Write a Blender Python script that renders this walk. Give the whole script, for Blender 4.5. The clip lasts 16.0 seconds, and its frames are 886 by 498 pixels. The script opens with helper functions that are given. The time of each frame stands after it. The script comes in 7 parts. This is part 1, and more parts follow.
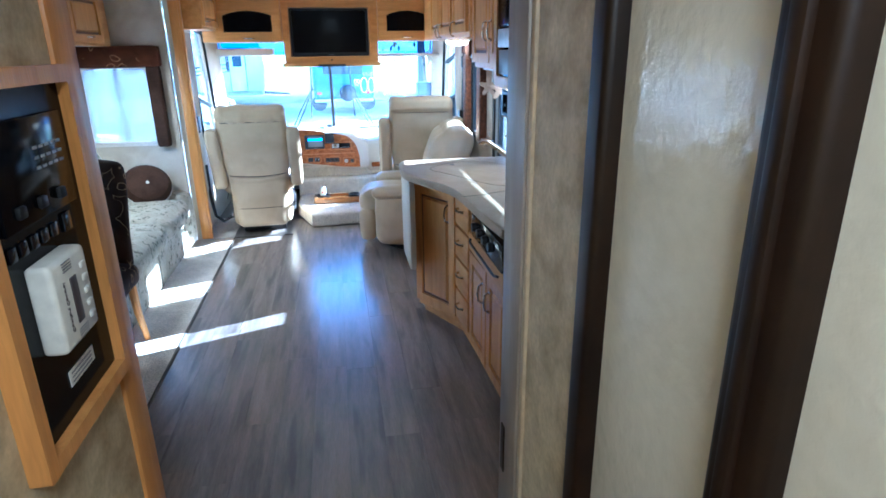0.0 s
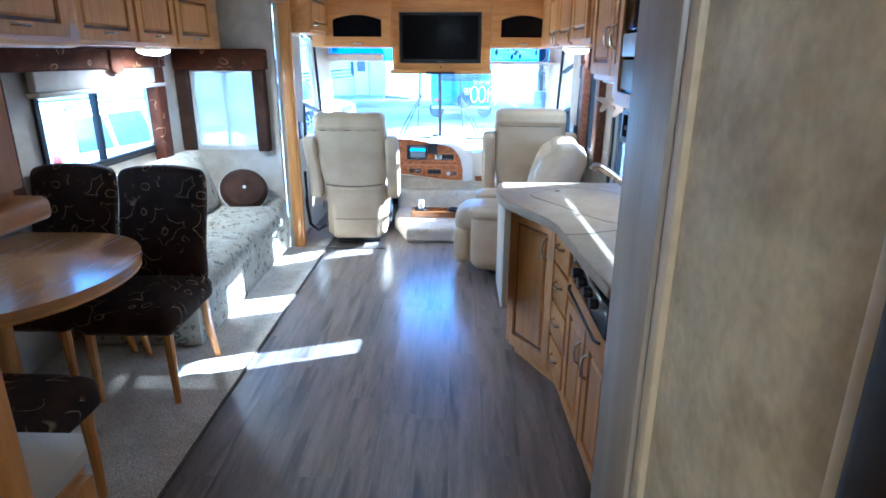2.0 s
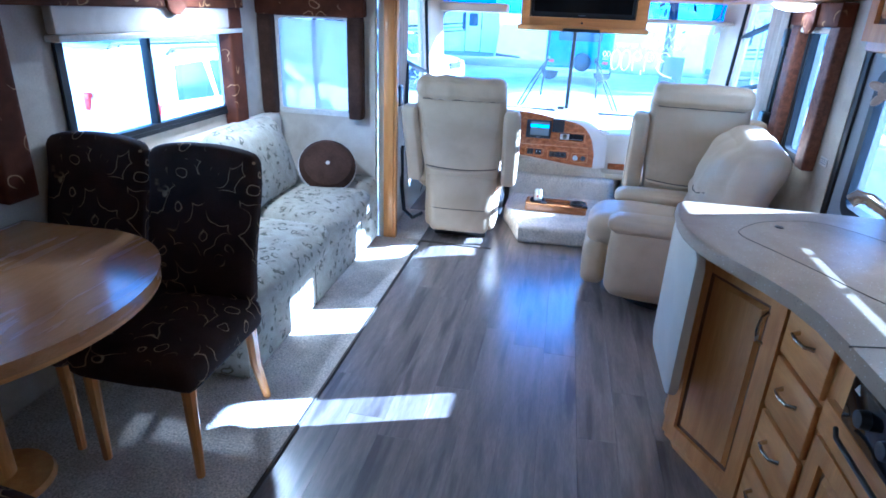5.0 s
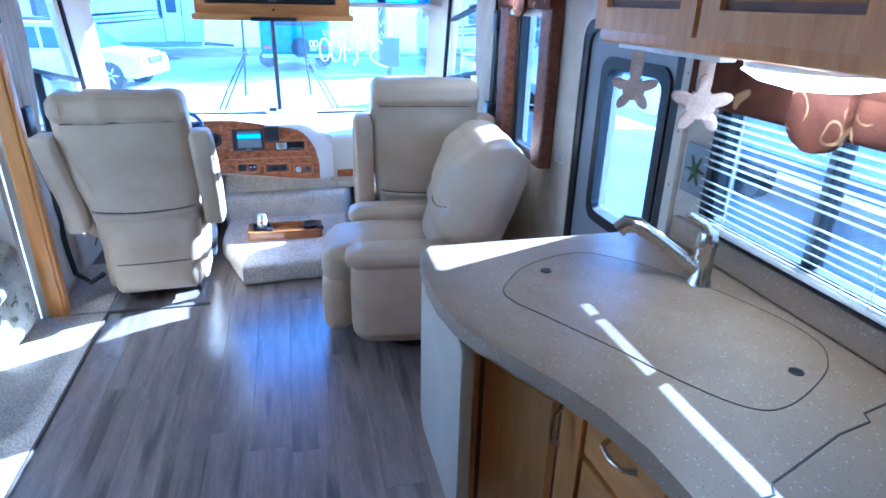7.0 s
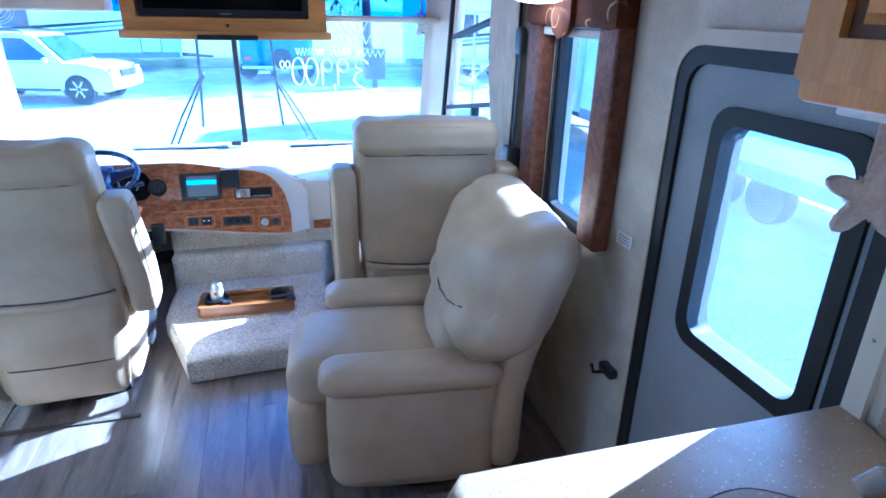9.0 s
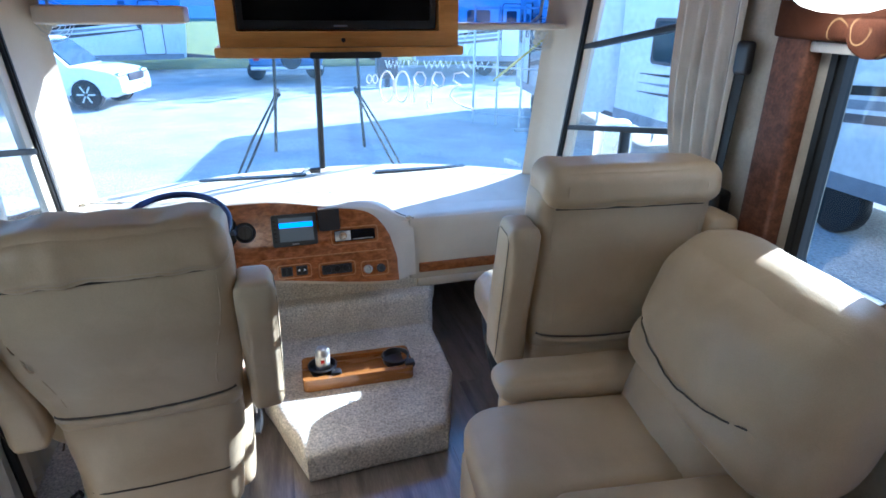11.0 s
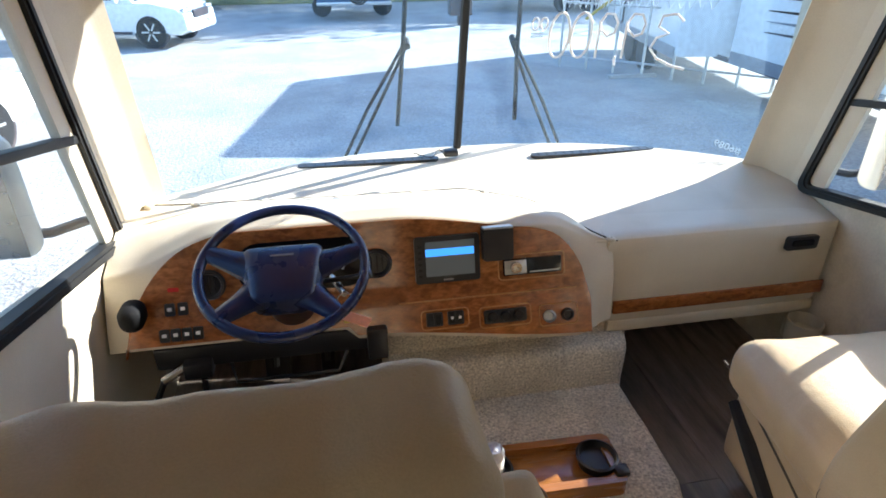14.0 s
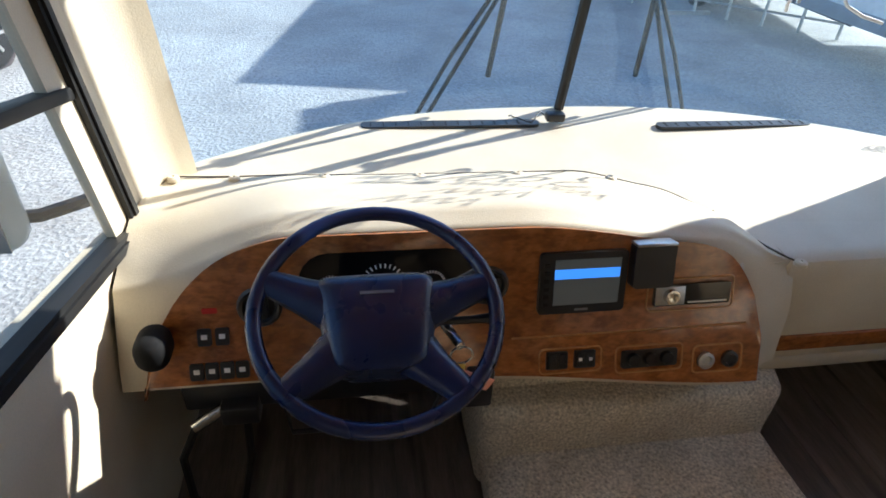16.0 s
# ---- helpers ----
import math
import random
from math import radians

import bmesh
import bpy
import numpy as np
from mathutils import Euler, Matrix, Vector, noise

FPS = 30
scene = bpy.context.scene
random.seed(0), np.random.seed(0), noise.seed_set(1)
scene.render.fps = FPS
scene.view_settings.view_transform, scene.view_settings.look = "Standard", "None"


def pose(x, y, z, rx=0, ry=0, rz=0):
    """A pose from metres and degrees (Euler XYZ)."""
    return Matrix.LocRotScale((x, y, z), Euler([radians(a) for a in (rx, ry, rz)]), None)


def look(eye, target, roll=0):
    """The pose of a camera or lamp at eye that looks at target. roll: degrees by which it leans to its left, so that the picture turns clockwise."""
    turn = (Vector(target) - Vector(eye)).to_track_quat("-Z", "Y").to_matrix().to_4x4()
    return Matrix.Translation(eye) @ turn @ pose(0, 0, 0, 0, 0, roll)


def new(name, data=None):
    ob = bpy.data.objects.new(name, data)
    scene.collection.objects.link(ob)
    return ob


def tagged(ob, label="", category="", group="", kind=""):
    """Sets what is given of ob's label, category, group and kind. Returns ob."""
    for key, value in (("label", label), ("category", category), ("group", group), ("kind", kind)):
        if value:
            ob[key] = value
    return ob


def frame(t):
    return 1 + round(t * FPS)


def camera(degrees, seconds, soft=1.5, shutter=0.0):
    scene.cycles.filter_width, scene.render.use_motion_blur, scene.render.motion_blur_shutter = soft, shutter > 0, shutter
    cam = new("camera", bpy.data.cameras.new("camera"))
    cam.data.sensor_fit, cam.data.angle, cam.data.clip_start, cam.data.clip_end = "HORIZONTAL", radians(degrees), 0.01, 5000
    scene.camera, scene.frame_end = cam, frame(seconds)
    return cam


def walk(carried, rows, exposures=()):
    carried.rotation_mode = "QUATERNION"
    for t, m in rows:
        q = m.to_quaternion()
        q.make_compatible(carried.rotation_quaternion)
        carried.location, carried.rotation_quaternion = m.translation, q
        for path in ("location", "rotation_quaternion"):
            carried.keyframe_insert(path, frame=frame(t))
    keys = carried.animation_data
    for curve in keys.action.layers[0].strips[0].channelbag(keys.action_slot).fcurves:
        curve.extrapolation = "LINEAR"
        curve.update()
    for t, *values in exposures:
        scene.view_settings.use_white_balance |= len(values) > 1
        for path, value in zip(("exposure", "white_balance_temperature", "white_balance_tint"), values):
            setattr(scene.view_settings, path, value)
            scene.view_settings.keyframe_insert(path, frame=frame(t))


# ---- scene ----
cam = camera(73.8, 16.0, 1.7)
PATH = [
    (0, (0.039, -7.096, 1.577), (0.363, -5.231, 0.931), -0.7),
    (0.5, (0.033, -7.058, 1.611), (0.24, -5.173, 0.976), -0.3),
    (1, (0.076, -6.943, 1.579), (0.13, -5.043, 0.958), -0.3),
    (1.5, (0.138, -6.757, 1.589), (0.13, -4.856, 0.967), -0.0),
    (2, (0.165, -6.663, 1.574), (0.129, -4.762, 0.952), 0.3),
    (2.5, (0.011, -6.53, 1.592), (-0.171, -4.643, 0.954), 0.4),
    (3, (-0.106, -6.341, 1.568), (-0.678, -4.543, 0.905), 0.4),
    (3.2, (-0.095, -6.227, 1.554), (-0.822, -4.488, 0.886), 0.1),
    (5.3, (-0.032, -5.543, 1.529), (-0.273, -3.708, 0.772), 1.9),
    (5.5, (0.032, -5.437, 1.505), (-0.14, -3.593, 0.75), 1.3),
    (6, (0.227, -5.191, 1.51), (0.345, -3.355, 0.727), 1.4),
    (6.5, (0.23, -5.069, 1.494), (0.617, -3.272, 0.705), 1.3),
    (7, (0.092, -4.924, 1.552), (0.553, -3.14, 0.775), 1.3),
    (7.5, (0.086, -4.733, 1.537), (0.554, -2.943, 0.778), 1.3),
    (8, (0.207, -4.463, 1.54), (0.681, -2.673, 0.785), 1.2),
    (8.2, (0.227, -4.403, 1.543), (0.717, -2.615, 0.793), 1.4),
    (10.3, (0.002, -3.538, 1.595), (0.527, -1.767, 0.829), 1.3),
    (10.5, (-0.069, -3.488, 1.594), (0.462, -1.722, 0.82), 1.3),
    (11, (-0.25, -3.39, 1.602), (0.262, -1.614, 0.837), 0.5),
    (11.5, (-0.268, -3.246, 1.579), (0.177, -1.457, 0.804), -0.4),
    (12, (-0.239, -2.913, 1.549), (0.191, -1.129, 0.754), 0.0),
    (12.5, (-0.215, -2.775, 1.558), (0.215, -1.003, 0.736), 0.4),
    (13, (-0.366, -2.701, 1.555), (0.067, -0.941, 0.709), 0.5),
    (13.5, (-0.491, -2.578, 1.565), (-0.098, -0.827, 0.681), 0.4),
    (14, (-0.496, -2.358, 1.524), (-0.177, -0.622, 0.583), 0.0),
    (14.5, (-0.415, -2.148, 1.513), (-0.131, -0.469, 0.464), 0.6),
    (15, (-0.407, -2.105, 1.488), (-0.091, -0.451, 0.409), 1.6),
    (15.5, (-0.583, -2.031, 1.494), (-0.261, -0.383, 0.407), 2.5),
    (16, (-0.681, -1.799, 1.446), (-0.4, -0.18, 0.306), 3.0),
]
walk(cam, [(t, look(e, g, r)) for t, e, g, r in PATH],
     exposures=[(0, 3.75, 4150, 0), (3.2, 3.95, 4000, 2.5), (5.3, 3.45, 3780, 7), (8.2, 3.4, 3780, 7), (10.3, 2.35, 4200, 4), (11.5, 2.25, 5000, 5), (13.0, 2.1, 5750, 6), (14.2, 1.95, 6100, 6), (16, 1.35, 6200, 6)])

# ---- light ----
SUN_EL, SUN_AZ = 27.0, 70.2
world = bpy.data.worlds.new("sky")
scene.world = world
world.use_nodes = True
wn = world.node_tree
sky = wn.nodes.new("ShaderNodeTexSky")
sky.sky_type = "NISHITA"
sky.sun_disc = False
sky.ozone_density = 3.0
sky.sun_elevation = radians(SUN_EL)
sky.sun_rotation = radians(SUN_AZ)
wn.links.new(sky.outputs[0], wn.nodes["Background"].inputs[0])
wn.nodes["Background"].inputs[1].default_value = 0.15
sun_dir = Vector((math.sin(radians(SUN_AZ)) * math.cos(radians(SUN_EL)), math.cos(radians(SUN_AZ)) * math.cos(radians(SUN_EL)), math.sin(radians(SUN_EL))))
sun = new("sun", bpy.data.lights.new("sun", "SUN"))
sun.data.energy, sun.data.angle, sun.data.color = 4.6, radians(0.5), (1.0, 0.96, 0.90)
sun.matrix_world = look(sun_dir * 30, (0, 0, 0))


# ---- materials ----
def mat(name, base, alt=None, rough=0.5, metal=0.0, scale=6.0, stretch=(1, 1, 1), bump=0.0, bump_scale=None, fine=0.12, coat=0.0, random_tone=0.0, contrast=(0.35, 0.65), spec=0.5, sheen=0.0, wrinkle=0.0, knots=None):
    """A principled surface: two tones mixed by broad noise, fine grain on top, relief from the grain."""
    m = bpy.data.materials.new(name)
    m.use_nodes = True
    n, l = m.node_tree.nodes, m.node_tree.links
    p = n["Principled BSDF"]
    p.inputs["Roughness"].default_value = rough
    p.inputs["Metallic"].default_value = metal
    p.inputs["Coat Weight"].default_value = coat
    p.inputs["Coat Roughness"].default_value = 0.12
    p.inputs["Specular IOR Level"].default_value = spec
    p.inputs["Sheen Weight"].default_value = sheen
    alt = alt or tuple(c * 0.8 for c in base)
    tc = n.new("ShaderNodeTexCoord")
    mp = n.new("ShaderNodeMapping")
    mp.inputs["Scale"].default_value = stretch
    l.new(tc.outputs["Object"], mp.inputs["Vector"])
    coord = mp.outputs[0]
    if random_tone:
        oi = n.new("ShaderNodeObjectInfo")
        mul = n.new("ShaderNodeVectorMath")
        mul.operation = "SCALE"
        mul.inputs[0].default_value = (31, 17, 23)
        l.new(oi.outputs["Random"], mul.inputs["Scale"])
        ad = n.new("ShaderNodeVectorMath")
        l.new(coord, ad.inputs[0]); l.new(mul.outputs[0], ad.inputs[1])
        coord = ad.outputs[0]
    n1 = n.new("ShaderNodeTexNoise")
    n1.inputs["Scale"].default_value = scale
    n1.inputs["Detail"].default_value = 5
    n1.inputs["Distortion"].default_value = 0.4
    l.new(coord, n1.inputs["Vector"])
    mr = n.new("ShaderNodeMapRange")
    mr.inputs["From Min"].default_value, mr.inputs["From Max"].default_value = contrast
    l.new(n1.outputs[0], mr.inputs["Value"])
    mix = n.new("ShaderNodeMix"); mix.data_type = "RGBA"
    mix.inputs["A"].default_value, mix.inputs["B"].default_value = (*base, 1), (*alt, 1)
    l.new(mr.outputs[0], mix.inputs["Factor"])
    if knots:
        kn = n.new("ShaderNodeTexNoise")
        kn.inputs["Scale"].default_value, kn.inputs["Detail"].default_value = 2.6, 1.5
        l.new(coord, kn.inputs["Vector"])
        kr = n.new("ShaderNodeMapRange")
        kr.inputs["From Min"].default_value, kr.inputs["From Max"].default_value = 0.58, 0.70
        kr.inputs["To Max"].default_value = 0.75
        l.new(kn.outputs[0], kr.inputs["Value"])
        km = n.new("ShaderNodeMix"); km.data_type = "RGBA"
        km.inputs["B"].default_value = (*knots, 1)
        l.new(kr.outputs[0], km.inputs["Factor"]); l.new(mix.outputs["Result"], km.inputs["A"])
        mix = km
    n2 = n.new("ShaderNodeTexNoise")
    n2.inputs["Scale"].default_value = bump_scale or scale * 9
    n2.inputs["Detail"].default_value = 4
    l.new(coord, n2.inputs["Vector"])
    m2 = n.new("ShaderNodeMapRange")
    m2.inputs["From Min"].default_value, m2.inputs["From Max"].default_value = 0.25, 0.75
    m2.inputs["To Min"].default_value, m2.inputs["To Max"].default_value = 1 - fine, 1 + fine
    l.new(n2.outputs[0], m2.inputs["Value"])
    grain = n.new("ShaderNodeMix"); grain.data_type = "RGBA"; grain.blend_type = "MULTIPLY"
    grain.inputs["Factor"].default_value = 1
    l.new(mix.outputs["Result"], grain.inputs["A"]); l.new(m2.outputs[0], grain.inputs["B"])
    out = grain.outputs["Result"]
    if random_tone:
        m3 = n.new("ShaderNodeMapRange")
        m3.inputs["To Min"].default_value, m3.inputs["To Max"].default_value = 1 - random_tone, 1 + random_tone
        l.new(oi.outputs["Random"], m3.inputs["Value"])
        g2 = n.new("ShaderNodeMix"); g2.data_type = "RGBA"; g2.blend_type = "MULTIPLY"
        g2.inputs["Factor"].default_value = 1
        l.new(out, g2.inputs["A"]); l.new(m3.outputs[0], g2.inputs["B"])
        out = g2.outputs["Result"]
    l.new(out, p.inputs["Base Color"])
    rr = n.new("ShaderNodeMapRange")
    rr.inputs["To Min"].default_value, rr.inputs["To Max"].default_value = max(0, rough - 0.06), min(1, rough + 0.08)
    l.new(n1.outputs[0], rr.inputs["Value"]); l.new(rr.outputs[0], p.inputs["Roughness"])
    if bump:
        b = n.new("ShaderNodeBump")
        b.inputs["Strength"].default_value = 1
        b.inputs["Distance"].default_value = bump
        l.new(n2.outputs[0], b.inputs["Height"]); l.new(b.outputs[0], p.inputs["Normal"])
        if wrinkle:
            n3 = n.new("ShaderNodeTexNoise")
            n3.inputs["Scale"].default_value, n3.inputs["Detail"].default_value, n3.inputs["Distortion"].default_value = 11, 3, 1.2
            l.new(coord, n3.inputs["Vector"])
            b2 = n.new("ShaderNodeBump")
            b2.inputs["Distance"].default_value = wrinkle
            l.new(n3.outputs[0], b2.inputs["Height"]); l.new(b2.outputs[0], b.inputs["Normal"])
    return m


def specks(m, colour, scale, size, amount=1.0):
    """Scatters small spots of another colour over a material made by mat()."""
    n, l = m.node_tree.nodes, m.node_tree.links
    p = n["Principled BSDF"]
    src = p.inputs["Base Color"].links[0].from_socket
    tc = n.new("ShaderNodeTexCoord")
    v = n.new("ShaderNodeTexVoronoi")
    v.inputs["Scale"].default_value = scale
    l.new(tc.outputs["Object"], v.inputs["Vector"])
    r = n.new("ShaderNodeMapRange")
    r.inputs["From Min"].default_value, r.inputs["From Max"].default_value = size, size * 0.6
    r.inputs["To Max"].default_value = amount
    l.new(v.outputs["Distance"], r.inputs["Value"])
    x = n.new("ShaderNodeMix"); x.data_type = "RGBA"
    x.inputs["B"].default_value = (*colour, 1)
    l.new(r.outputs[0], x.inputs["Factor"]); l.new(src, x.inputs["A"]); l.new(x.outputs["Result"], p.inputs["Base Color"])
    return m


def scrolls(m, colour, scale, width, rings=3.0, warp=0.25):
    """Adds embroidered curls: thin rings round scattered centres, bent by noise."""
    n, l = m.node_tree.nodes, m.node_tree.links
    p = n["Principled BSDF"]
    src = p.inputs["Base Color"].links[0].from_socket
    tc = n.new("ShaderNodeTexCoord")
    nz = n.new("ShaderNodeTexNoise"); nz.inputs["Scale"].default_value = scale * 0.7
    ad = n.new("ShaderNodeVectorMath"); ad.operation = "MULTIPLY_ADD"
    ad.inputs[1].default_value = (warp / scale * 2,) * 3
    l.new(tc.outputs["Object"], nz.inputs["Vector"])
    l.new(nz.outputs["Color"], ad.inputs[0]); l.new(tc.outputs["Object"], ad.inputs[2])
    v = n.new("ShaderNodeTexVoronoi"); v.inputs["Scale"].default_value = scale
    l.new(ad.outputs[0], v.inputs["Vector"])
    mu = n.new("ShaderNodeMath"); mu.operation = "MULTIPLY"; mu.inputs[1].default_value = rings
    fr = n.new("ShaderNodeMath"); fr.operation = "FRACT"
    su = n.new("ShaderNodeMath"); su.operation = "SUBTRACT"; su.inputs[1].default_value = 0.5
    ab = n.new("ShaderNodeMath"); ab.operation = "ABSOLUTE"
    l.new(v.outputs["Distance"], mu.inputs[0]); l.new(mu.outputs[0], fr.inputs[0]); l.new(fr.outputs[0], su.inputs[0]); l.new(su.outputs[0], ab.inputs[0])
    r = n.new("ShaderNodeMapRange")
    r.inputs["From Min"].default_value, r.inputs["From Max"].default_value = width, width * 0.4
    l.new(ab.outputs[0], r.inputs["Value"])
    n3 = n.new("ShaderNodeTexNoise"); n3.inputs["Scale"].default_value = scale * 0.9
    l.new(tc.outputs["Object"], n3.inputs["Vector"])
    gate = n.new("ShaderNodeMapRange"); gate.inputs["From Min"].default_value, gate.inputs["From Max"].default_value = 0.45, 0.55
    l.new(n3.outputs[0], gate.inputs["Value"])
    mm = n.new("ShaderNodeMath"); mm.operation = "MULTIPLY"
    l.new(r.outputs[0], mm.inputs[0]); l.new(gate.outputs[0], mm.inputs[1])
    x = n.new("ShaderNodeMix"); x.data_type = "RGBA"
    x.inputs["B"].default_value = (*colour, 1)
    l.new(mm.outputs[0], x.inputs["Factor"]); l.new(src, x.inputs["A"]); l.new(x.outputs["Result"], p.inputs["Base Color"])
    return m


def glass(name, tint=(1, 1, 1), gloss=1.0, rough=0.0):
    """A thin pane: clear or tinted, with a mirror's gloss at grazing angles."""
    m = bpy.data.materials.new(name)
    m.use_nodes = True
    n, l = m.node_tree.nodes, m.node_tree.links
    n.remove(n["Principled BSDF"])
    t, g, x, f, w, a = n.new("ShaderNodeBsdfTransparent"), n.new("ShaderNodeBsdfGlossy"), n.new("ShaderNodeMixShader"), n.new("ShaderNodeLayerWeight"), n.new("ShaderNodeMath"), n.new("ShaderNodeMath")
    t.inputs[0].default_value = (*tint, 1)
    g.inputs["Roughness"].default_value = rough
    w.operation, w.inputs[1].default_value = "POWER", 4.5
    a.operation, a.inputs[1].default_value, a.inputs[2].default_value = "MULTIPLY_ADD", 0.8 * gloss, 0.04 * gloss
    l.new(f.outputs["Facing"], w.inputs[0]); l.new(w.outputs[0], a.inputs[0]); l.new(a.outputs[0], x.inputs[0])
    l.new(t.outputs[0], x.inputs[1]); l.new(g.outputs[0], x.inputs[2])
    l.new(x.outputs[0], n["Material Output"].inputs[0])
    return m


def glow(name, colour, strength):
    m = bpy.data.materials.new(name)
    m.use_nodes = True
    p = m.node_tree.nodes["Principled BSDF"]
    p.inputs["Base Color"].default_value = (*colour, 1)
    p.inputs["Emission Color"].default_value = (*colour, 1)
    p.inputs["Emission Strength"].default_value = strength
    return m


OAK_A, OAK_B = (0.67, 0.325, 0.080), (0.55, 0.24, 0.050)
M = {}
M["oak_z"] = mat("honey_oak_upright", OAK_A, OAK_B, 0.38, scale=3, stretch=(9, 9, 0.7), bump=0.0006, bump_scale=28, fine=0.10, coat=0.15, spec=0.4)
M["oak_y"] = mat("honey_oak_along", OAK_A, OAK_B, 0.38, scale=3, stretch=(9, 0.7, 9), bump=0.0006, bump_scale=28, fine=0.10, coat=0.15, spec=0.4)
M["oak_x"] = mat("honey_oak_across", OAK_A, OAK_B, 0.38, scale=3, stretch=(0.7, 9, 9), bump=0.0006, bump_scale=28, fine=0.10, coat=0.15, spec=0.4)
M["tray"] = mat("varnished_walnut", (0.36, 0.155, 0.04), (0.24, 0.09, 0.02), 0.25, scale=4, stretch=(0.8, 6, 6), coat=0.4)
M["glaze"] = mat("dark_glaze", (0.19, 0.085, 0.03), (0.12, 0.05, 0.018), 0.45, scale=8)
M["burl"] = mat("burl_veneer", (0.37, 0.130, 0.036), (0.20, 0.060, 0.016), 0.2, scale=26, stretch=(1, 2, 2), fine=0.25, bump_scale=70, coat=0.6)
M["table"] = mat("table_maple", (0.56, 0.30, 0.115), (0.47, 0.23, 0.08), 0.25, scale=3, stretch=(9, 1, 9), coat=0.4)
M["plank"] = mat("vinyl_plank", (0.265, 0.22, 0.185), (0.14, 0.113, 0.095), 0.34, scale=3.2, stretch=(7, 0.75, 7), bump=0.0004, bump_scale=30, fine=0.18, random_tone=0.10, contrast=(0.3, 0.72), coat=1.0, knots=(0.07, 0.055, 0.047))
M["plank"].node_tree.nodes["Principled BSDF"].inputs["Coat Roughness"].default_value = 0.21
M["joint"] = mat("plank_joint", (0.10, 0.085, 0.07), rough=0.8)
M["carpet"] = specks(mat("beige_carpet", (0.66, 0.60, 0.51), (0.54, 0.48, 0.395), 0.95, scale=7, bump=0.004, bump_scale=130, fine=0.5, spec=0.1), (0.34, 0.28, 0.21), 125, 0.26, 0.4)
M["leather"] = mat("cream_leather", (0.575, 0.445, 0.28), (0.49, 0.365, 0.22), 0.38, scale=5, bump=0.0007, bump_scale=320, fine=0.05, wrinkle=0.0022)
M["seam"] = mat("dark_seam", (0.10, 0.08, 0.06), rough=0.8)
M["wall"] = mat("mottled_wallpaper", (0.64, 0.585, 0.48), (0.47, 0.40, 0.30), 0.6, scale=7, bump=0.0004, bump_scale=120, fine=0.08, contrast=(0.3, 0.75))
M["hallwall"] = mat("marbled_wallpaper", (0.56, 0.45, 0.27), (0.33, 0.245, 0.13), 0.6, scale=13, bump=0.0004, bump_scale=120, fine=0.15, contrast=(0.36, 0.72))
M["bead"] = mat("cream_bead", (0.50, 0.39, 0.24), (0.42, 0.32, 0.19), 0.45, scale=6)
M["edge"] = mat("satin_door_edge", (0.30, 0.24, 0.18), (0.24, 0.185, 0.135), 0.36, scale=4, stretch=(6, 6, 0.6), fine=0.1)
M["cream"] = mat("cream_vinyl", (0.61, 0.54, 0.42), (0.55, 0.475, 0.36), 0.5, scale=4, bump=0.0005, bump_scale=260, fine=0.05)
M["ceiling"] = mat("ceiling_vinyl", (0.78, 0.75, 0.69), (0.72, 0.69, 0.62), 0.6, scale=5, bump=0.0004, bump_scale=150, fine=0.04)
M["counter"] = specks(specks(mat("speckled_solid_surface", (0.35, 0.255, 0.155), (0.31, 0.22, 0.13), 0.42, scale=10, fine=0.08, bump_scale=200), (0.13, 0.095, 0.065), 105, 0.17, 0.9), (0.58, 0.50, 0.40), 80, 0.18, 0.8)
M["sofa"] = scrolls(mat("leaf_print_upholstery", (0.42, 0.385, 0.305), (0.33, 0.30, 0.23), 0.9, scale=16, bump=0.0012, bump_scale=300, fine=0.2), (0.12, 0.11, 0.075), 17, 0.2, 1.7, 0.8)
M["chair"] = scrolls(mat("brown_velvet", (0.040, 0.020, 0.012), (0.022, 0.011, 0.007), 0.8, scale=8, bump=0.0008, bump_scale=260, fine=0.25, spec=0.2), (0.36, 0.22, 0.10), 9, 0.05, 2.6, 0.5)
M["brown"] = mat("brown_velvet_plain", (0.060, 0.030, 0.018), (0.036, 0.018, 0.011), 0.85, scale=8, fine=0.2, spec=0.2)
M["valance"] = scrolls(mat("valance_fabric", (0.105, 0.034, 0.014), (0.062, 0.020, 0.009), 0.85, scale=9, bump=0.0006, bump_scale=240, fine=0.12, spec=0.2), (0.42, 0.25, 0.11), 9, 0.05, 1.6, 0.5)
M["croc"] = mat("embossed_rust_fabric", (0.17, 0.062, 0.028), (0.09, 0.03, 0.014), 0.6, scale=40, bump=0.002, bump_scale=130, fine=0.3)
M["curtain"] = mat("curtain_cloth", (0.70, 0.66, 0.60), (0.58, 0.53, 0.47), 0.9, scale=6, bump=0.0006, bump_scale=300, fine=0.06)
M["rubber"] = mat("black_rubber", (0.010, 0.010, 0.011), (0.016, 0.016, 0.016), 0.5, scale=12, spec=0.35)
M["black"] = mat("black_plastic", (0.015, 0.015, 0.017), (0.022, 0.022, 0.024), 0.32, scale=10, bump=0.0002, bump_scale=500)
M["matte"] = mat("matte_black", (0.010, 0.010, 0.011), (0.016, 0.016, 0.017), 0.8, scale=10, spec=0.15)
M["gloss"] = mat("black_glass", (0.006, 0.006, 0.008), (0.009, 0.009, 0.011), 0.06, scale=4)
M["screen"] = mat("dark_screen", (0.004, 0.004, 0.005), (0.006, 0.006, 0.007), 0.12, scale=4, spec=0.1)
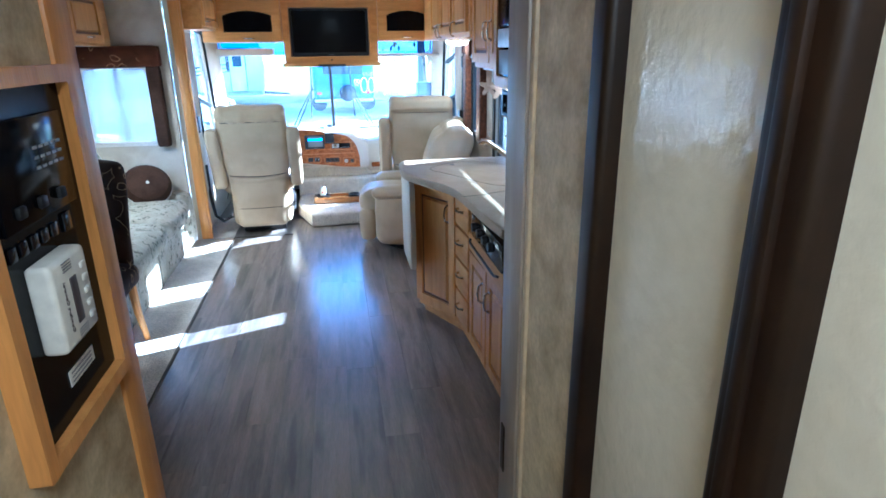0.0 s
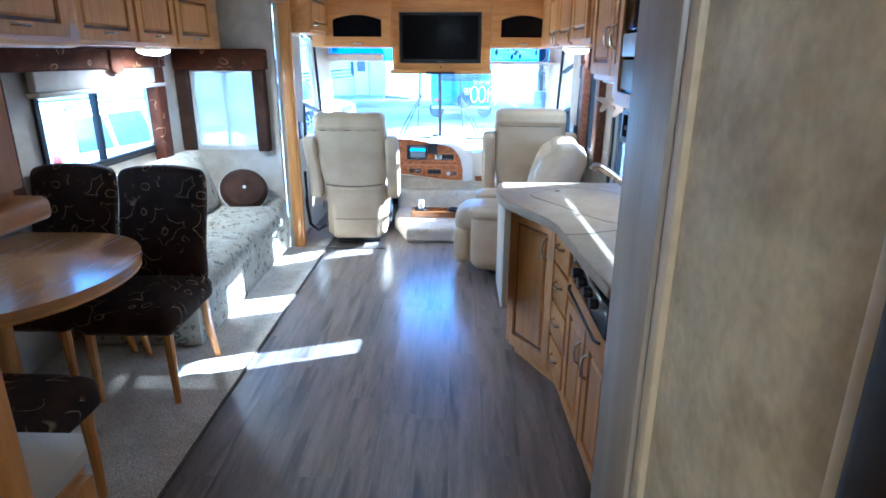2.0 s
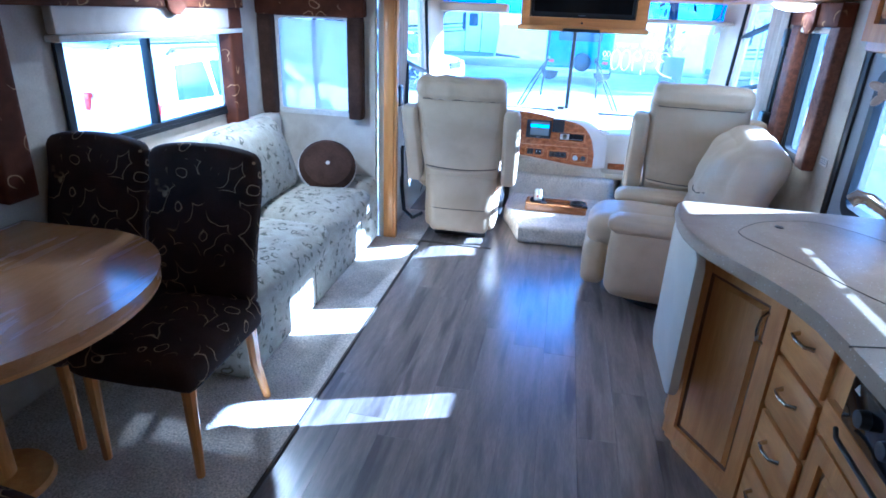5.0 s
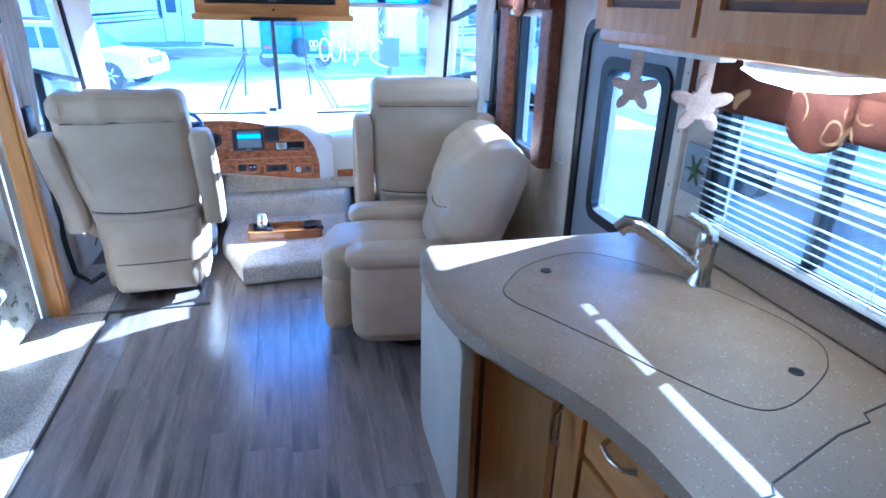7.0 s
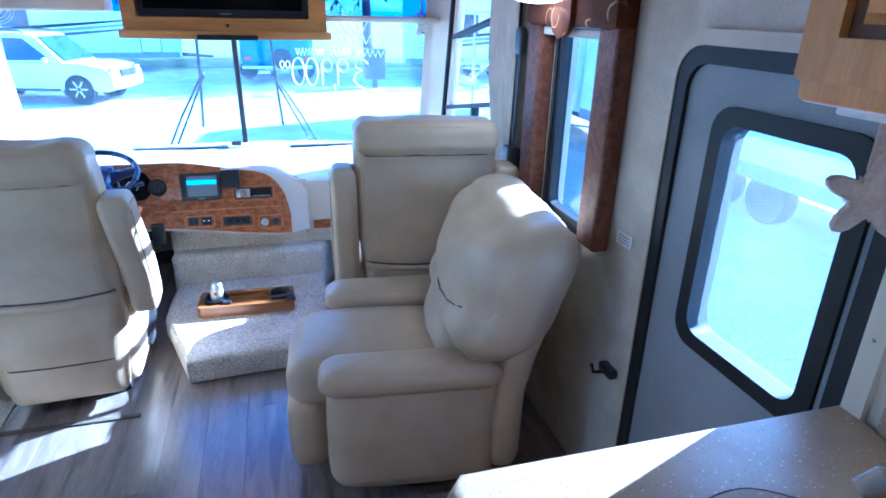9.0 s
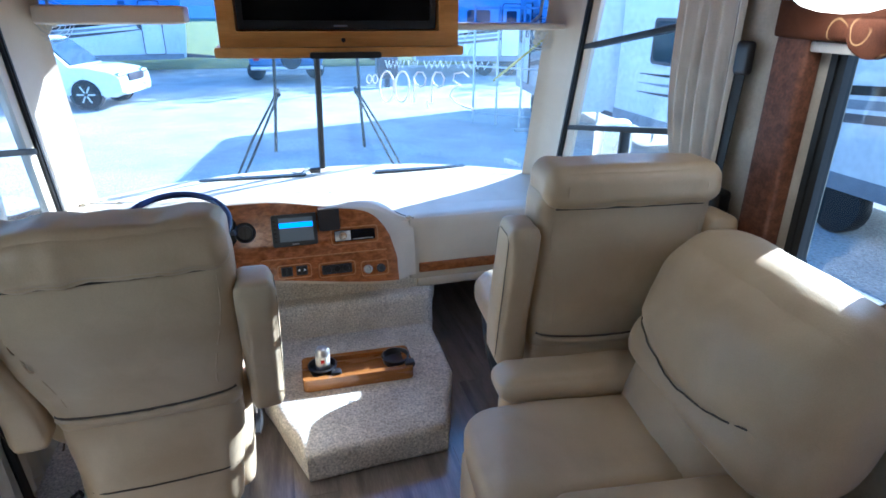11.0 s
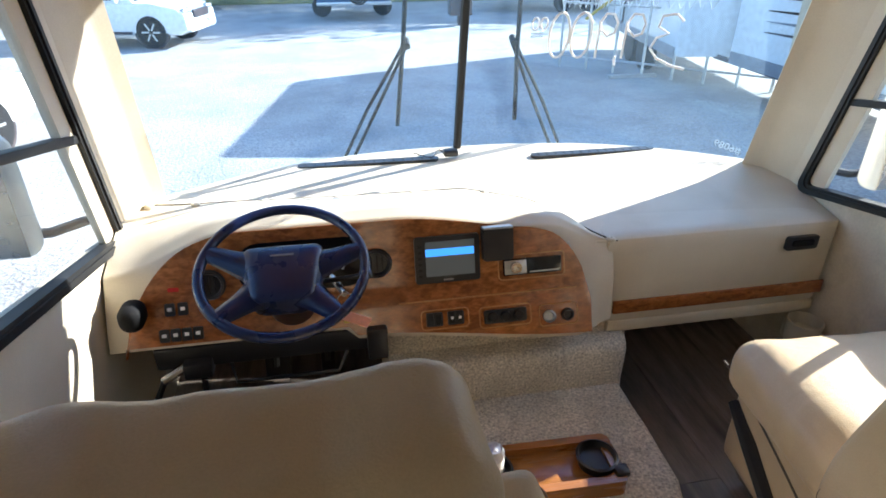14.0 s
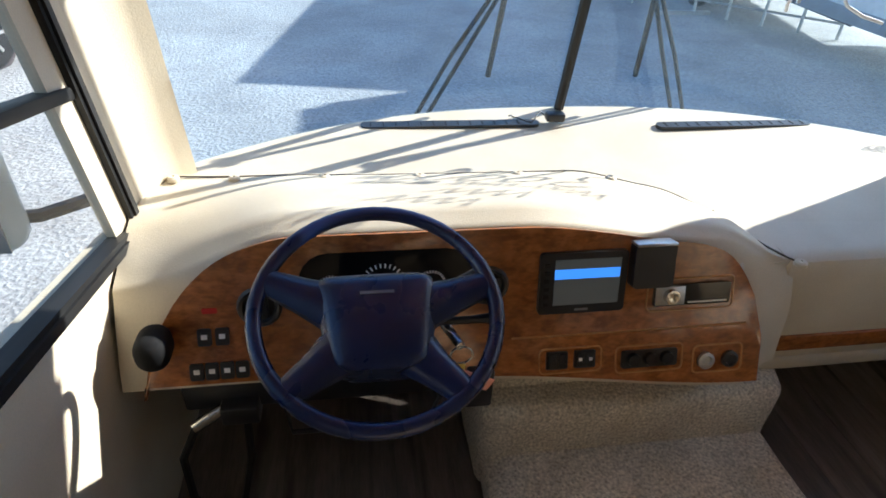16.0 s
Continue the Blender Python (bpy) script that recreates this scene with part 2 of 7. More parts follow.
M["chrome"] = mat("brushed_nickel", (0.62, 0.58, 0.52), (0.52, 0.48, 0.43), 0.25, metal=1, scale=20, fine=0.05)
M["alu"] = mat("aluminium", (0.62, 0.62, 0.62), (0.5, 0.5, 0.5), 0.4, metal=1, scale=14)
M["bronze"] = mat("bronze_frame", (0.015, 0.0068, 0.0028), (0.008, 0.0036, 0.0016), 0.42, scale=12, spec=0.25)
M["white"] = mat("white_plastic", (0.78, 0.76, 0.70), (0.72, 0.69, 0.62), 0.4, scale=5)
M["paint"] = mat("white_gelcoat", (0.80, 0.80, 0.79), (0.74, 0.74, 0.73), 0.22, scale=1.2, coat=0.4)
M["grey"] = mat("grey_decal", (0.25, 0.26, 0.28), (0.2, 0.2, 0.22), 0.35, scale=6)
M["decal"] = mat("dark_decal", (0.05, 0.045, 0.05), (0.08, 0.06, 0.06), 0.35, scale=6)
# camper skin: blue from shade and tinted glass put into the colour
M["shaded_skin"] = mat("blue_shade_skin", (0.10, 0.19, 0.36), (0.07, 0.14, 0.28), 0.5, scale=3)
M["gravel"] = specks(specks(mat("pale_gravel", (0.41, 0.40, 0.385), (0.30, 0.29, 0.28), 0.95, scale=0.8, bump=0.02, bump_scale=26, fine=0.3), (0.26, 0.24, 0.22), 11, 0.24, 0.8), (0.56, 0.54, 0.50), 17, 0.2, 0.8)
M["leaf"] = mat("foliage", (0.075, 0.12, 0.03), (0.035, 0.065, 0.015), 0.6, scale=1.5, fine=0.4)
M["bark"] = mat("bark", (0.16, 0.11, 0.075), (0.09, 0.06, 0.04), 0.9, scale=9, stretch=(4, 4, 0.6), bump=0.01)
M["starfish"] = mat("starfish_ceramic", (0.56, 0.44, 0.35), (0.46, 0.34, 0.26), 0.8, scale=30, bump=0.0015, bump_scale=180)
M["pink"] = mat("pink_tag", (0.75, 0.36, 0.28), (0.68, 0.3, 0.24), 0.6, scale=10)
# near-black wheel vinyl; the reflected sky's blue is put into the base colour
M["blue"] = mat("black_vinyl_sky_sheen", (0.006, 0.015, 0.066), (0.005, 0.011, 0.046), 0.27, scale=9, bump=0.0004, bump_scale=400)
M["ink"] = mat("white_ink", (0.85, 0.85, 0.86), rough=0.7)
M["red"] = mat("red_lamp", (0.5, 0.03, 0.02), rough=0.2)
M["yellow"] = mat("yellow_paint", (0.6, 0.42, 0.05), rough=0.4)
M["glass"] = glass("window_glass", (0.93, 0.96, 0.97))
M["wsglass"] = glass("windshield_glass", (0.78, 0.90, 0.985), 0.9)
dg = M["wsglass"].node_tree
haze, veil = dg.nodes.new("ShaderNodeMixShader"), dg.nodes.new("ShaderNodeBsdfTranslucent")
haze.inputs[0].default_value, veil.inputs[0].default_value = 0.032, (0.55, 0.78, 1.0, 1)
dg.links.new(dg.nodes["Material Output"].inputs[0].links[0].from_socket, haze.inputs[1])
dg.links.new(veil.outputs[0], haze.inputs[2]); dg.links.new(haze.outputs[0], dg.nodes["Material Output"].inputs[0])   # thin dust film, its blue tone adding veiling glare to the pane
M["band"] = glass("sunband_glass", (0.10, 0.22, 0.62), 0.9)
M["tinted"] = glass("tinted_glass", (0.60, 0.66, 0.70))
M["smoked"] = glass("smoked_glass", (0.40, 0.44, 0.47))
M["doorgrey"] = mat("grey_door_skin", (0.30, 0.31, 0.33), (0.26, 0.27, 0.29), 0.55, scale=5, bump=0.0004, bump_scale=200)
M["carglass"] = mat("car_glass", (0.035, 0.05, 0.065), rough=0.05)
M["lamp"] = glow("lamp_diffuser", (1.0, 0.86, 0.66), 1.3)
M["lcd"] = glow("lit_display", (0.05, 0.25, 0.9), 0.45)
M["lcdgrey"] = glow("dim_display", (0.10, 0.11, 0.11), 0.06)
M["shower"] = mat("pebbled_shower_glass", (0.60, 0.545, 0.43), (0.55, 0.495, 0.385), 0.17, scale=5, bump=0.0018, bump_scale=45, fine=0.04)

# ---- building blocks ----
PM = {}


def thing(name, at=(0, 0, 0), rz=0.0, label="", category="", group="", kind=""):
    """A thing's root: an Empty at its base."""
    ob = new(name)
    ob.empty_display_size = 0.1
    m = pose(*at, 0, 0, rz)
    ob.matrix_world = m
    PM[ob] = m
    return tagged(ob, label, category, group, kind)


def to_mesh(name, bm, material, smooth=38):
    me = bpy.data.meshes.new(name)
    bmesh.ops.recalc_face_normals(bm, faces=bm.faces)
    bm.to_mesh(me)
    bm.free()
    me.materials.append(material)
    if smooth:
        me.polygons.foreach_set("use_smooth", [True] * len(me.polygons))
        me.set_sharp_from_angle(angle=radians(smooth))
    return me


def part(name, bm, material, parent=None, label="", world=False, smooth=38, m=None):
    """One mesh object; under a parent its vertices are local to it, or in world places when world is set."""
    if m is not None:
        bm.transform(m)
    if parent is not None and world:
        bm.transform(PM[parent].inverted())
    ob = new(name, to_mesh(name, bm, material, smooth))
    PM[ob] = PM[parent].copy() if parent is not None else Matrix()
    if parent is not None:
        ob.parent = parent
    if label:
        ob["label"] = label
    return ob


def solid(name, bm, material, label="", category="", group="", kind="", smooth=38):
    """A thing, or piece of the setting, that is one mesh; its origin moves to its base."""
    co = np.array([v.co for v in bm.verts])
    lo, hi = co.min(0), co.max(0)
    base = Vector(((lo[0] + hi[0]) / 2, (lo[1] + hi[1]) / 2, lo[2]))
    bmesh.ops.translate(bm, verts=bm.verts, vec=-base)
    ob = new(name, to_mesh(name, bm, material, smooth))
    ob.location = base
    PM[ob] = Matrix.Translation(base)
    return tagged(ob, label, category, group, kind)


def B():
    return bmesh.new()


def merge(bm, tmp, m=None):
    if m is not None:
        tmp.transform(m)
    me = bpy.data.meshes.new("t")
    tmp.to_mesh(me)
    tmp.free()
    bm.from_mesh(me)
    bpy.data.meshes.remove(me)
    return bm


def box(bm, x0, x1, y0, y1, z0, z1, bev=0.0, seg=2, m=None):
    t = B()
    bmesh.ops.create_cube(t, size=1, matrix=Matrix.Translation(((x0 + x1) / 2, (y0 + y1) / 2, (z0 + z1) / 2)) @ Matrix.Diagonal((abs(x1 - x0), abs(y1 - y0), abs(z1 - z0), 1)))
    if bev:
        bmesh.ops.bevel(t, geom=t.edges[:], offset=bev, segments=seg, affect="EDGES", profile=0.5)
    return merge(bm, t, m)


def cush(bm, c, s, r=0.05, n=8, puff=(0, 0, 0), m=None, wob=0.0):
    """A stuffed block: rounded edges, faces that swell by puff along x, y, z, slight unevenness."""
    t = B()
    bmesh.ops.create_cube(t, size=2)
    bmesh.ops.subdivide_edges(t, edges=t.edges[:], cuts=n, use_grid_fill=True)
    h = Vector(s) / 2
    inn = Vector([max(a - r, 0.0) for a in h])
    for v in t.verts:
        u = v.co.copy()
        w = Vector([math.copysign(abs(a) ** 0.7, a) for a in u])
        p = Vector([w[i] * h[i] for i in range(3)])
        q = Vector([max(-inn[i], min(inn[i], p[i])) for i in range(3)])
        d = p - q
        if d.length > 1e-9:
            p = q + d.normalized() * min(r, d.length if max(abs(a) for a in u) < 0.999 else r)
        for k in range(3):
            i, j = (k + 1) % 3, (k + 2) % 3
            p[k] += puff[k] * u[k] * (1 - u[i] ** 2) * (1 - u[j] ** 2)
        if wob:
            p += noise.noise_vector(p * 9 + Vector(c) * 7) * wob
        v.co = p + Vector(c)
    return merge(bm, t, m)


def prism(bm, pts, a, b, axis="z", bev=0.0, seg=2, m=None):
    """A plan outline drawn out from a to b. axis z: points are x, y; y: x, z; x: y, z."""
    t = B()
    put = {"z": lambda p, h: (p[0], p[1], h), "y": lambda p, h: (p[0], h, p[1]), "x": lambda p, h: (h, p[0], p[1])}[axis]
    lo, hi = [t.verts.new(put(p, a)) for p in pts], [t.verts.new(put(p, b)) for p in pts]
    t.faces.new(lo); t.faces.new(hi[::-1])
    for i in range(len(pts)):
        j = (i + 1) % len(pts)
        t.faces.new((lo[j], lo[i], hi[i], hi[j]))
    if bev:
        es = [e for e in t.edges if all(len(f.verts) != 4 or len(pts) == 4 for f in e.link_faces) or any(len(f.verts) > 4 for f in e.link_faces)]
        bmesh.ops.bevel(t, geom=es, offset=bev, segments=seg, affect="EDGES", profile=0.5)
    return merge(bm, t, m)


def cyl(bm, p, q, r, r2=None, n=16, cap=True):
    p, q = Vector(p), Vector(q)
    d = q - p
    t = B()
    bmesh.ops.create_cone(t, cap_ends=cap, segments=n, radius1=r, radius2=r if r2 is None else r2, depth=d.length)
    return merge(bm, t, Matrix.Translation((p + q) / 2) @ d.to_track_quat("Z", "Y").to_matrix().to_4x4())


def tube(bm, pts, r, n=8, closed=False):
    """A round bar along points; r may be a number or one radius a point."""
    pts = [Vector(p) for p in pts]
    k = len(pts)
    rs = [r] * k if not hasattr(r, "__len__") else r
    t, rings, up = B(), [], None
    for i, p in enumerate(pts):
        a = pts[(i - 1) % k] if closed or i else p
        b = pts[(i + 1) % k] if closed or i < k - 1 else p
        d = (b - a).normalized()
        if up is None:
            up = d.orthogonal().normalized()
        up = (up - d * up.dot(d)).normalized()
        s = d.cross(up)
        rings.append([t.verts.new(p + (up * math.cos(w) + s * math.sin(w)) * rs[i]) for w in [2 * math.pi * j / n for j in range(n)]])
    for i in range(k if closed else k - 1):
        A, C = rings[i], rings[(i + 1) % k]
        for j in range(n):
            t.faces.new((A[j], A[(j + 1) % n], C[(j + 1) % n], C[j]))
    if not closed:
        t.faces.new(rings[0][::-1]); t.faces.new(rings[-1])
    return merge(bm, t)


def lathe(bm, prof, n=24, m=None):
    t, rings = B(), []
    for r, z in prof:
        rings.append([t.verts.new((r * math.cos(2 * math.pi * j / n), r * math.sin(2 * math.pi * j / n), z)) for j in range(n)])
    for A, C in zip(rings, rings[1:]):
        for j in range(n):
            t.faces.new((A[j], A[(j + 1) % n], C[(j + 1) % n], C[j]))
    t.faces.new(rings[0][::-1]); t.faces.new(rings[-1])
    return merge(bm, t, m)


def sheet(bm, fn, nu, nv, thick=0.0, m=None):
    """A surface from fn(u, v), u and v from 0 to 1, given thickness."""
    t = B()
    g = [[t.verts.new(fn(i / nu, j / nv)) for j in range(nv + 1)] for i in range(nu + 1)]
    for i in range(nu):
        for j in range(nv):
            t.faces.new((g[i][j], g[i + 1][j], g[i + 1][j + 1], g[i][j + 1]))
    if thick:
        bmesh.ops.recalc_face_normals(t, faces=t.faces)
        bmesh.ops.solidify(t, geom=t.faces[:], thickness=thick)
    return merge(bm, t, m)


def arc(c, r, a0, a1, n, ry=None):
    return [(c[0] + r * math.cos(radians(a0 + (a1 - a0) * i / n)), c[1] + (ry or r) * math.sin(radians(a0 + (a1 - a0) * i / n))) for i in range(n + 1)]


def rrect(x0, x1, y0, y1, r, n=5):
    return arc((x1 - r, y1 - r), r, 0, 90, n) + arc((x0 + r, y1 - r), r, 90, 180, n) + arc((x0 + r, y0 + r), r, 180, 270, n) + arc((x1 - r, y0 + r), r, 270, 360, n)


def ring(bm, outer, inner, a, b, axis="z"):
    """A flat frame between two outlines of equally many points, drawn from a to b."""
    t = B()
    put = {"z": lambda p, h: (p[0], p[1], h), "y": lambda p, h: (p[0], h, p[1]), "x": lambda p, h: (h, p[0], p[1])}[axis]
    k = len(outer)
    o0, o1, i0, i1 = ([t.verts.new(put(p, h)) for p in ps] for ps, h in ((outer, a), (outer, b), (inner, a), (inner, b)))
    for i in range(k):
        j = (i + 1) % k
        for A, C in ((o0, o1), (o1, i1), (i1, i0), (i0, o0)):
            t.faces.new((A[i], A[j], C[j], C[i]))
    return merge(bm, t)


def slab(bm, axis, a, b, u0, u1, v0, v1, holes=()):
    """A wall from a to b along axis (x or y), over u (the other level axis) and v (height), with openings (u0, u1, v0, v1)."""
    us = sorted({u0, u1, *[h[0] for h in holes], *[h[1] for h in holes]})
    for ua, ub in zip(us, us[1:]):
        mid = (ua + ub) / 2
        cuts = sorted((h[2], h[3]) for h in holes if h[0] < mid < h[1])
        z = v0
        for c0, c1 in cuts + [(v1, v1)]:
            if c0 > z + 1e-6:
                if axis == "x":
                    box(bm, a, b, ua, ub, z, c0)
                else:
                    box(bm, ua, ub, a, b, z, c0)
            z = c1
    bmesh.ops.remove_doubles(bm, verts=bm.verts, dist=0.0005)
    return bm


def flat(bm, pts, a, axis="x"):
    """A single face from an outline, at a along axis."""
    put = {"y": lambda p: (p[0], a, p[1]), "x": lambda p: (a, p[0], p[1])}[axis]
    bm.faces.new([bm.verts.new(put(p)) for p in pts])
    return bm


def words(name, text, size, m, material, parent=None, depth=0.0006, align="CENTER"):
    cu = bpy.data.curves.new(name, "FONT")
    cu.body, cu.size, cu.extrude, cu.align_x, cu.align_y = text, size, depth, align, "CENTER"
    cu.resolution_u = 3
    tmp = bpy.data.objects.new("t", cu)
    scene.collection.objects.link(tmp)
    bpy.context.view_layer.update()
    me = bpy.data.meshes.new_from_object(tmp.evaluated_get(bpy.context.evaluated_depsgraph_get()))
    bpy.data.objects.remove(tmp)
    me.materials.clear()
    me.materials.append(material)
    me.transform(m if parent is None else PM[parent].inverted() @ m)
    ob = new(name, me)
    PM[ob] = PM[parent].copy() if parent is not None else Matrix()
    if parent is not None:
        ob.parent = parent
    return ob


# ---- the coach: floor, walls, ceiling ----
WX = 1.18          # inner face of the side walls
SX, SY0, SY1 = -2.0, -5.45, -1.90   # slide-out: outer wall, rear and front end walls
CEIL = 2.08

bm = B(); box(bm, -1.24, 1.24, -8.3, 0.02, -0.08, -0.004)
floor = solid("floor", bm, M["joint"], "grey-brown wood-look vinyl plank floor of the motorhome", "floor", kind="structure")
bm = B(); box(bm, SX - 0.05, -0.925, SY0, SY1 + 0.03, -0.004, 0.010, 0.004)
carpet = solid("carpet", bm, M["carpet"], "worn beige carpet on the slide-out floor", "carpet", kind="structure")
bm = B(); box(bm, -0.927, -0.915, SY0, -1.86, -0.002, 0.0125, 0.003); solid("trim", bm, M["seam"], "dark edge strip between carpet and planks", "trim", kind="structure")
bm = B(); box(bm, -0.93, -0.42, -1.872, -1.85, -0.002, 0.008, 0.003); solid("threshold", bm, M["seam"], "thin floor strip behind the driver seat", "trim", kind="structure")
bm = B(); box(bm, -1.18, -0.93, -1.85, -1.2, -0.004, 0.009, 0.004); solid("carpet_strip", bm, M["carpet"], "beige carpet beside the driver seat", "carpet", kind="structure")

def lift_sill(bm, y, rise):
    """Raises the rear corners of a cab window's opening."""
    for v in bm.verts:
        if abs(v.co.y - y) < 0.003 and 0.6 < v.co.z < 1.8:
            v.co.z += rise
    return bm


bm = slab(B(), "x", WX, WX + 0.06, -8.3, -0.35, -0.25, CEIL + 0.02,
          [(-1.74, -0.60, 0.70, 1.72), (-2.475, -2.135, 0.88, 1.56), (-3.42, -2.80, -0.2, 1.50), (-4.72, -3.62, 1.00, 1.42)])
lift_sill(bm, -1.74, 0.19)
prism(bm, [(-0.60, 0.70), (-0.60, 1.72), (-0.85, 1.72)], WX, WX + 0.06, "x")
wall_east = solid("wall_east", bm, M["wall"], "mottled beige vinyl wall with windows and entry door", "wall", kind="structure")
bm = slab(B(), "x", -WX - 0.06, -WX, -1.84, -0.35, -0.25, CEIL + 0.02, [(-1.62, -0.60, 0.70, 1.72)])
lift_sill(bm, -1.62, 0.20)
prism(bm, [(-0.60, 0.70), (-0.60, 1.72), (-0.85, 1.72)], -WX - 0.06, -WX, "x")
slab(bm, "x", -WX - 0.06, -WX, -8.3, SY0, -0.25, CEIL + 0.02)
solid("wall_west", bm, M["cream"], "cream vinyl wall beside the driver", "wall", kind="structure")
bm = slab(B(), "x", SX - 0.06, SX, SY0 - 0.05, SY1 + 0.05, -0.1, 2.0, [(-3.60, -2.36, 0.93, 1.42), (-4.95, -4.02, 0.93, 1.42)])
slab(bm, "y", SY1, SY1 + 0.05, SX, -WX - 0.062, -0.1, 2.0, [(-1.90, -1.41, 0.86, 1.46)])
slab(bm, "y", SY0 - 0.05, SY0, SX, -WX - 0.062, -0.1, 2.0)
solid("wall_slide", bm, M["wall"], "mottled beige wall of the slide-out", "wall", kind="structure")
bm = B(); box(bm, SX - 0.06, -WX - 0.0, SY0 - 0.05, SY1 + 0.05, 2.0, 2.05); box(bm, -1.24, 1.24, -8.3, -0.2, CEIL, CEIL + 0.08)
solid("ceiling", bm, M["ceiling"], "off-white padded vinyl ceiling", "ceiling", kind="structure")
bm = B(); box(bm, -1.24, 1.24, -8.36, -8.3, -0.1, CEIL + 0.05)
solid("wall_rear", bm, M["wall"], "beige wall behind the hallway", "wall", kind="structure")
# slide-out trim: upright post and header fascia
bm = B(); box(bm, -WX - 0.015, -WX + 0.055, -1.87, -1.80, 0.0, 1.98, 0.006); box(bm, -WX + 0.055, -WX + 0.07, -1.86, -1.81, 0.0, 1.98, 0.003)
solid("trim", bm, M["oak_z"], "fluted oak trim post at the slide-out edge", "trim", kind="structure")
bm = B(); box(bm, -WX - 0.015, -WX + 0.05, SY0, -1.872, 1.955, CEIL, 0.006); box(bm, -WX + 0.0, -WX + 0.06, SY0, -1.872, 1.945, 1.955, 0.002)
solid("trim", bm, M["oak_y"], "oak fascia over the slide-out opening", "trim", kind="structure")


# ---- front shell and windshield ----
def ws(x, z):
    """The windshield's depth at a place across and up."""
    return 0.02 - 0.42 * abs(x / 1.17) ** 2.5 - 0.22 * (z - 0.72)


bm = sheet(B(), lambda u, v: Vector((-1.235 + 2.47 * u, ws(-1.235 + 2.47 * u, 0.3 + 0.40 * v) + 0.03, -0.3 + 1.0 * v)), 24, 2, 0.03)
sheet(bm, lambda u, v: Vector((-1.235 + 2.47 * u, ws(-1.235 + 2.47 * u, 1.80 + 0.3 * v) + 0.0, 1.80 + 0.34 * v)), 24, 2, 0.03)
for s in (-1, 1):
    sheet(bm, lambda u, v: Vector((s * (1.10 + 0.115 * u), ws(1.10 + 0.115 * u, 0.68 + 1.14 * v) - 0.012 - 0.24 * max(0, u - 0.5), 0.68 + 1.14 * v)), 4, 6, 0.03)
    sheet(bm, lambda u, v: Vector((s * (1.183 + 0.02 * u), -0.46 - 0.22 * (1.14 * v) - 0.27 * u + 0.06, 0.66 + 1.14 * v)), 4, 6, 0.02)
solid("wall_front", bm, M["cream"], "cream moulded front cap and windshield pillars", "wall", kind="structure")
window_ws = thing("window_1", (0, -0.02, 0.66), label="wide two-piece motorhome windshield with blue sun band", category="windshield", kind="structure")
bm = sheet(B(), lambda u, v: Vector((-1.19 + 2.38 * u, ws(-1.19 + 2.38 * u, 0.66 + 0.86 * v), 0.66 + 0.86 * v)), 32, 6)
g = part("pane", bm, M["wsglass"], window_ws, world=True); g.visible_shadow = False
bm = sheet(B(), lambda u, v: Vector((-1.19 + 2.38 * u, ws(-1.19 + 2.38 * u, 1.52 + 0.30 * v), 1.52 + 0.30 * v)), 32, 2)
g = part("sun_band", bm, M["band"], window_ws, "blue tinted sun band", world=True); g.visible_shadow = False
bm = B(); tube(bm, [(0, ws(0, z) - 0.008, z) for z in (0.66, 1.0, 1.4, 1.82)], 0.017, 8)
part("post", bm, M["rubber"], window_ws, world=True)


def bend(bm, fn):
    for v in bm.verts:
        v.co = Vector(fn(v.co))
    return bm


# ---- cab: dashboard ----
def smooth(a, b, x):
    u = max(0.0, min(1.0, (x - a) / (b - a)))
    return u * u * (3 - 2 * u)


def ztop(x):
    return 0.69 + 0.115 * smooth(-1.17, -0.80, x) - 0.065 * smooth(-0.35, 0.15, x) - 0.085 * smooth(0.12, 0.34, x)


def yseam(x):
    return -0.36 - 0.02 * smooth(-0.8, -1.17, x) - 0.10 * smooth(-0.1, 0.15, x) - 0.34 * smooth(0.10, 0.36, x)


dash = thing("dashboard", (0, -0.5, 0.3), label="cream vinyl motorhome dashboard with burl wood instrument panel", category="dashboard")
bm = sheet(B(), lambda u, v: Vector((-1.175 + 2.35 * u, (1 - v) * (ws(-1.175 + 2.35 * u, 0.70) + 0.0) + v * -0.80, 0.725 - 0.055 * v - 0.012 * v * v)), 40, 12, 0.02)
part("top_pad", bm, M["cream"], dash, world=True)
bm = B(); cush(bm, (0.745, -0.66, 0.505), (0.85, 0.32, 0.335), 0.03, 8)
part("passenger_panel", bm, M["cream"], dash, world=True)
bm = B(); box(bm, 0.37, 1.17, -0.828, -0.815, 0.385, 0.435, 0.004)
part("wood_strip", bm, M["burl"], dash, "burl wood trim strip", world=True)
bm = B(); cush(bm, (0.765, -0.71, 0.325), (0.81, 0.22, 0.055), 0.02, 6)
part("lower_lip", bm, M["cream"], dash, world=True)
h = B(); prism(h, rrect(0.965, 1.085, 0.575, 0.625, 0.01), -0.833, -0.815, "y"); h2 = part("latch", h, M["black"], dash, "black recessed latch", world=True)
h = B(); prism(h, rrect(0.985, 1.065, 0.592, 0.612, 0.006), -0.838, -0.832, "y"); part("lever", h, M["gloss"], h2, world=True)


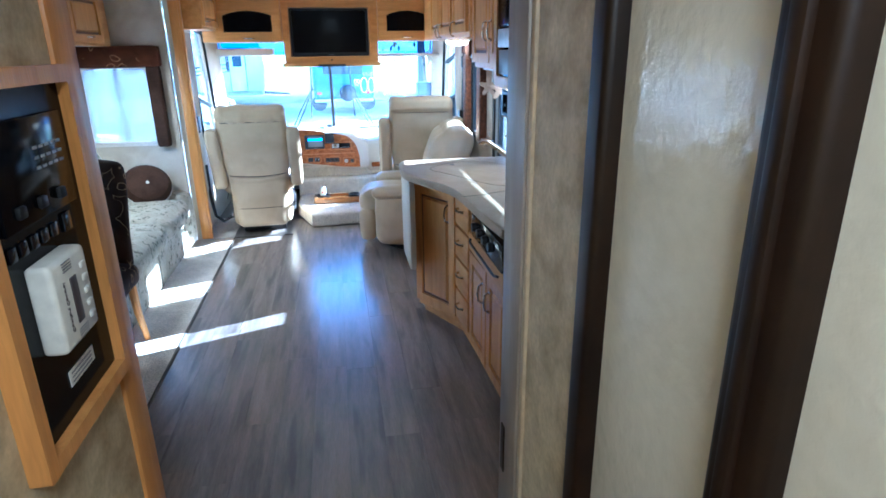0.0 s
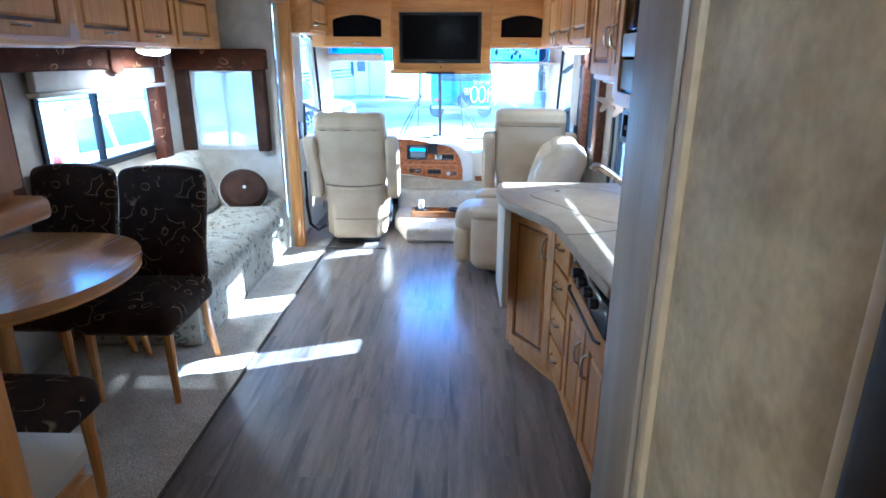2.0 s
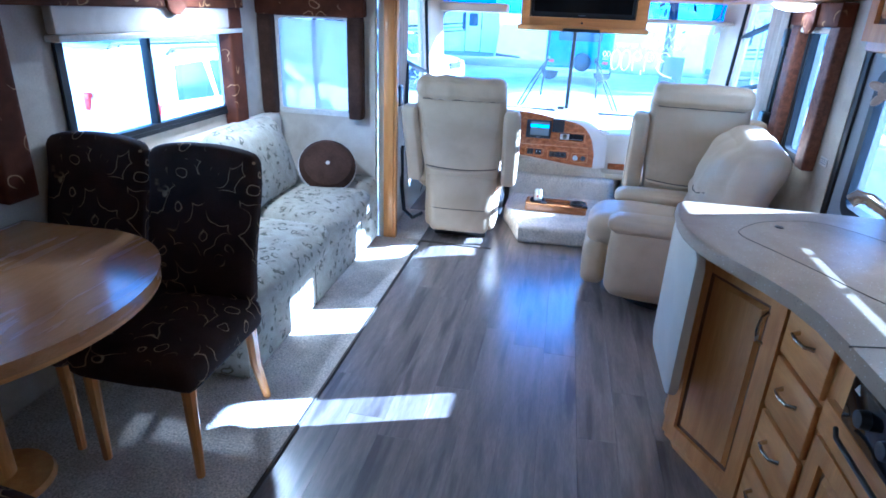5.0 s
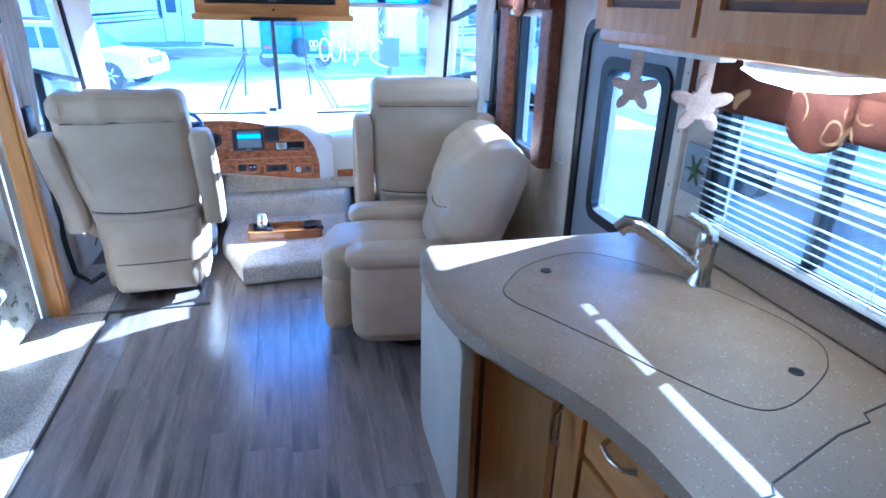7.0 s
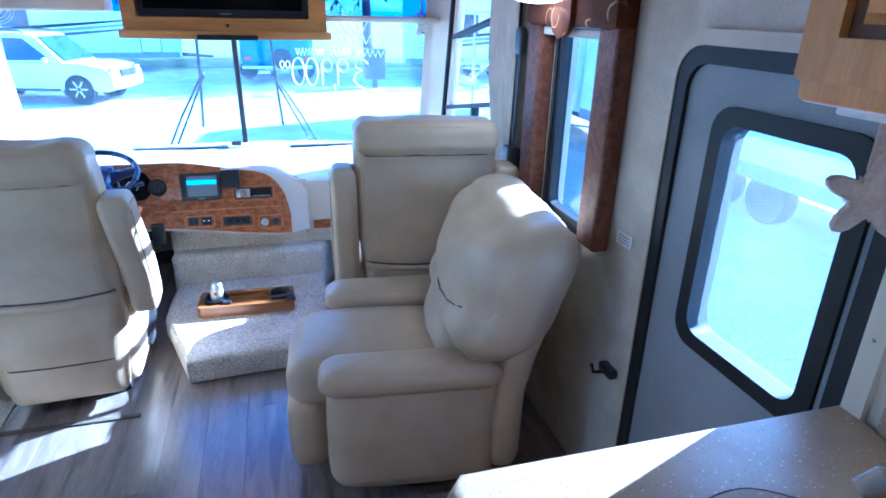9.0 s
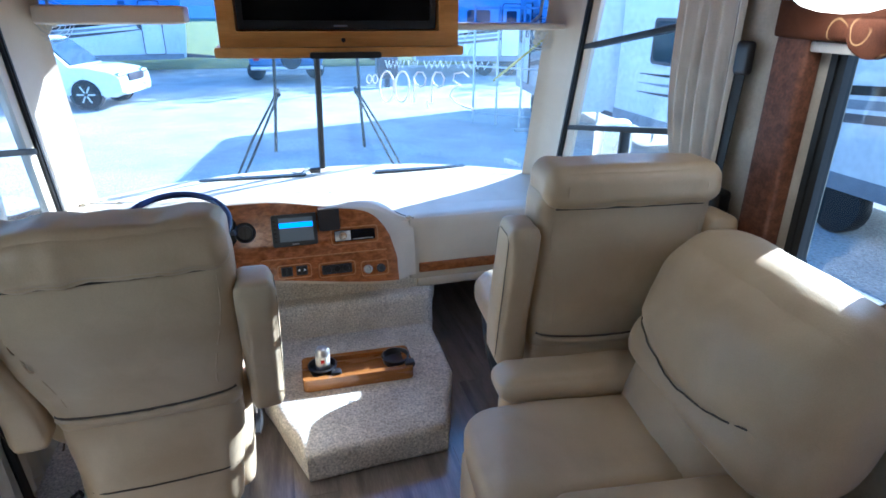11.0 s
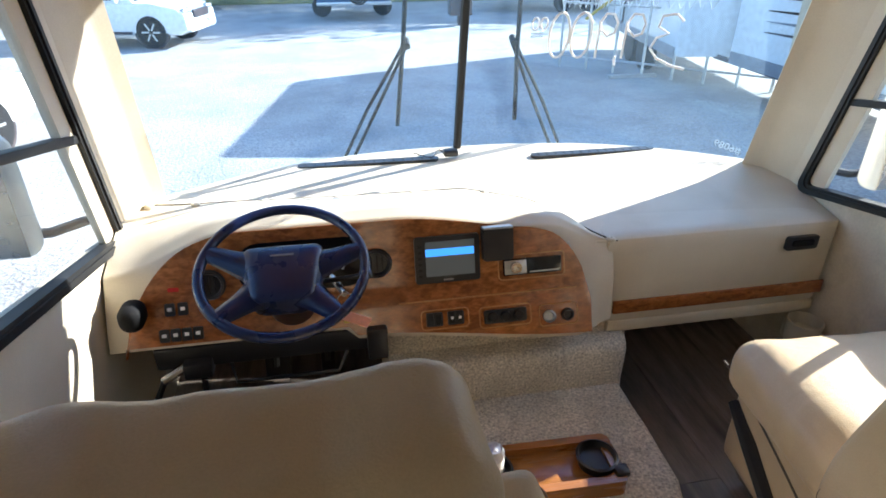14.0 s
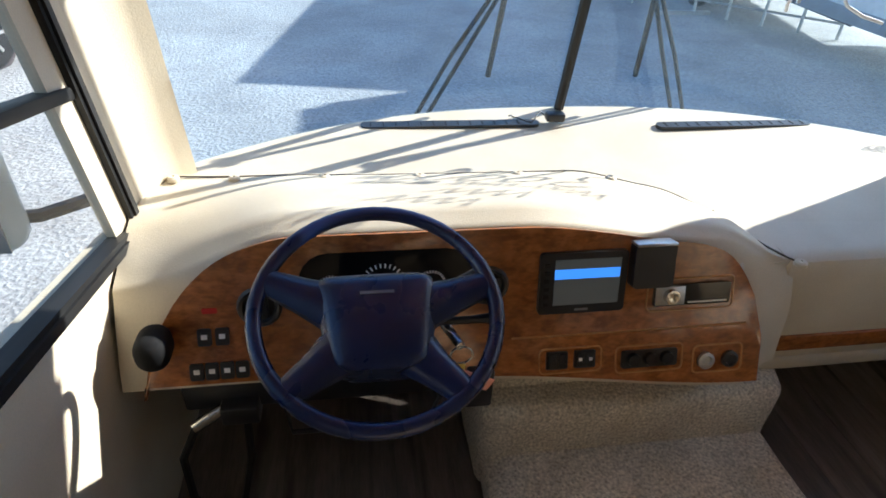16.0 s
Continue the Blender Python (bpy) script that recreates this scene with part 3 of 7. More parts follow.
def pod(u, v):
    x = -1.172 + 1.515 * u
    zt, ys = ztop(x), yseam(x)
    edge = smooth(0.20, 0.343, x)
    low = 0.40 + (0.09 if x < -0.5 else 0.062 * smooth(0.25, -0.5, x))
    v0 = (ws(x, 0.70) - ys) / (ws(x, 0.70) + 0.80)
    zp = 0.725 - 0.055 * v0 - 0.012 * v0 * v0
    prof = [(ys, zp - 0.016), (ys + 0.06 * (-0.80 - ys), zp + 0.007), (ys + 0.60 * (-0.80 - ys), 0.5 * (zt + zp) + 0.03 * (1 - edge)), (ys + 0.88 * (-0.80 - ys), zt + 0.008), (-0.80, zt - 0.012), (-0.845 + 0.02 * edge, 0.60), (-0.875 + 0.03 * edge, 0.545), (-0.935 + 0.07 * edge + (low - 0.40) * 0.41, low), (-0.80, low - 0.012), (-0.55, 0.42)]
    k = v * (len(prof) - 1)
    i = min(int(k), len(prof) - 2)
    f = k - i
    return Vector((x, prof[i][0] * (1 - f) + prof[i + 1][0] * f, prof[i][1] * (1 - f) + prof[i + 1][1] * f))


bm = sheet(B(), pod, 44, 36)
end = [bm.verts.new(pod(1, j / 20)) for j in range(21)]
bm.faces.new(end)
part("driver_pod", bm, M["cream"], dash, world=True, smooth=60)


def face(x, z, out=0.004):
    """The panel face's depth at a height."""
    zt = ztop(x) - 0.012
    if z > 0.60:
        f = (z - 0.60) / max(zt - 0.60, 0.01)
        y = -0.845 * (1 - f) - 0.80 * f
    elif z > 0.545:
        f = (z - 0.545) / 0.055
        y = -0.875 * (1 - f) - 0.845 * f
    else:
        f = (z - 0.40) / 0.145
        y = -0.935 * (1 - f) - 0.875 * f
    return y - out


def panel_low(x):
    """The lower edge of the instrument panel, higher towards the steering column."""
    return 0.50 if x < -0.5 else 0.412 + 0.062 * smooth(0.25, -0.5, x)


def panel_top(x):
    lo, hi = -1.125, 0.245
    c = min(max((x - lo) / 0.20, 0), 1), min(max((hi - x) / 0.20, 0), 1)
    drop = 0.21 * (1 - math.sqrt(max(0, 1 - (1 - c[0]) ** 2))) + 0.16 * (1 - math.sqrt(max(0, 1 - (1 - c[1]) ** 2)))
    return ztop(x) - 0.012 - drop


def wood(u, v):
    x = -1.125 + 1.37 * u
    z0 = panel_low(x)
    z = z0 + (panel_top(x) - z0) * v
    return Vector((x, face(x, z), z))


bm = sheet(B(), wood, 60, 26, 0.008)
wpanel = part("wood_panel", bm, M["burl"], dash, "glossy burl wood instrument panel", world=True)


def pad_height(x):
    """The pad's height where the pod's seam runs."""
    v0 = (ws(x, 0.70) - yseam(x)) / (ws(x, 0.70) + 0.80)
    return 0.725 - 0.055 * v0 - 0.012 * v0 * v0


for x in [-1.12, -0.98, -0.76, -0.516, -0.25, 0.0, 0.20, 0.315]:
    part("button", lathe(B(), [(0.0005, -0.004), (0.015, -0.004), (0.0145, 0.004), (0.010, 0.008), (0.004, 0.008), (0.003, 0.005), (0.001, 0.005)], 14, Matrix.Translation((x, yseam(x) - 0.070, pad_height(x) + 0.0185 + 0.006 * smooth(0.05, 0.25, x)))), M["cream"], dash, world=True)
bm = B(); tube(bm, [(x, yseam(x) - 0.045, pad_height(x) + 0.0125 + 0.005 * smooth(0.05, 0.25, x)) for x in [-1.17 + 1.51 * i / 50 for i in range(51)]], 0.0025, 6)
part("seam", bm, M["seam"], dash, world=True)
for x0, x1 in ((-0.66, -0.10), (0.28, 0.82)):
    bm = B()
    y = ws((x0 + x1) / 2, 0.7) - 0.10
    prism(bm, rrect(x0, x1, y - 0.022, y + 0.022, 0.02), 0.712, 0.7255)
    vent = part("defrost_vent", bm, M["black"], dash, "black slotted defroster vent", world=True)
    for i in range(14):
        xx = x0 + 0.03 + (x1 - x0 - 0.06) * i / 13
        part("slat", box(B(), xx - 0.002, xx + 0.002, y - 0.014, y + 0.014, 0.7255, 0.727), M["rubber"], vent, world=True)


def on_face(name, x, z, w, h, depth, material, parent, r=0.006, label="", lift=0.004):
    """A flat fitting on the instrument panel."""
    tilt = math.atan2(face(x, z + h / 2) - face(x, z - h / 2), h)
    m = Matrix.Translation((x, face(x, z) - lift, z)) @ Matrix.Rotation(-tilt, 4, "X")
    bm = prism(B(), rrect(-w / 2, w / 2, -h / 2, h / 2, min(r, w / 2.2, h / 2.2)), -depth, 0.01, "y", m=m)
    return part(name, bm, material, parent, label, world=True), m


def round_on_face(name, x, z, prof, material, parent, label="", lift=0.010):
    tilt = math.atan2(face(x, z + 0.02) - face(x, z - 0.02), 0.04)
    m = Matrix.Translation((x, face(x, z) - lift, z)) @ Matrix.Rotation(-tilt, 4, "X") @ Matrix.Rotation(radians(90), 4, "X")
    return part(name, lathe(B(), prof, 22, m), material, parent, label, world=True)


# instruments
cl, m = on_face("gauge_panel", -0.625, 0.685, 0.36, 0.15, 0.006, M["screen"], dash, 0.06, "black gauge cluster behind the wheel")
for gx, gr in ((-0.74, 0.03), (-0.635, 0.05), (-0.535, 0.03)):
    tilt = math.atan2(face(gx, 0.70) - face(gx, 0.66), 0.04)
    mm = Matrix.Translation((gx, face(gx, 0.68) - 0.011, 0.685)) @ Matrix.Rotation(-tilt, 4, "X")
    bm = B()
    for i in range(22):
        a = radians(-40 + 260 * i / 21)
        box(bm, gr * 0.82, gr, -0.001, 0.001, -0.0013, 0.0013, m=mm @ Matrix.Rotation(-a, 4, "Y"))
    part("dial", bm, M["ink"], cl, "white dial ticks", world=True)
    bm = box(B(), 0, gr * 0.7, -0.0025, -0.0012, -0.0012, 0.0012, m=mm @ Matrix.Rotation(radians(-205), 4, "Y"))
    part("needle", bm, M["red"], cl, "red needle", world=True)
VENT = [(0.0, 0.0), (0.042, 0.0), (0.045, 0.006), (0.040, 0.014), (0.034, 0.012), (0.030, 0.004), (0.001, 0.004)]
for vx, vz in ((-0.415, 0.675), (-0.885, 0.655)):
    v1 = round_on_face("air_vent", vx, vz, VENT, M["black"], dash, "round black air vent")
    for k in (-1, 0, 1):
        mm = Matrix.Translation((vx + k * 0.016, face(vx, vz) - 0.019, vz))
        part("slat", box(B(), -0.002, 0.002, -0.003, 0.006, -0.03 + abs(k) * 0.004, 0.03 - abs(k) * 0.004, m=mm), M["rubber"], v1, world=True)
mon, m = on_face("monitor", -0.205, 0.668, 0.196, 0.142, 0.016, M["black"], dash, 0.008, "small colour monitor with lit blue stripe")
part("display", box(B(), -0.066, 0.082, -0.0175, -0.014, -0.05, 0.056, m=m), M["lcdgrey"], mon, world=True)
part("stripe", box(B(), -0.066, 0.080, -0.0185, -0.0165, 0.012, 0.034, m=m), M["lcd"], mon, "bright blue bar", world=True)
bm = B()
for i in range(6):
    box(bm, -0.09, -0.078, -0.019, -0.015, -0.05 + 0.018 * i, -0.042 + 0.018 * i, m=m)
part("key", bm, M["rubber"], mon, world=True)
part("lettering", box(B(), -0.015, 0.015, -0.017, -0.0158, -0.065, -0.060, m=m), M["grey"], mon, world=True)
hp, m = on_face("phone_holder", -0.052, 0.700, 0.093, 0.10, 0.035, M["black"], dash, 0.01, "flat dark clip-on holder")
part("clip", box(B(), -0.046, 0.046, -0.040, 0.0, 0.046, 0.054, 0.003, m=m), M["alu"], hp, world=True)
rad, m = on_face("radio", 0.06, 0.622, 0.185, 0.05, 0.012, M["gloss"], dash, 0.005, "car radio with silver volume dial")
part("silver_plate", box(B(), -0.09, -0.02, -0.016, -0.010, -0.022, 0.022, 0.002, m=m), M["alu"], rad, world=True)
part("volume_knob", lathe(B(), [(0, 0), (0.018, 0), (0.017, 0.012), (0.008, 0.013), (0.001, 0.010)], 18, m @ Matrix.Translation((-0.055, -0.016, 0)) @ Matrix.Rotation(radians(90), 4, "X")), M["chrome"], rad, world=True)
part("slot", box(B(), -0.01, 0.085, -0.0135, -0.011, -0.020, -0.016, m=m), M["alu"], rad, world=True)
for sx in (-0.255, -0.19):
    s1, m = on_face("rocker_switch", sx, 0.497, 0.05, 0.042, 0.008, M["black"], dash, 0.004, "pair of black rocker switches")
    for k in (-1, 1):
        part("rocker", box(B(), k * 0.012 - 0.009, k * 0.012 + 0.009, -0.012, -0.006, -0.017, 0.017, 0.003, m=m), M["rubber"], s1, world=True)
        if sx > -0.2:
            part("mark", box(B(), k * 0.012 - 0.004, k * 0.012 + 0.004, -0.0128, -0.0118, -0.003, 0.005, m=m), M["ink"], s1, world=True)
ac, m = on_face("climate_control", -0.035, 0.488, 0.135, 0.042, 0.009, M["black"], dash, 0.006, "black climate control with three knobs")
for k in (-1, 0, 1):
    part("knob", lathe(B(), [(0, 0), (0.016, 0), (0.014, 0.010), (0.001, 0.011)], 16, m @ Matrix.Translation((k * 0.04, -0.009, 0)) @ Matrix.Rotation(radians(90), 4, "X")), M["rubber"], ac, world=True)
for sx in (0.105, 0.165):
    sk = round_on_face("power_socket", sx, 0.475, [(0, 0), (0.020, 0), (0.020, 0.008), (0.014, 0.010), (0.011, 0.004), (0.001, 0.004)], M["black"] if sx > 0.13 else M["alu"], dash, "round power socket")
# embossed panel edges; the light they catch is put into a paler tone
M["inlay"] = mat("burl_edge_highlight", (0.50, 0.24, 0.09), (0.42, 0.18, 0.06), 0.2, scale=20, coat=0.5)
for x0, x1, z0, z1 in ((-0.295, -0.150, 0.470, 0.524), (-0.115, 0.047, 0.459, 0.518), (0.075, 0.198, 0.446, 0.508), (-0.046, 0.165, 0.588, 0.658)):
    part("embossed_edge", tube(B(), [(x, face(x, z) - 0.0085, z) for x, z in rrect(x0, x1, z0, z1, 0.012, 5)], 0.0028, 6, True), M["inlay"], dash, world=True)
part("embossed_edge", tube(B(), [(x, face(x, 0.552) - 0.0085, 0.552) for x in [-0.36 + 0.56 * i / 20 for i in range(21)]], 0.0032, 6), M["inlay"], dash, world=True)
for gx, gz0, gz1 in ((0.185, 0.58, 0.68),):
    tube_pts = [(gx + 0.006 * math.cos(a), face(gx, (gz0 + gz1) / 2 + (gz1 - gz0) / 2 * math.sin(a)) - 0.0045, (gz0 + gz1) / 2 + (gz1 - gz0) / 2 * math.sin(a)) for a in [2 * math.pi * i / 20 for i in range(20)]]
    part("inlay", tube(B(), tube_pts, 0.0014, 5, True), M["alu"], dash, world=True)
for zz, xs in ((0.592, (-1.0, -0.965)), (0.528, (-1.02, -0.99, -0.96, -0.93))):
    for sx in xs:
        s1, m = on_face("toggle_switch", sx, zz, 0.027, 0.036, 0.009, M["black"], dash, 0.004, "small black toggle switch")
        part("mark", box(B(), -0.006, 0.006, -0.0102, -0.009, -0.004, 0.006, m=m), M["ink"], s1, world=True)
s1, m = on_face("warning_lamp", -0.985, 0.645, 0.03, 0.012, 0.005, M["red"], dash, 0.003)
sv = B(); lathe(sv, [(0, 0), (0.038, 0), (0.036, 0.014), (0.02, 0.018), (0.001, 0.012)], 20, Matrix.Translation((0.325, -0.80, 0.56)) @ Matrix.Rotation(radians(60), 4, "Z") @ Matrix.Rotation(radians(90), 4, "X"))
part("side_vent", sv, M["black"], dash, "black ball vent on the pod side", world=True)
bm = B(); cush(bm, (-1.085, -0.90, 0.61), (0.066, 0.09, 0.078), 0.032, 8)
part("brake_knob", bm, M["matte"], dash, "rounded black hand control", world=True)
# small sensor with its lead on top of the dash
sens = thing("dash_sensor", (-0.05, -0.10, 0.728), label="small black sensor with looped wire on the dash", category="sensor")
part("body", box(B(), -0.03, 0.03, -0.02, 0.02, 0, 0.028, 0.008), M["black"], sens)
part("wire", tube(B(), [(-0.02 - 0.012 * i, 0.02 * math.sin(i * 0.9), 0.004 + 0.018 * max(0, math.sin(i * 0.7))) for i in range(12)], 0.0022, 6), M["rubber"], sens)

# ---- steering wheel and column ----
wheel = thing("steering_wheel", (-0.655, -1.05, 0.80), label="four-spoke near-black vinyl steering wheel, blue sky sheen in its colour", category="steering wheel")
T = Matrix.Rotation(radians(22), 4, "X")
part("rim", bend(tube(B(), [(0.2 * math.cos(a), 0.2 * math.sin(a), 0) for a in [2 * math.pi * i / 48 for i in range(48)]], 0.0132, 12, True), lambda p: T @ p), M["blue"], wheel)
hub = cush(B(), (0, -0.022, -0.016), (0.195, 0.195, 0.055), 0.027, 12, (0, 0, 0.016))


def rounded(p):
    u, v = p[0] / 0.095, (p[1] + 0.018) / 0.09
    f = 1 / max(1.0, (abs(u) ** 4 + abs(v) ** 4) ** 0.25)
    return T @ Vector((p[0] * f * (1.0 + 0.16 * v), -0.018 + (p[1] + 0.018) * f, p[2]))


bend(hub, rounded)
hubp = part("hub", hub, M["blue"], wheel, "padded airbag hub")
part("badge", box(B(), -0.028, 0.028, 0.018, 0.023, 0.0255, 0.0275, m=T), M["grey"], hubp)
for a in (12, 160, 222, 310):
    ca, sa = math.cos(radians(a)), math.sin(radians(a))
    part("spoke", bend(tube(B(), [(0.06 * ca, 0.06 * sa - 0.01, -0.02), (0.13 * ca, 0.13 * sa - 0.005, -0.013), (0.197 * ca, 0.197 * sa, 0)], [0.05, 0.033, 0.023], 12), lambda p: T @ Vector((p[0], p[1], p[2] * 0.55))), M["blue"], wheel)
col = B(); cyl(col, (-0.665, -1.03, 0.76), (-0.665, -0.83, 0.56), 0.06, 0.075, 18)
part("column", col, M["black"], wheel, world=True)
st = tube(B(), [(-0.62, -0.99, 0.745), (-0.52, -0.965, 0.775), (-0.455, -0.955, 0.80)], [0.008, 0.008, 0.013], 8)
part("stalk", st, M["black"], wheel, world=True)
part("shift_lever", tube(B(), [(-0.60, -1.0, 0.72), (-0.48, -1.02, 0.74), (-0.44, -1.03, 0.75)], [0.007, 0.007, 0.012], 8), M["black"], wheel, world=True)
keys = thing("key_ring", (-0.512, -1.06, 0.685), label="ignition keys with pink paper tag", category="keys")
part("ring", tube(B(), [(0.02 * math.cos(a), -0.012, 0.02 + 0.02 * math.sin(a)) for a in [2 * math.pi * i / 16 for i in range(16)]], 0.002, 6, True), M["chrome"], keys)
part("key", box(B(), -0.008, 0.008, -0.016, -0.013, -0.05, 0.0, 0.001), M["yellow"], keys, "brass key")
part("tag", box(B(), 0.0, 0.075, -0.022, -0.020, -0.035, -0.005, 0.002, m=pose(0, 0, 0, 0, 28, 0)), M["pink"], keys, "pink tag")
part("key_stem", cyl(B(), (-0.03, 0.09, 0.03), (0, 0, 0.03), 0.009, n=10), M["chrome"], keys)
# dark plate standing in for footwell shade, bracket, pedals, wiring
kp = thing("knee_shade", (-0.7, -0.86, 0.35), label="black bracket below the steering column, dark plate for the shade there", category="panel")
part("plate", box(B(), -1.07, -0.42, -0.885, -0.80, 0.40, 0.475, 0.010), M["black"], kp, world=True)
part("bracket", tube(B(), [(-0.85, -0.93, 0.44), (-0.84, -0.95, 0.385), (-0.55, -0.95, 0.385), (-0.52, -0.93, 0.44)], 0.006, 6), M["black"], kp, world=True)
part("side_trim", box(B(), -0.46, -0.40, -0.93, -0.88, 0.39, 0.50, 0.006), M["black"], kp, world=True)
for px, pw in ((-0.60, 0.05), (-0.78, 0.09)):
    pd = thing("pedal", (px, -0.50, 0.0), label="black rubber floor pedal", category="pedal", group="driver pedals")
    part("pad", box(B(), -pw / 2, pw / 2, -0.13, -0.11, 0.05, 0.17, 0.006, m=pose(0, 0, 0, -25)), M["rubber"], pd)
    part("arm", tube(B(), [(0, -0.10, 0.15), (0, 0.0, 0.30), (0, 0.06, 0.42)], 0.01, 8), M["black"], pd)
cord = thing("coiled_cord", (-1.05, -0.93, 0.05), label="black radio microphone cord hanging below the dash", category="cord")
part("plug", cyl(B(), (-1.045, -0.93, 0.40), (-0.985, -0.90, 0.42), 0.014, n=10), M["chrome"], cord, world=True)
part("lead", tube(B(), [(-1.04, -0.93, 0.40), (-1.075, -0.95, 0.33), (-1.07, -0.97, 0.22), (-1.03, -0.98, 0.14), (-0.98, -0.96, 0.12), (-0.95, -0.9, 0.25), (-0.95, -0.85, 0.42)], 0.009, 8), M["rubber"], cord, world=True)
part("bracket", box(B(), -0.99, -0.91, -0.92, -0.86, 0.385, 0.435, 0.006), M["black"], cord, world=True)

# ---- carpeted engine hump with cup tray ----
hump = thing("engine_cover", (0, -1.1, 0.0), label="beige carpeted engine hump between the front seats", category="engine cover")
for nm, pts, z0, z1, bv in (("front_step", [(-0.25, -1.69), (0.275, -1.66), (0.40, -1.30), (0.415, -0.86), (-0.385, -0.86), (-0.40, -1.25)], 0.0, 0.135, 0.03),
                            ("middle_step", [(-0.40, -0.885), (0.42, -0.885), (0.52, -0.5), (-0.40, -0.5)], 0.0, 0.30, 0.035),
                            ("upper_block", [(-0.40, -0.80), (0.45, -0.80), (0.52, -0.45), (-0.40, -0.45)], 0.2, 0.42, 0.03)):
    bm = prism(B(), pts, z0, z1, "z", bv, 4)
    bmesh.ops.triangulate(bm, faces=[f for f in bm.faces if len(f.verts) > 4])
    bmesh.ops.subdivide_edges(bm, edges=[e for e in bm.edges if e.calc_length() > 0.06], cuts=3, use_grid_fill=True)
    bend(bm, lambda p: p + noise.noise_vector(p * 14) * 0.006)
    part(nm, bm, M["carpet"], hump, world=True, smooth=60)
tray = thing("cup_tray", (0.0, -1.235, 0.135), -1.5, "brown wooden cup holder tray on the engine hump", "cup tray")
bm = ring(B(), rrect(-0.235, 0.225, -0.09, 0.09, 0.025), rrect(-0.20, 0.19, -0.065, 0.065, 0.02), 0.0, 0.055)
box(bm, -0.22, 0.21, -0.075, 0.075, 0.0, 0.035, 0.004)
part("tray", bm, M["tray"], tray, "varnished wooden tray")
for cx in (-0.15, 0.16):
    cu = lathe(B(), [(0.034, 0.037), (0.052, 0.036), (0.061, 0.068), (0.054, 0.071), (0.047, 0.045), (0.001, 0.042)], 28, Matrix.Translation((cx, 0, 0)))
    cp = part("cup_holder", cu, M["black"], tray, "black plastic cup insert")
    part("notch", box(B(), cx + 0.030, cx + 0.074, -0.074, -0.034, 0.040, 0.068, 0.010), M["black"], cp)
can = thing("drink_can", (-0.147, -1.232, 0.18), label="silver drink can standing in the cup holder", category="can")
part("body", lathe(B(), [(0.022, 0), (0.030, 0.008), (0.030, 0.088), (0.024, 0.10), (0.023, 0.103), (0.020, 0.100), (0.001, 0.100)], 24), M["alu"], can)
part("tab", box(B(), -0.006, 0.008, -0.012, 0.012, 0.1005, 0.1025, 0.0008), M["alu"], can)
part("mark", box(B(), -0.010, 0.004, -0.0312, -0.0295, 0.045, 0.062, 0.001), M["red"], can, "small red mark")
part("print", lathe(B(), [(0.0303, 0.03), (0.0304, 0.031), (0.0304, 0.070), (0.0303, 0.071)], 24), M["white"], can, "pale printed band")


# ---- cab seats ----
def reach(bm, x, z, side):
    """How far a padded block reaches forward (1) or back (-1) at a place across and up."""
    bm.normal_update()
    near = sorted(((v.co.x - x) ** 2 + (v.co.z - z) ** 2 + 1e-6, v.co.y) for v in bm.verts if v.normal.y * side > 0.2)[:4]
    return sum(y / d for d, y in near) / sum(1 / d for d, y in near)


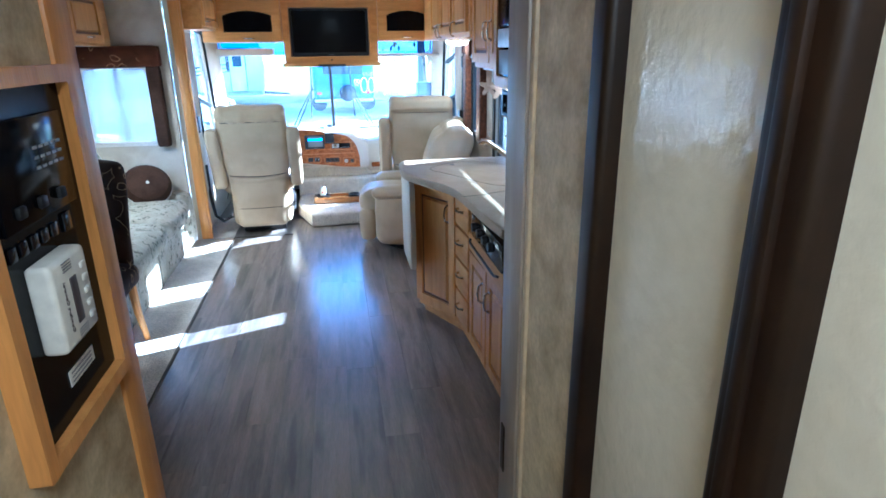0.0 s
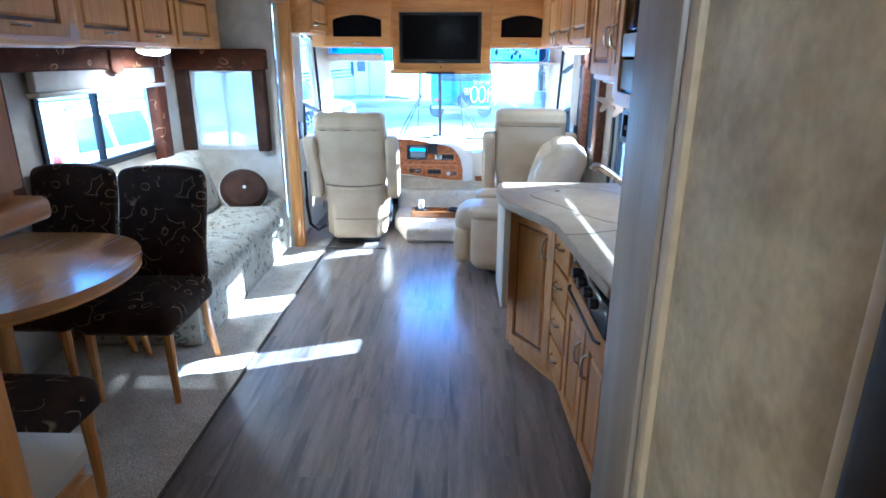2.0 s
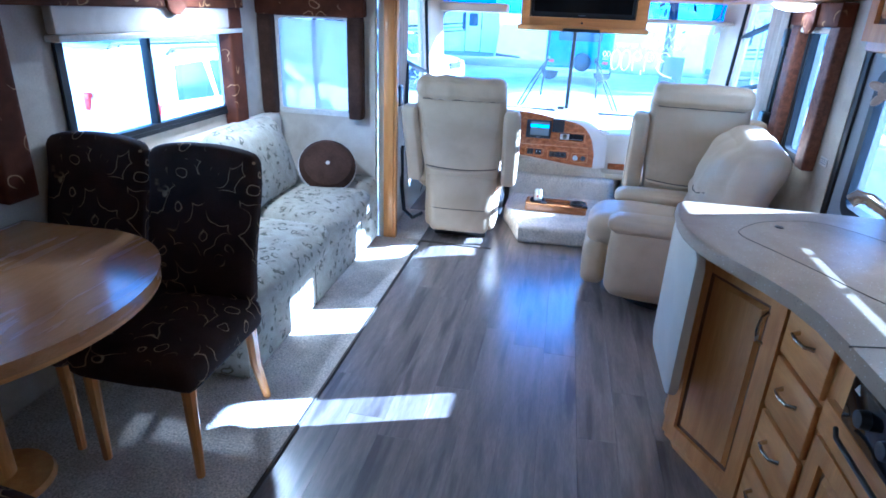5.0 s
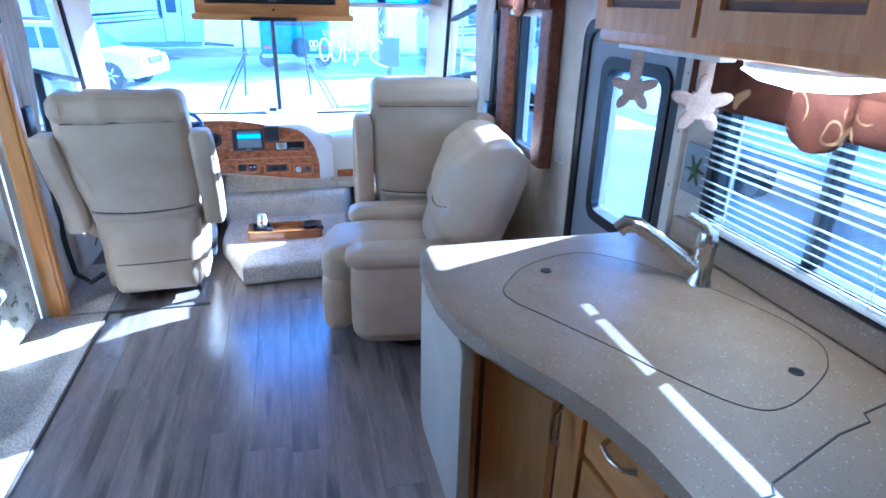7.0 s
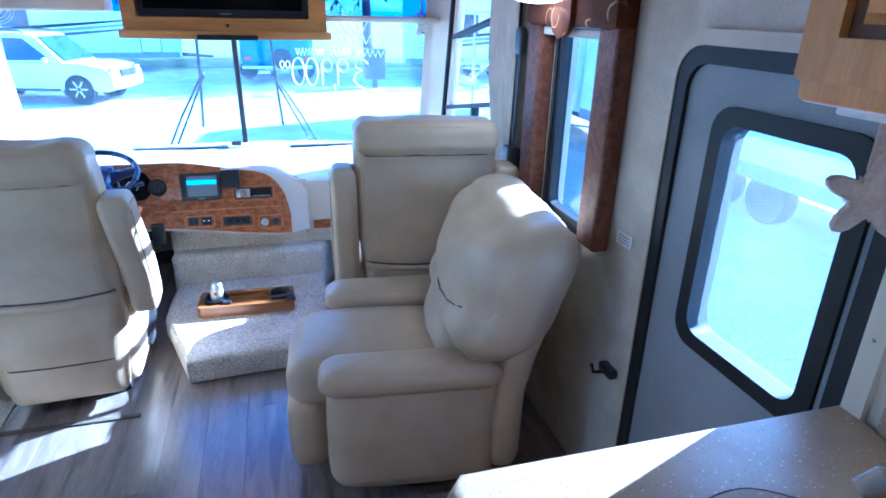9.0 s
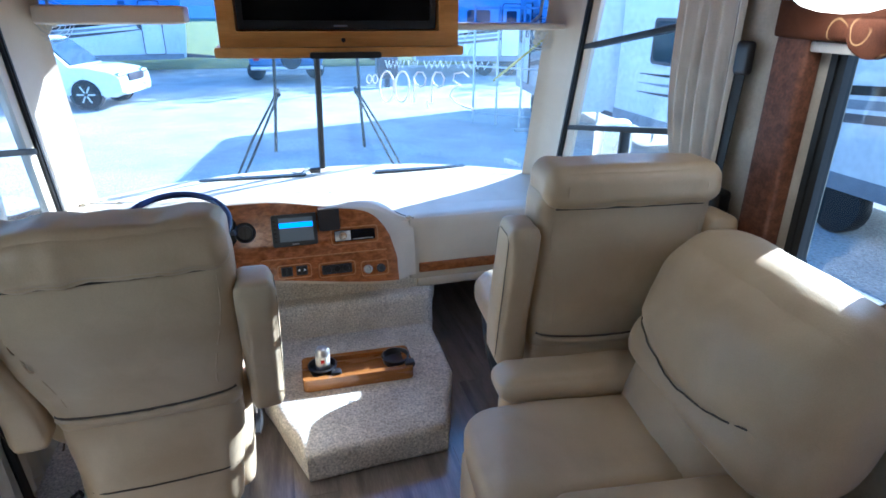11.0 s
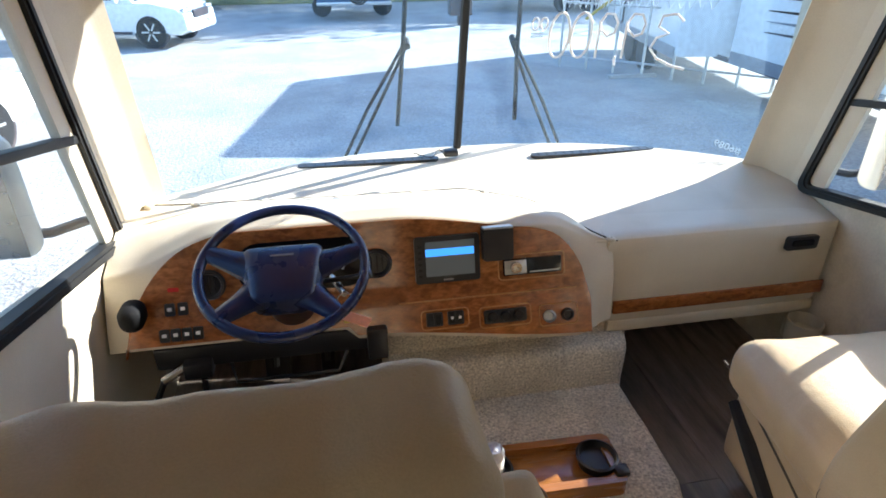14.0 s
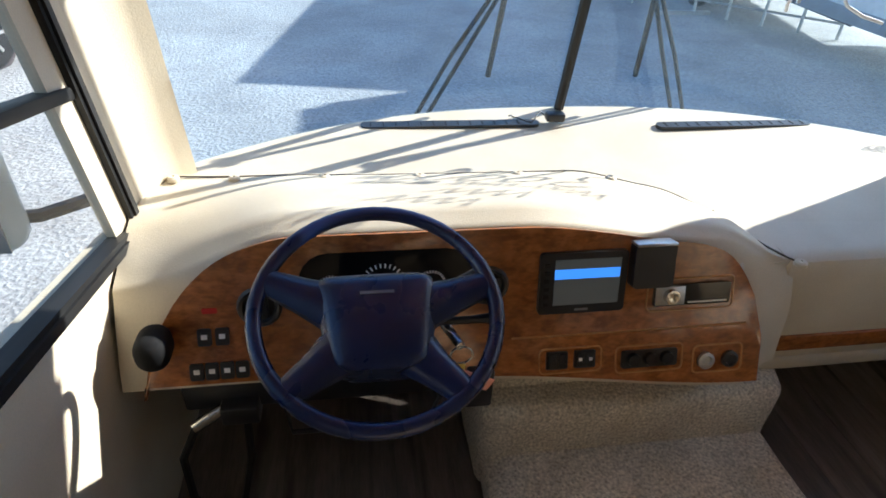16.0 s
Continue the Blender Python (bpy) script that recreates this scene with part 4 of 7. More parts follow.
def captain_chair(at, rz, label, back, tilt):
    s = thing("captain_chair", at, rz, label, "seat", "front cab seats")
    part("pedestal", box(B(), -0.19, 0.19, -0.2, 0.2, 0.0, 0.12, 0.015), M["black"], s, "black steel pedestal")
    bm = cush(B(), (0, -0.04, 0.235), (0.50, 0.48, 0.30), 0.04, 10, (0.01, 0.01, 0), wob=0.003)
    bend(bm, lambda p: (p[0], p[1] + (0.03 if p[1] > 0 else 0), p[2]))
    part("skirt", bm, M["leather"], s)
    part("seat_cushion", cush(B(), (-0.012, -0.02, 0.445), (0.60, 0.50, 0.17), 0.07, 14, (0.01, 0.015, 0.03), wob=0.007), M["leather"], s)
    for k in (-1, 1):
        part("cushion_welt", tube(B(), [(k * 0.288 - 0.012, 0.235 - 0.42 * i / 12, 0.425 - 0.11 * (i / 12) ** 1.4) for i in range(13)], 0.003, 6), M["seam"], s)
    lean = lambda p: (p[0] * (0.92 + 0.13 * smooth(0.4, 0.9, p[2])), p[1] - back - tilt * smooth(0.35, 1.1, p[2]), p[2])
    bm = cush(B(), (0, -0.235, 0.768), (0.53, 0.17, 0.635), 0.045, 16, (0.006, 0.02, 0.01), wob=0.004)
    bend(bm, lean)
    dip = lambda x: 0.545 - 0.024 * math.cos(x / 0.27 * 1.5)
    row = [-0.235 + 0.47 * i / 24 for i in range(25)]
    roll = [(x, reach(bm, x, dip(x), -1) - 0.002, dip(x)) for x in row]
    slit = [(x, reach(bm, x, dip(x) + 0.016, -1) - 0.001, dip(x) + 0.016) for x in row]
    ribs = [[(k * (0.19 + 0.05 * smooth(0.6, 0.95, z)), reach(bm, k * (0.19 + 0.05 * smooth(0.6, 0.95, z)), z, -1), z) for z in [0.60 + 0.40 * i / 16 for i in range(17)]] for k in (-1, 1)]
    under = [(x, reach(bm, x, 1.020, -1) - 0.001, 1.020) for x in row]
    bk = part("backrest", bm, M["leather"], s)
    part("headrest_joint", tube(B(), under, 0.0035, 6), M["seam"], bk)
    part("welt", tube(B(), roll, 0.011, 8), M["leather"], bk)
    # dark tube draws the pocket seam together with the welt's shadow line
    part("pocket_seam", tube(B(), slit, 0.004, 6), M["seam"], bk, "dark pocket seam with the shadow line along its welt")
    for pts in ribs:
        part("bolster_seam", tube(B(), pts, 0.0024, 6), M["leather"], bk)
    bm = cush(B(), (0, -0.252, 1.085), (0.555, 0.195, 0.122), 0.046, 34, (0.0, 0.008, 0.008), wob=0.006)
    bm.normal_update()
    for v in bm.verts:
        fold = noise.noise(Vector((v.co.x * 15 + at[0] * 5, v.co.y * 3, v.co.z * 5))) + 0.5 * noise.noise(Vector((v.co.x * 36, v.co.y * 6, v.co.z * 12)))
        v.co += v.normal * (0.010 if at[0] < 0 else 0.004) * fold * (1 - smooth(0.23, 0.28, abs(v.co.x)))
    part("headrest", bend(bm, lambda p: (p[0], p[1] - back - tilt - 0.01, p[2])), M["leather"], s, "rolled padded headrest")
    for k in (-1, 1):
        part("headrest_seam", tube(B(), [(k * 0.215, -0.265 - back - tilt - 0.098 * math.cos(a), 1.085 + 0.062 * math.sin(a)) for a in [-1.0 + 2.6 * i / 14 for i in range(15)]], 0.0022, 6), M["leather"], s)
    bm = cush(B(), (0, -0.255, 0.30), (0.50, 0.13, 0.46), 0.05, 10, (0.005, 0.012, 0.0), wob=0.003)
    bend(bm, lambda p: (p[0] * (0.84 + 0.14 * smooth(0.08, 0.5, p[2])), p[1] - 0.02 - back, p[2]))
    line = [(x, reach(bm, x, 0.25 + 0.05 * x * x, -1) - 0.001, 0.25 + 0.05 * x * x) for x in [-0.205 + 0.41 * i / 20 for i in range(21)]]
    low = part("rear_panel", bm, M["leather"], s)
    part("seam", tube(B(), line, 0.003, 6), M["seam"], low)
    for k in (-1, 1):
        bm = cush(B(), (k * 0.322, -0.285, 0.70), (0.098, 0.15, 0.53), 0.024, 12, (0.008, 0.008, 0.006), wob=0.003)
        arm = part("armrest", bend(bm, lambda p: (p[0], p[1] - back - tilt * smooth(0.5, 1.0, p[2]) + 0.02, p[2])), M["leather"], s, "armrest folded up beside the back")
        loop = [(k * 0.372, y - back - tilt * smooth(0.5, 1.0, z) + 0.02, z) for y, z in rrect(-0.345, -0.225, 0.455, 0.94, 0.03, 5)]
        part("piping", tube(B(), loop, 0.0014, 6, True), M["seam"], arm)
        part("ruching", tube(B(), [(k * 0.370, -0.30 - back - tilt * smooth(0.5, 1.0, z) + 0.02, z) for z in [0.46 + 0.48 * i / 14 for i in range(15)]], 0.0024, 6), M["seam"], arm)
        part("recline_lever", tube(B(), [(k * 0.262, 0.20, 0.30), (k * 0.268, 0.08, 0.25), (k * 0.266, -0.05, 0.17), (k * 0.262, -0.08, 0.15)], [0.016, 0.024, 0.024, 0.016], 8), M["black"], s, "black recline lever")
    return s


captain_chair((-0.685, -1.475, 0.0), 3, "cream leather driver seat with folded-up armrests", 0.0, 0.235)
captain_chair((0.805, -1.46, 0.03), -6, "cream leather passenger seat with folded-up armrests", 0.055, 0.095)

# ---- recliner ----
rec = thing("recliner", (0.655, -2.25, 0.0), 83, "cream leather swivel recliner with a bulging pillow back", "recliner")
part("swivel_base", lathe(B(), [(0.001, 0), (0.27, 0), (0.27, 0.018), (0.22, 0.03), (0.10, 0.07), (0.001, 0.07)], 28), M["black"], rec, "round black swivel base")
part("body", cush(B(), (0, 0.02, 0.21), (0.56, 0.58, 0.30), 0.04, 10, (0.005, 0.005, 0)), M["leather"], rec)
part("seat_cushion", cush(B(), (0, 0.13, 0.395), (0.44, 0.66, 0.17), 0.07, 12, (0, 0.015, 0.03), wob=0.005), M["leather"], rec)
part("footrest", cush(B(), (0, 0.40, 0.205), (0.44, 0.13, 0.28), 0.05, 10, (0, 0.015, 0), wob=0.003), M["leather"], rec)
for k in (-1, 1):
    arm = part("arm", cush(B(), (k * 0.28 - 0.008, 0.05, 0.29), (0.13, 0.54, 0.42), 0.055, 12, (0.006, 0.012, 0.02), wob=0.004), M["leather"], rec)
    part("arm_pad", cush(B(), (k * 0.284 - 0.008, 0.06, 0.497), (0.16, 0.56, 0.09), 0.042, 10, (0.004, 0.01, 0.012), wob=0.003), M["leather"], arm)
tip = lambda p: (p[0], p[1] - 0.17 * smooth(0.35, 1.05, p[2]), p[2])
bm = cush(B(), (0, -0.15, 0.55), (0.50, 0.20, 0.40), 0.08, 12, (0.01, 0.05, 0.02), wob=0.006)
part("lumbar_cushion", bend(bm, tip), M["leather"], rec)
bm = cush(B(), (-0.035, -0.155, 0.765), (0.75, 0.26, 0.44), 0.11, 22, (0.01, 0.05, 0.02), wob=0.008)
bend(bm, tip)
for v in bm.verts:
    if v.normal.y > 0:
        line = 0.735 - 0.075 * math.cos(v.co.x / 0.33 * 1.5)
        v.co.y -= 0.022 * math.exp(-((v.co.z - line) / 0.022) ** 2)
bm.normal_update()
creases = [[(x, reach(bm, x, z, 1) + 0.001, z) for x, z in [(x, 0.735 - 0.075 * math.cos(x / 0.33 * 1.5)) for x in [-0.28 + 0.56 * i / 24 for i in range(25)]]]]
pil = part("pillow_back", bm, M["leather"], rec, "puffed pillow back")
for pts in creases:
    part("seam", tube(B(), pts, 0.0028, 6), M["seam"], pil)
bm = cush(B(), (-0.02, -0.25, 0.48), (0.66, 0.12, 0.74), 0.05, 10, (0, 0.01, 0))
part("back_shell", bend(bm, tip), M["leather"], rec)


# ---- windows ----
def framed_window(name, x, y0, y1, z0, z1, label, s=1, bars=(), split=None, glass_mat="glass", r=0.05, w=0.035, slope=0.0, rise=0.0):
    """A side window in a wall of constant x: black rubber frame, panes, bars at given heights."""
    win = thing(name, (x, (y0 + y1) / 2, z0), label=label, category="window", kind="structure")
    sh = lambda pts: [(p[0] - (slope * (p[1] - z0) * ((p[0] - y0) / (y1 - y0))), p[1] + rise * (y1 - p[0])) for p in pts]
    part("window_frame", ring(B(), sh(rrect(y0, y1, z0, z1, r)), sh(rrect(y0 + w, y1 - w, z0 + w, z1 - w, r * 0.6)), x - s * 0.014, x + s * 0.022, "x"), M["rubber"], win, "black rubber window frame", world=True)
    part("inner_bead", ring(B(), sh(rrect(y0 - 0.008, y1 + 0.008, z0 - 0.008, z1 + 0.008, r)), sh(rrect(y0 + 0.012, y1 - 0.012, z0 + 0.012, z1 - 0.012, r * 0.8)), x - s * 0.020, x - s * 0.004, "x"), M["rubber"], win, world=True)
    for z in bars:
        ye = y1 - slope * (z - z0)
        part("bar", bend(box(B(), x - s * 0.008, x + s * 0.035, y0 + 0.02, ye - 0.02, z - 0.012, z + 0.012, 0.004), lambda p: (p[0], p[1], p[2] + rise * (y1 - p[1]))), M["rubber"], win, world=True)
    if split:
        part("bar", box(B(), x - s * 0.008, x + s * 0.035, split[0] - 0.012, split[0] + 0.012, split[1] + rise * (y1 - split[0]), split[2] + rise * (y1 - split[0]), 0.004), M["rubber"], win, world=True)
    g = part("pane", flat(B(), sh(rrect(y0 + 0.01, y1 - 0.01, z0 + 0.01, z1 - 0.01, r)), x + s * 0.010), M[glass_mat], win, world=True)
    g.visible_shadow = glass_mat == "smoked"
    return win


framed_window("window_2", WX, -1.75, -0.59, 0.69, 1.73, "passenger side window with black rubber frame", 1, (1.02, 1.395), (-1.18, 0.70, 1.02), w=0.024, slope=0.235, rise=0.165)
framed_window("window_3", -WX, -1.63, -0.59, 0.69, 1.73, "driver side window with black rubber frame", -1, (1.025,), (-1.30, 0.70, 1.03), w=0.024, slope=0.235, rise=0.195)
framed_window("window_4", WX, -2.48, -2.13, 0.875, 1.565, "narrow window beside the recliner", 1, (), None, "tinted")
framed_window("window_5", WX, -4.73, -3.61, 0.99, 1.43, "kitchen window behind white blinds", 1, (), (-3.96, 1.0, 1.42), "smoked")
framed_window("window_6", SX, -3.61, -2.35, 0.92, 1.43, "wide slide-out window over the sofa", -1, (), (-3.05, 0.94, 1.41))
framed_window("window_7", SX, -4.96, -4.01, 0.92, 1.43, "dinette window behind blinds", -1)
w8 = thing("window_8", (-1.655, SY1, 0.86), label="small end window with a pale pulled-down shade", category="window", kind="structure")
part("window_frame", ring(B(), rrect(-1.915, -1.395, 0.845, 1.475, 0.04), rrect(-1.885, -1.425, 0.875, 1.445, 0.03), SY1 - 0.012, SY1 + 0.05, "y"), M["white"], w8, world=True)
g = part("pane", flat(B(), rrect(-1.89, -1.42, 0.87, 1.45, 0.01), SY1 + 0.03, "y"), M["glass"], w8, world=True); g.visible_shadow = False
part("bar", box(B(), -1.665, -1.645, SY1 + 0.012, SY1 + 0.045, 0.87, 1.45), M["rubber"], w8, world=True)

# shade cloth lets light through
sc = bpy.data.materials.new("sheer_shade"); sc.use_nodes = True
_n, _l = sc.node_tree.nodes, sc.node_tree.links
_n.remove(_n["Principled BSDF"])
_d, _t, _x, _a, _y = _n.new("ShaderNodeBsdfDiffuse"), _n.new("ShaderNodeBsdfTranslucent"), _n.new("ShaderNodeMixShader"), _n.new("ShaderNodeBsdfTransparent"), _n.new("ShaderNodeMixShader")
_d.inputs[0].default_value, _t.inputs[0].default_value, _a.inputs[0].default_value = (0.7, 0.71, 0.74, 1), (0.75, 0.77, 0.82, 1), (0.9, 0.92, 0.96, 1)
_x.inputs[0].default_value, _y.inputs[0].default_value = 0.6, 0.3
_l.new(_d.outputs[0], _x.inputs[1]); _l.new(_t.outputs[0], _x.inputs[2]); _l.new(_x.outputs[0], _y.inputs[1]); _l.new(_a.outputs[0], _y.inputs[2]); _l.new(_y.outputs[0], _n["Material Output"].inputs[0])
M["sheer"] = sc
film = sc.copy(); film.name = "door_shade_film"
for nd in film.node_tree.nodes:
    if nd.type == "MIX_SHADER" and abs(nd.inputs[0].default_value - 0.3) < 0.01:
        nd.inputs[0].default_value = 0.95
M["film"] = film
shade = thing("roller_shade", (-1.655, SY1 - 0.02, 0.88), label="pale sheer shade pulled down over the end window", category="window shade")
part("cloth", box(B(), -1.89, -1.42, SY1 - 0.008, SY1 - 0.004, 0.875, 1.44), M["sheer"], shade, world=True)
part("bottom_rail", box(B(), -1.89, -1.42, SY1 - 0.016, SY1 - 0.004, 0.865, 0.885, 0.003), M["white"], shade, world=True)


def valance_box(at_x, y0, y1, ztop_, zleg, s, label, leg=0.09, head=0.13, out=0.10, legs=True, knot=None):
    """A padded fabric cornice with side legs on a wall of constant x."""
    v = thing("window_valance", (at_x, (y0 + y1) / 2, zleg), label=label, category="valance")
    part("header", cush(B(), (at_x - s * out / 2, (y0 + y1) / 2, ztop_ - head / 2), (out, y1 - y0, head), 0.014, 8), M["valance"], v, world=True)
    if legs:
        for yy in (y0 + leg / 2, y1 - leg / 2):
            part("leg", cush(B(), (at_x - s * out * 0.4, yy, (zleg + ztop_ - head) / 2), (out * 0.8, leg, ztop_ - head - zleg + 0.02), 0.012, 8), M["valance"] if at_x < 0 else M["croc"], v, world=True)
    if knot is not None:
        xa, xb = sorted((at_x - s * (out - 0.004), at_x - s * (out + 0.016)))
        drop = [(knot - 0.07, ztop_ - 0.01)] + [(knot - 0.07 * math.cos(math.pi * i / 14), ztop_ - head * 0.85 - 0.05 * math.sin(math.pi * i / 14)) for i in range(15)] + [(knot + 0.07, ztop_ - 0.01)]
        part("swag", prism(B(), drop, xa, xb, "x", 0.006, 2), M["valance"], v, "rounded scroll-patterned drop", world=True)
    return v


valance_box(WX, -2.585, -1.965, 1.635, 0.885, 1, "rust-brown fabric cornice around the recliner window", 0.115, 0.11, 0.075, knot=-2.28)
valance_box(SX, -4.02, -2.30, 1.61, 0.84, -1, "dark brown scroll-patterned cornice over the sofa window", 0.14, 0.12, 0.10, knot=-2.95)
valance_box(WX, -4.75, -3.55, 1.44, 1.3, 1, "rust scroll-patterned valance over the kitchen window", 0.1, 0.12, 0.09, legs=False, knot=-3.98)
bl = thing("window_valance", (-1.655, SY1, 0.84), label="dark brown velvet cornice around the end window", category="valance")
part("header", cush(B(), (-1.66, SY1 - 0.045, 1.54), (0.74, 0.09, 0.16), 0.02, 8), M["valance"], bl, world=True)
for xx in (-1.955, -1.355):
    part("leg", cush(B(), (xx, SY1 - 0.04, 1.16), (0.10, 0.08, 0.64), 0.02, 8), M["brown"], bl, world=True)
sh2 = thing("roller_shade", (SX + 0.06, -3.0, 1.36), label="cream pleated shade raised above the sofa window", category="window shade")
part("cloth", cush(B(), (SX + 0.05, -2.98, 1.45), (0.05, 1.36, 0.13), 0.015, 6), M["curtain"], sh2, world=True)
part("head_rail", box(B(), SX + 0.015, SX + 0.085, -3.66, -2.30, 1.36, 1.385, 0.006), M["white"], sh2, world=True)
sh3 = thing("roller_shade", (WX - 0.06, -2.28, 1.48), label="rolled cream shade at the top of the recliner window", category="window shade")
part("head_rail", box(B(), WX - 0.05, WX - 0.012, -2.465, -2.075, 1.495, 1.522, 0.006), M["curtain"], sh3, world=True)


def blinds(x, y0, y1, z0, z1, s, n, label, tilt, lost=-1):
    b = thing("venetian_blind", (x, (y0 + y1) / 2, z0), label=label, category="blinds")
    part("head_rail", box(B(), x - 0.015, x + 0.015, y0, y1, z1, z1 + 0.025, 0.003), M["white"], b, world=True)
    me = None
    for i in range(n):
        if i == lost:
            continue
        z = z0 + (z1 - z0) * (i + 0.5) / n
        if me is None:
            bm = B(); sheet(bm, lambda u, v: Vector(((u - 0.5) * 0.025, (v - 0.5) * (y1 - y0), 0.003 * (1 - (2 * u - 1) ** 2))), 3, 1, 0.0008)
            bm.transform(Matrix.Rotation(radians(tilt), 4, "Y"))
            me = to_mesh("slat", bm, M["white"])
        o = new("slat", me); o.parent = b
        o.location = PM[b].inverted() @ Vector((x, (y0 + y1) / 2, z))
    for yy in (y0 + 0.12, (y0 + y1) / 2, y1 - 0.12):
        part("cord", tube(B(), [(x - s * 0.014, yy, z0), (x - s * 0.014, yy, z1)], 0.0012, 5), M["white"], b, world=True)
    part("bottom_rail", box(B(), x - 0.013, x + 0.013, y0, y1, z0 - 0.012, z0, 0.003), M["white"], b, world=True)
    return b


blinds(WX - 0.035, -4.70, -3.615, 1.020, 1.40, 1, 20, "white slatted blinds half open at the kitchen window", 27, 6)
blinds(SX + 0.035, -4.93, -4.04, 0.95, 1.42, -1, 22, "white slatted blinds at the dinette window", -20)


def curtain(name, x, y0, y1, z0, z1, label, waves, s, gather=None):
    def fn(u, v):
        y = y0 + (y1 - y0) * u
        pinch = 1 - 0.35 * math.exp(-((v - 0.42) / 0.2) ** 2) if gather else 1
        yc = y0
        y = yc + (y - yc) * pinch
        return Vector((x - s * (0.022 + 0.018 * math.sin(u * waves * 2 * math.pi) + 0.006 * math.sin(u * 31 + v * 3)), y + 0.006 * math.sin(v * 5 + u * 9), z0 + (z1 - z0) * v))
    c = thing(name, (x, (y0 + y1) / 2, z0), label=label, category="curtain")
    part("cloth", sheet(B(), fn, 48, 18, 0.003), M["curtain"], c, world=True)
    part("track", box(B(), x - s * 0.035, x - s * 0.012, y0, y1, z1, z1 + 0.02, 0.003), M["white"], c, world=True)
    return c


curtain("curtain", WX - 0.01, -1.80, -1.49, 0.30, 1.70, "gathered cream cab curtain by the passenger seat", 5, 1, True)
curtain("curtain", -WX + 0.01, -1.79, -1.45, 0.10, 1.72, "gathered cream cab curtain by the driver seat", 5, -1, True)


def seat_belt(x, y, s, label):
    b = thing("seat_belt", (x, y, 0.9), label=label, category="seat belt")
    part("anchor", cush(B(), (x - s * 0.03, y, 1.46), (0.03, 0.06, 0.10), 0.012, 6), M["black"], b, world=True)
    part("retractor", cush(B(), (x - s * 0.04, y, 0.98), (0.06, 0.09, 0.14), 0.015, 6), M["black"], b, world=True)
    part("webbing", prism(B(), [(y - 0.022, 1.46), (y + 0.022, 1.46), (y + 0.05, 1.0), (y + 0.16, 0.35), (y + 0.11, 0.35), (y + 0.005, 1.0)], x - s * 0.034, x - s * 0.031, "x"), M["rubber"], b, world=True)
    return b


seat_belt(WX, -1.83, 1, "black seat belt hanging on the wall")
seat_belt(-WX, -1.72, -1, "black seat belt beside the driver seat")
bt = thing("belt_loop", (-1.07, -1.70, 0.02), label="black belt webbing sagging beside the driver seat", category="seat belt")
part("webbing", tube(B(), [(-1.13, -1.62, 0.62), (-1.12, -1.66, 0.35), (-1.09, -1.70, 0.17), (-1.02, -1.72, 0.12), (-0.95, -1.70, 0.16)], 0.014, 8), M["rubber"], bt, world=True)


# ---- joinery ----
def knob_arch(bm, p, q, out, rise=0.028, r=0.005):
    p, q, o = Vector(p), Vector(q), Vector(out)
    tube(bm, [p, p + (q - p) * 0.12 + o * rise * 0.8, p + (q - p) * 0.5 + o * rise, p + (q - p) * 0.88 + o * rise * 0.8, q], [r * 1.5, r, r * 1.2, r, r * 1.5], 8)
    return bm


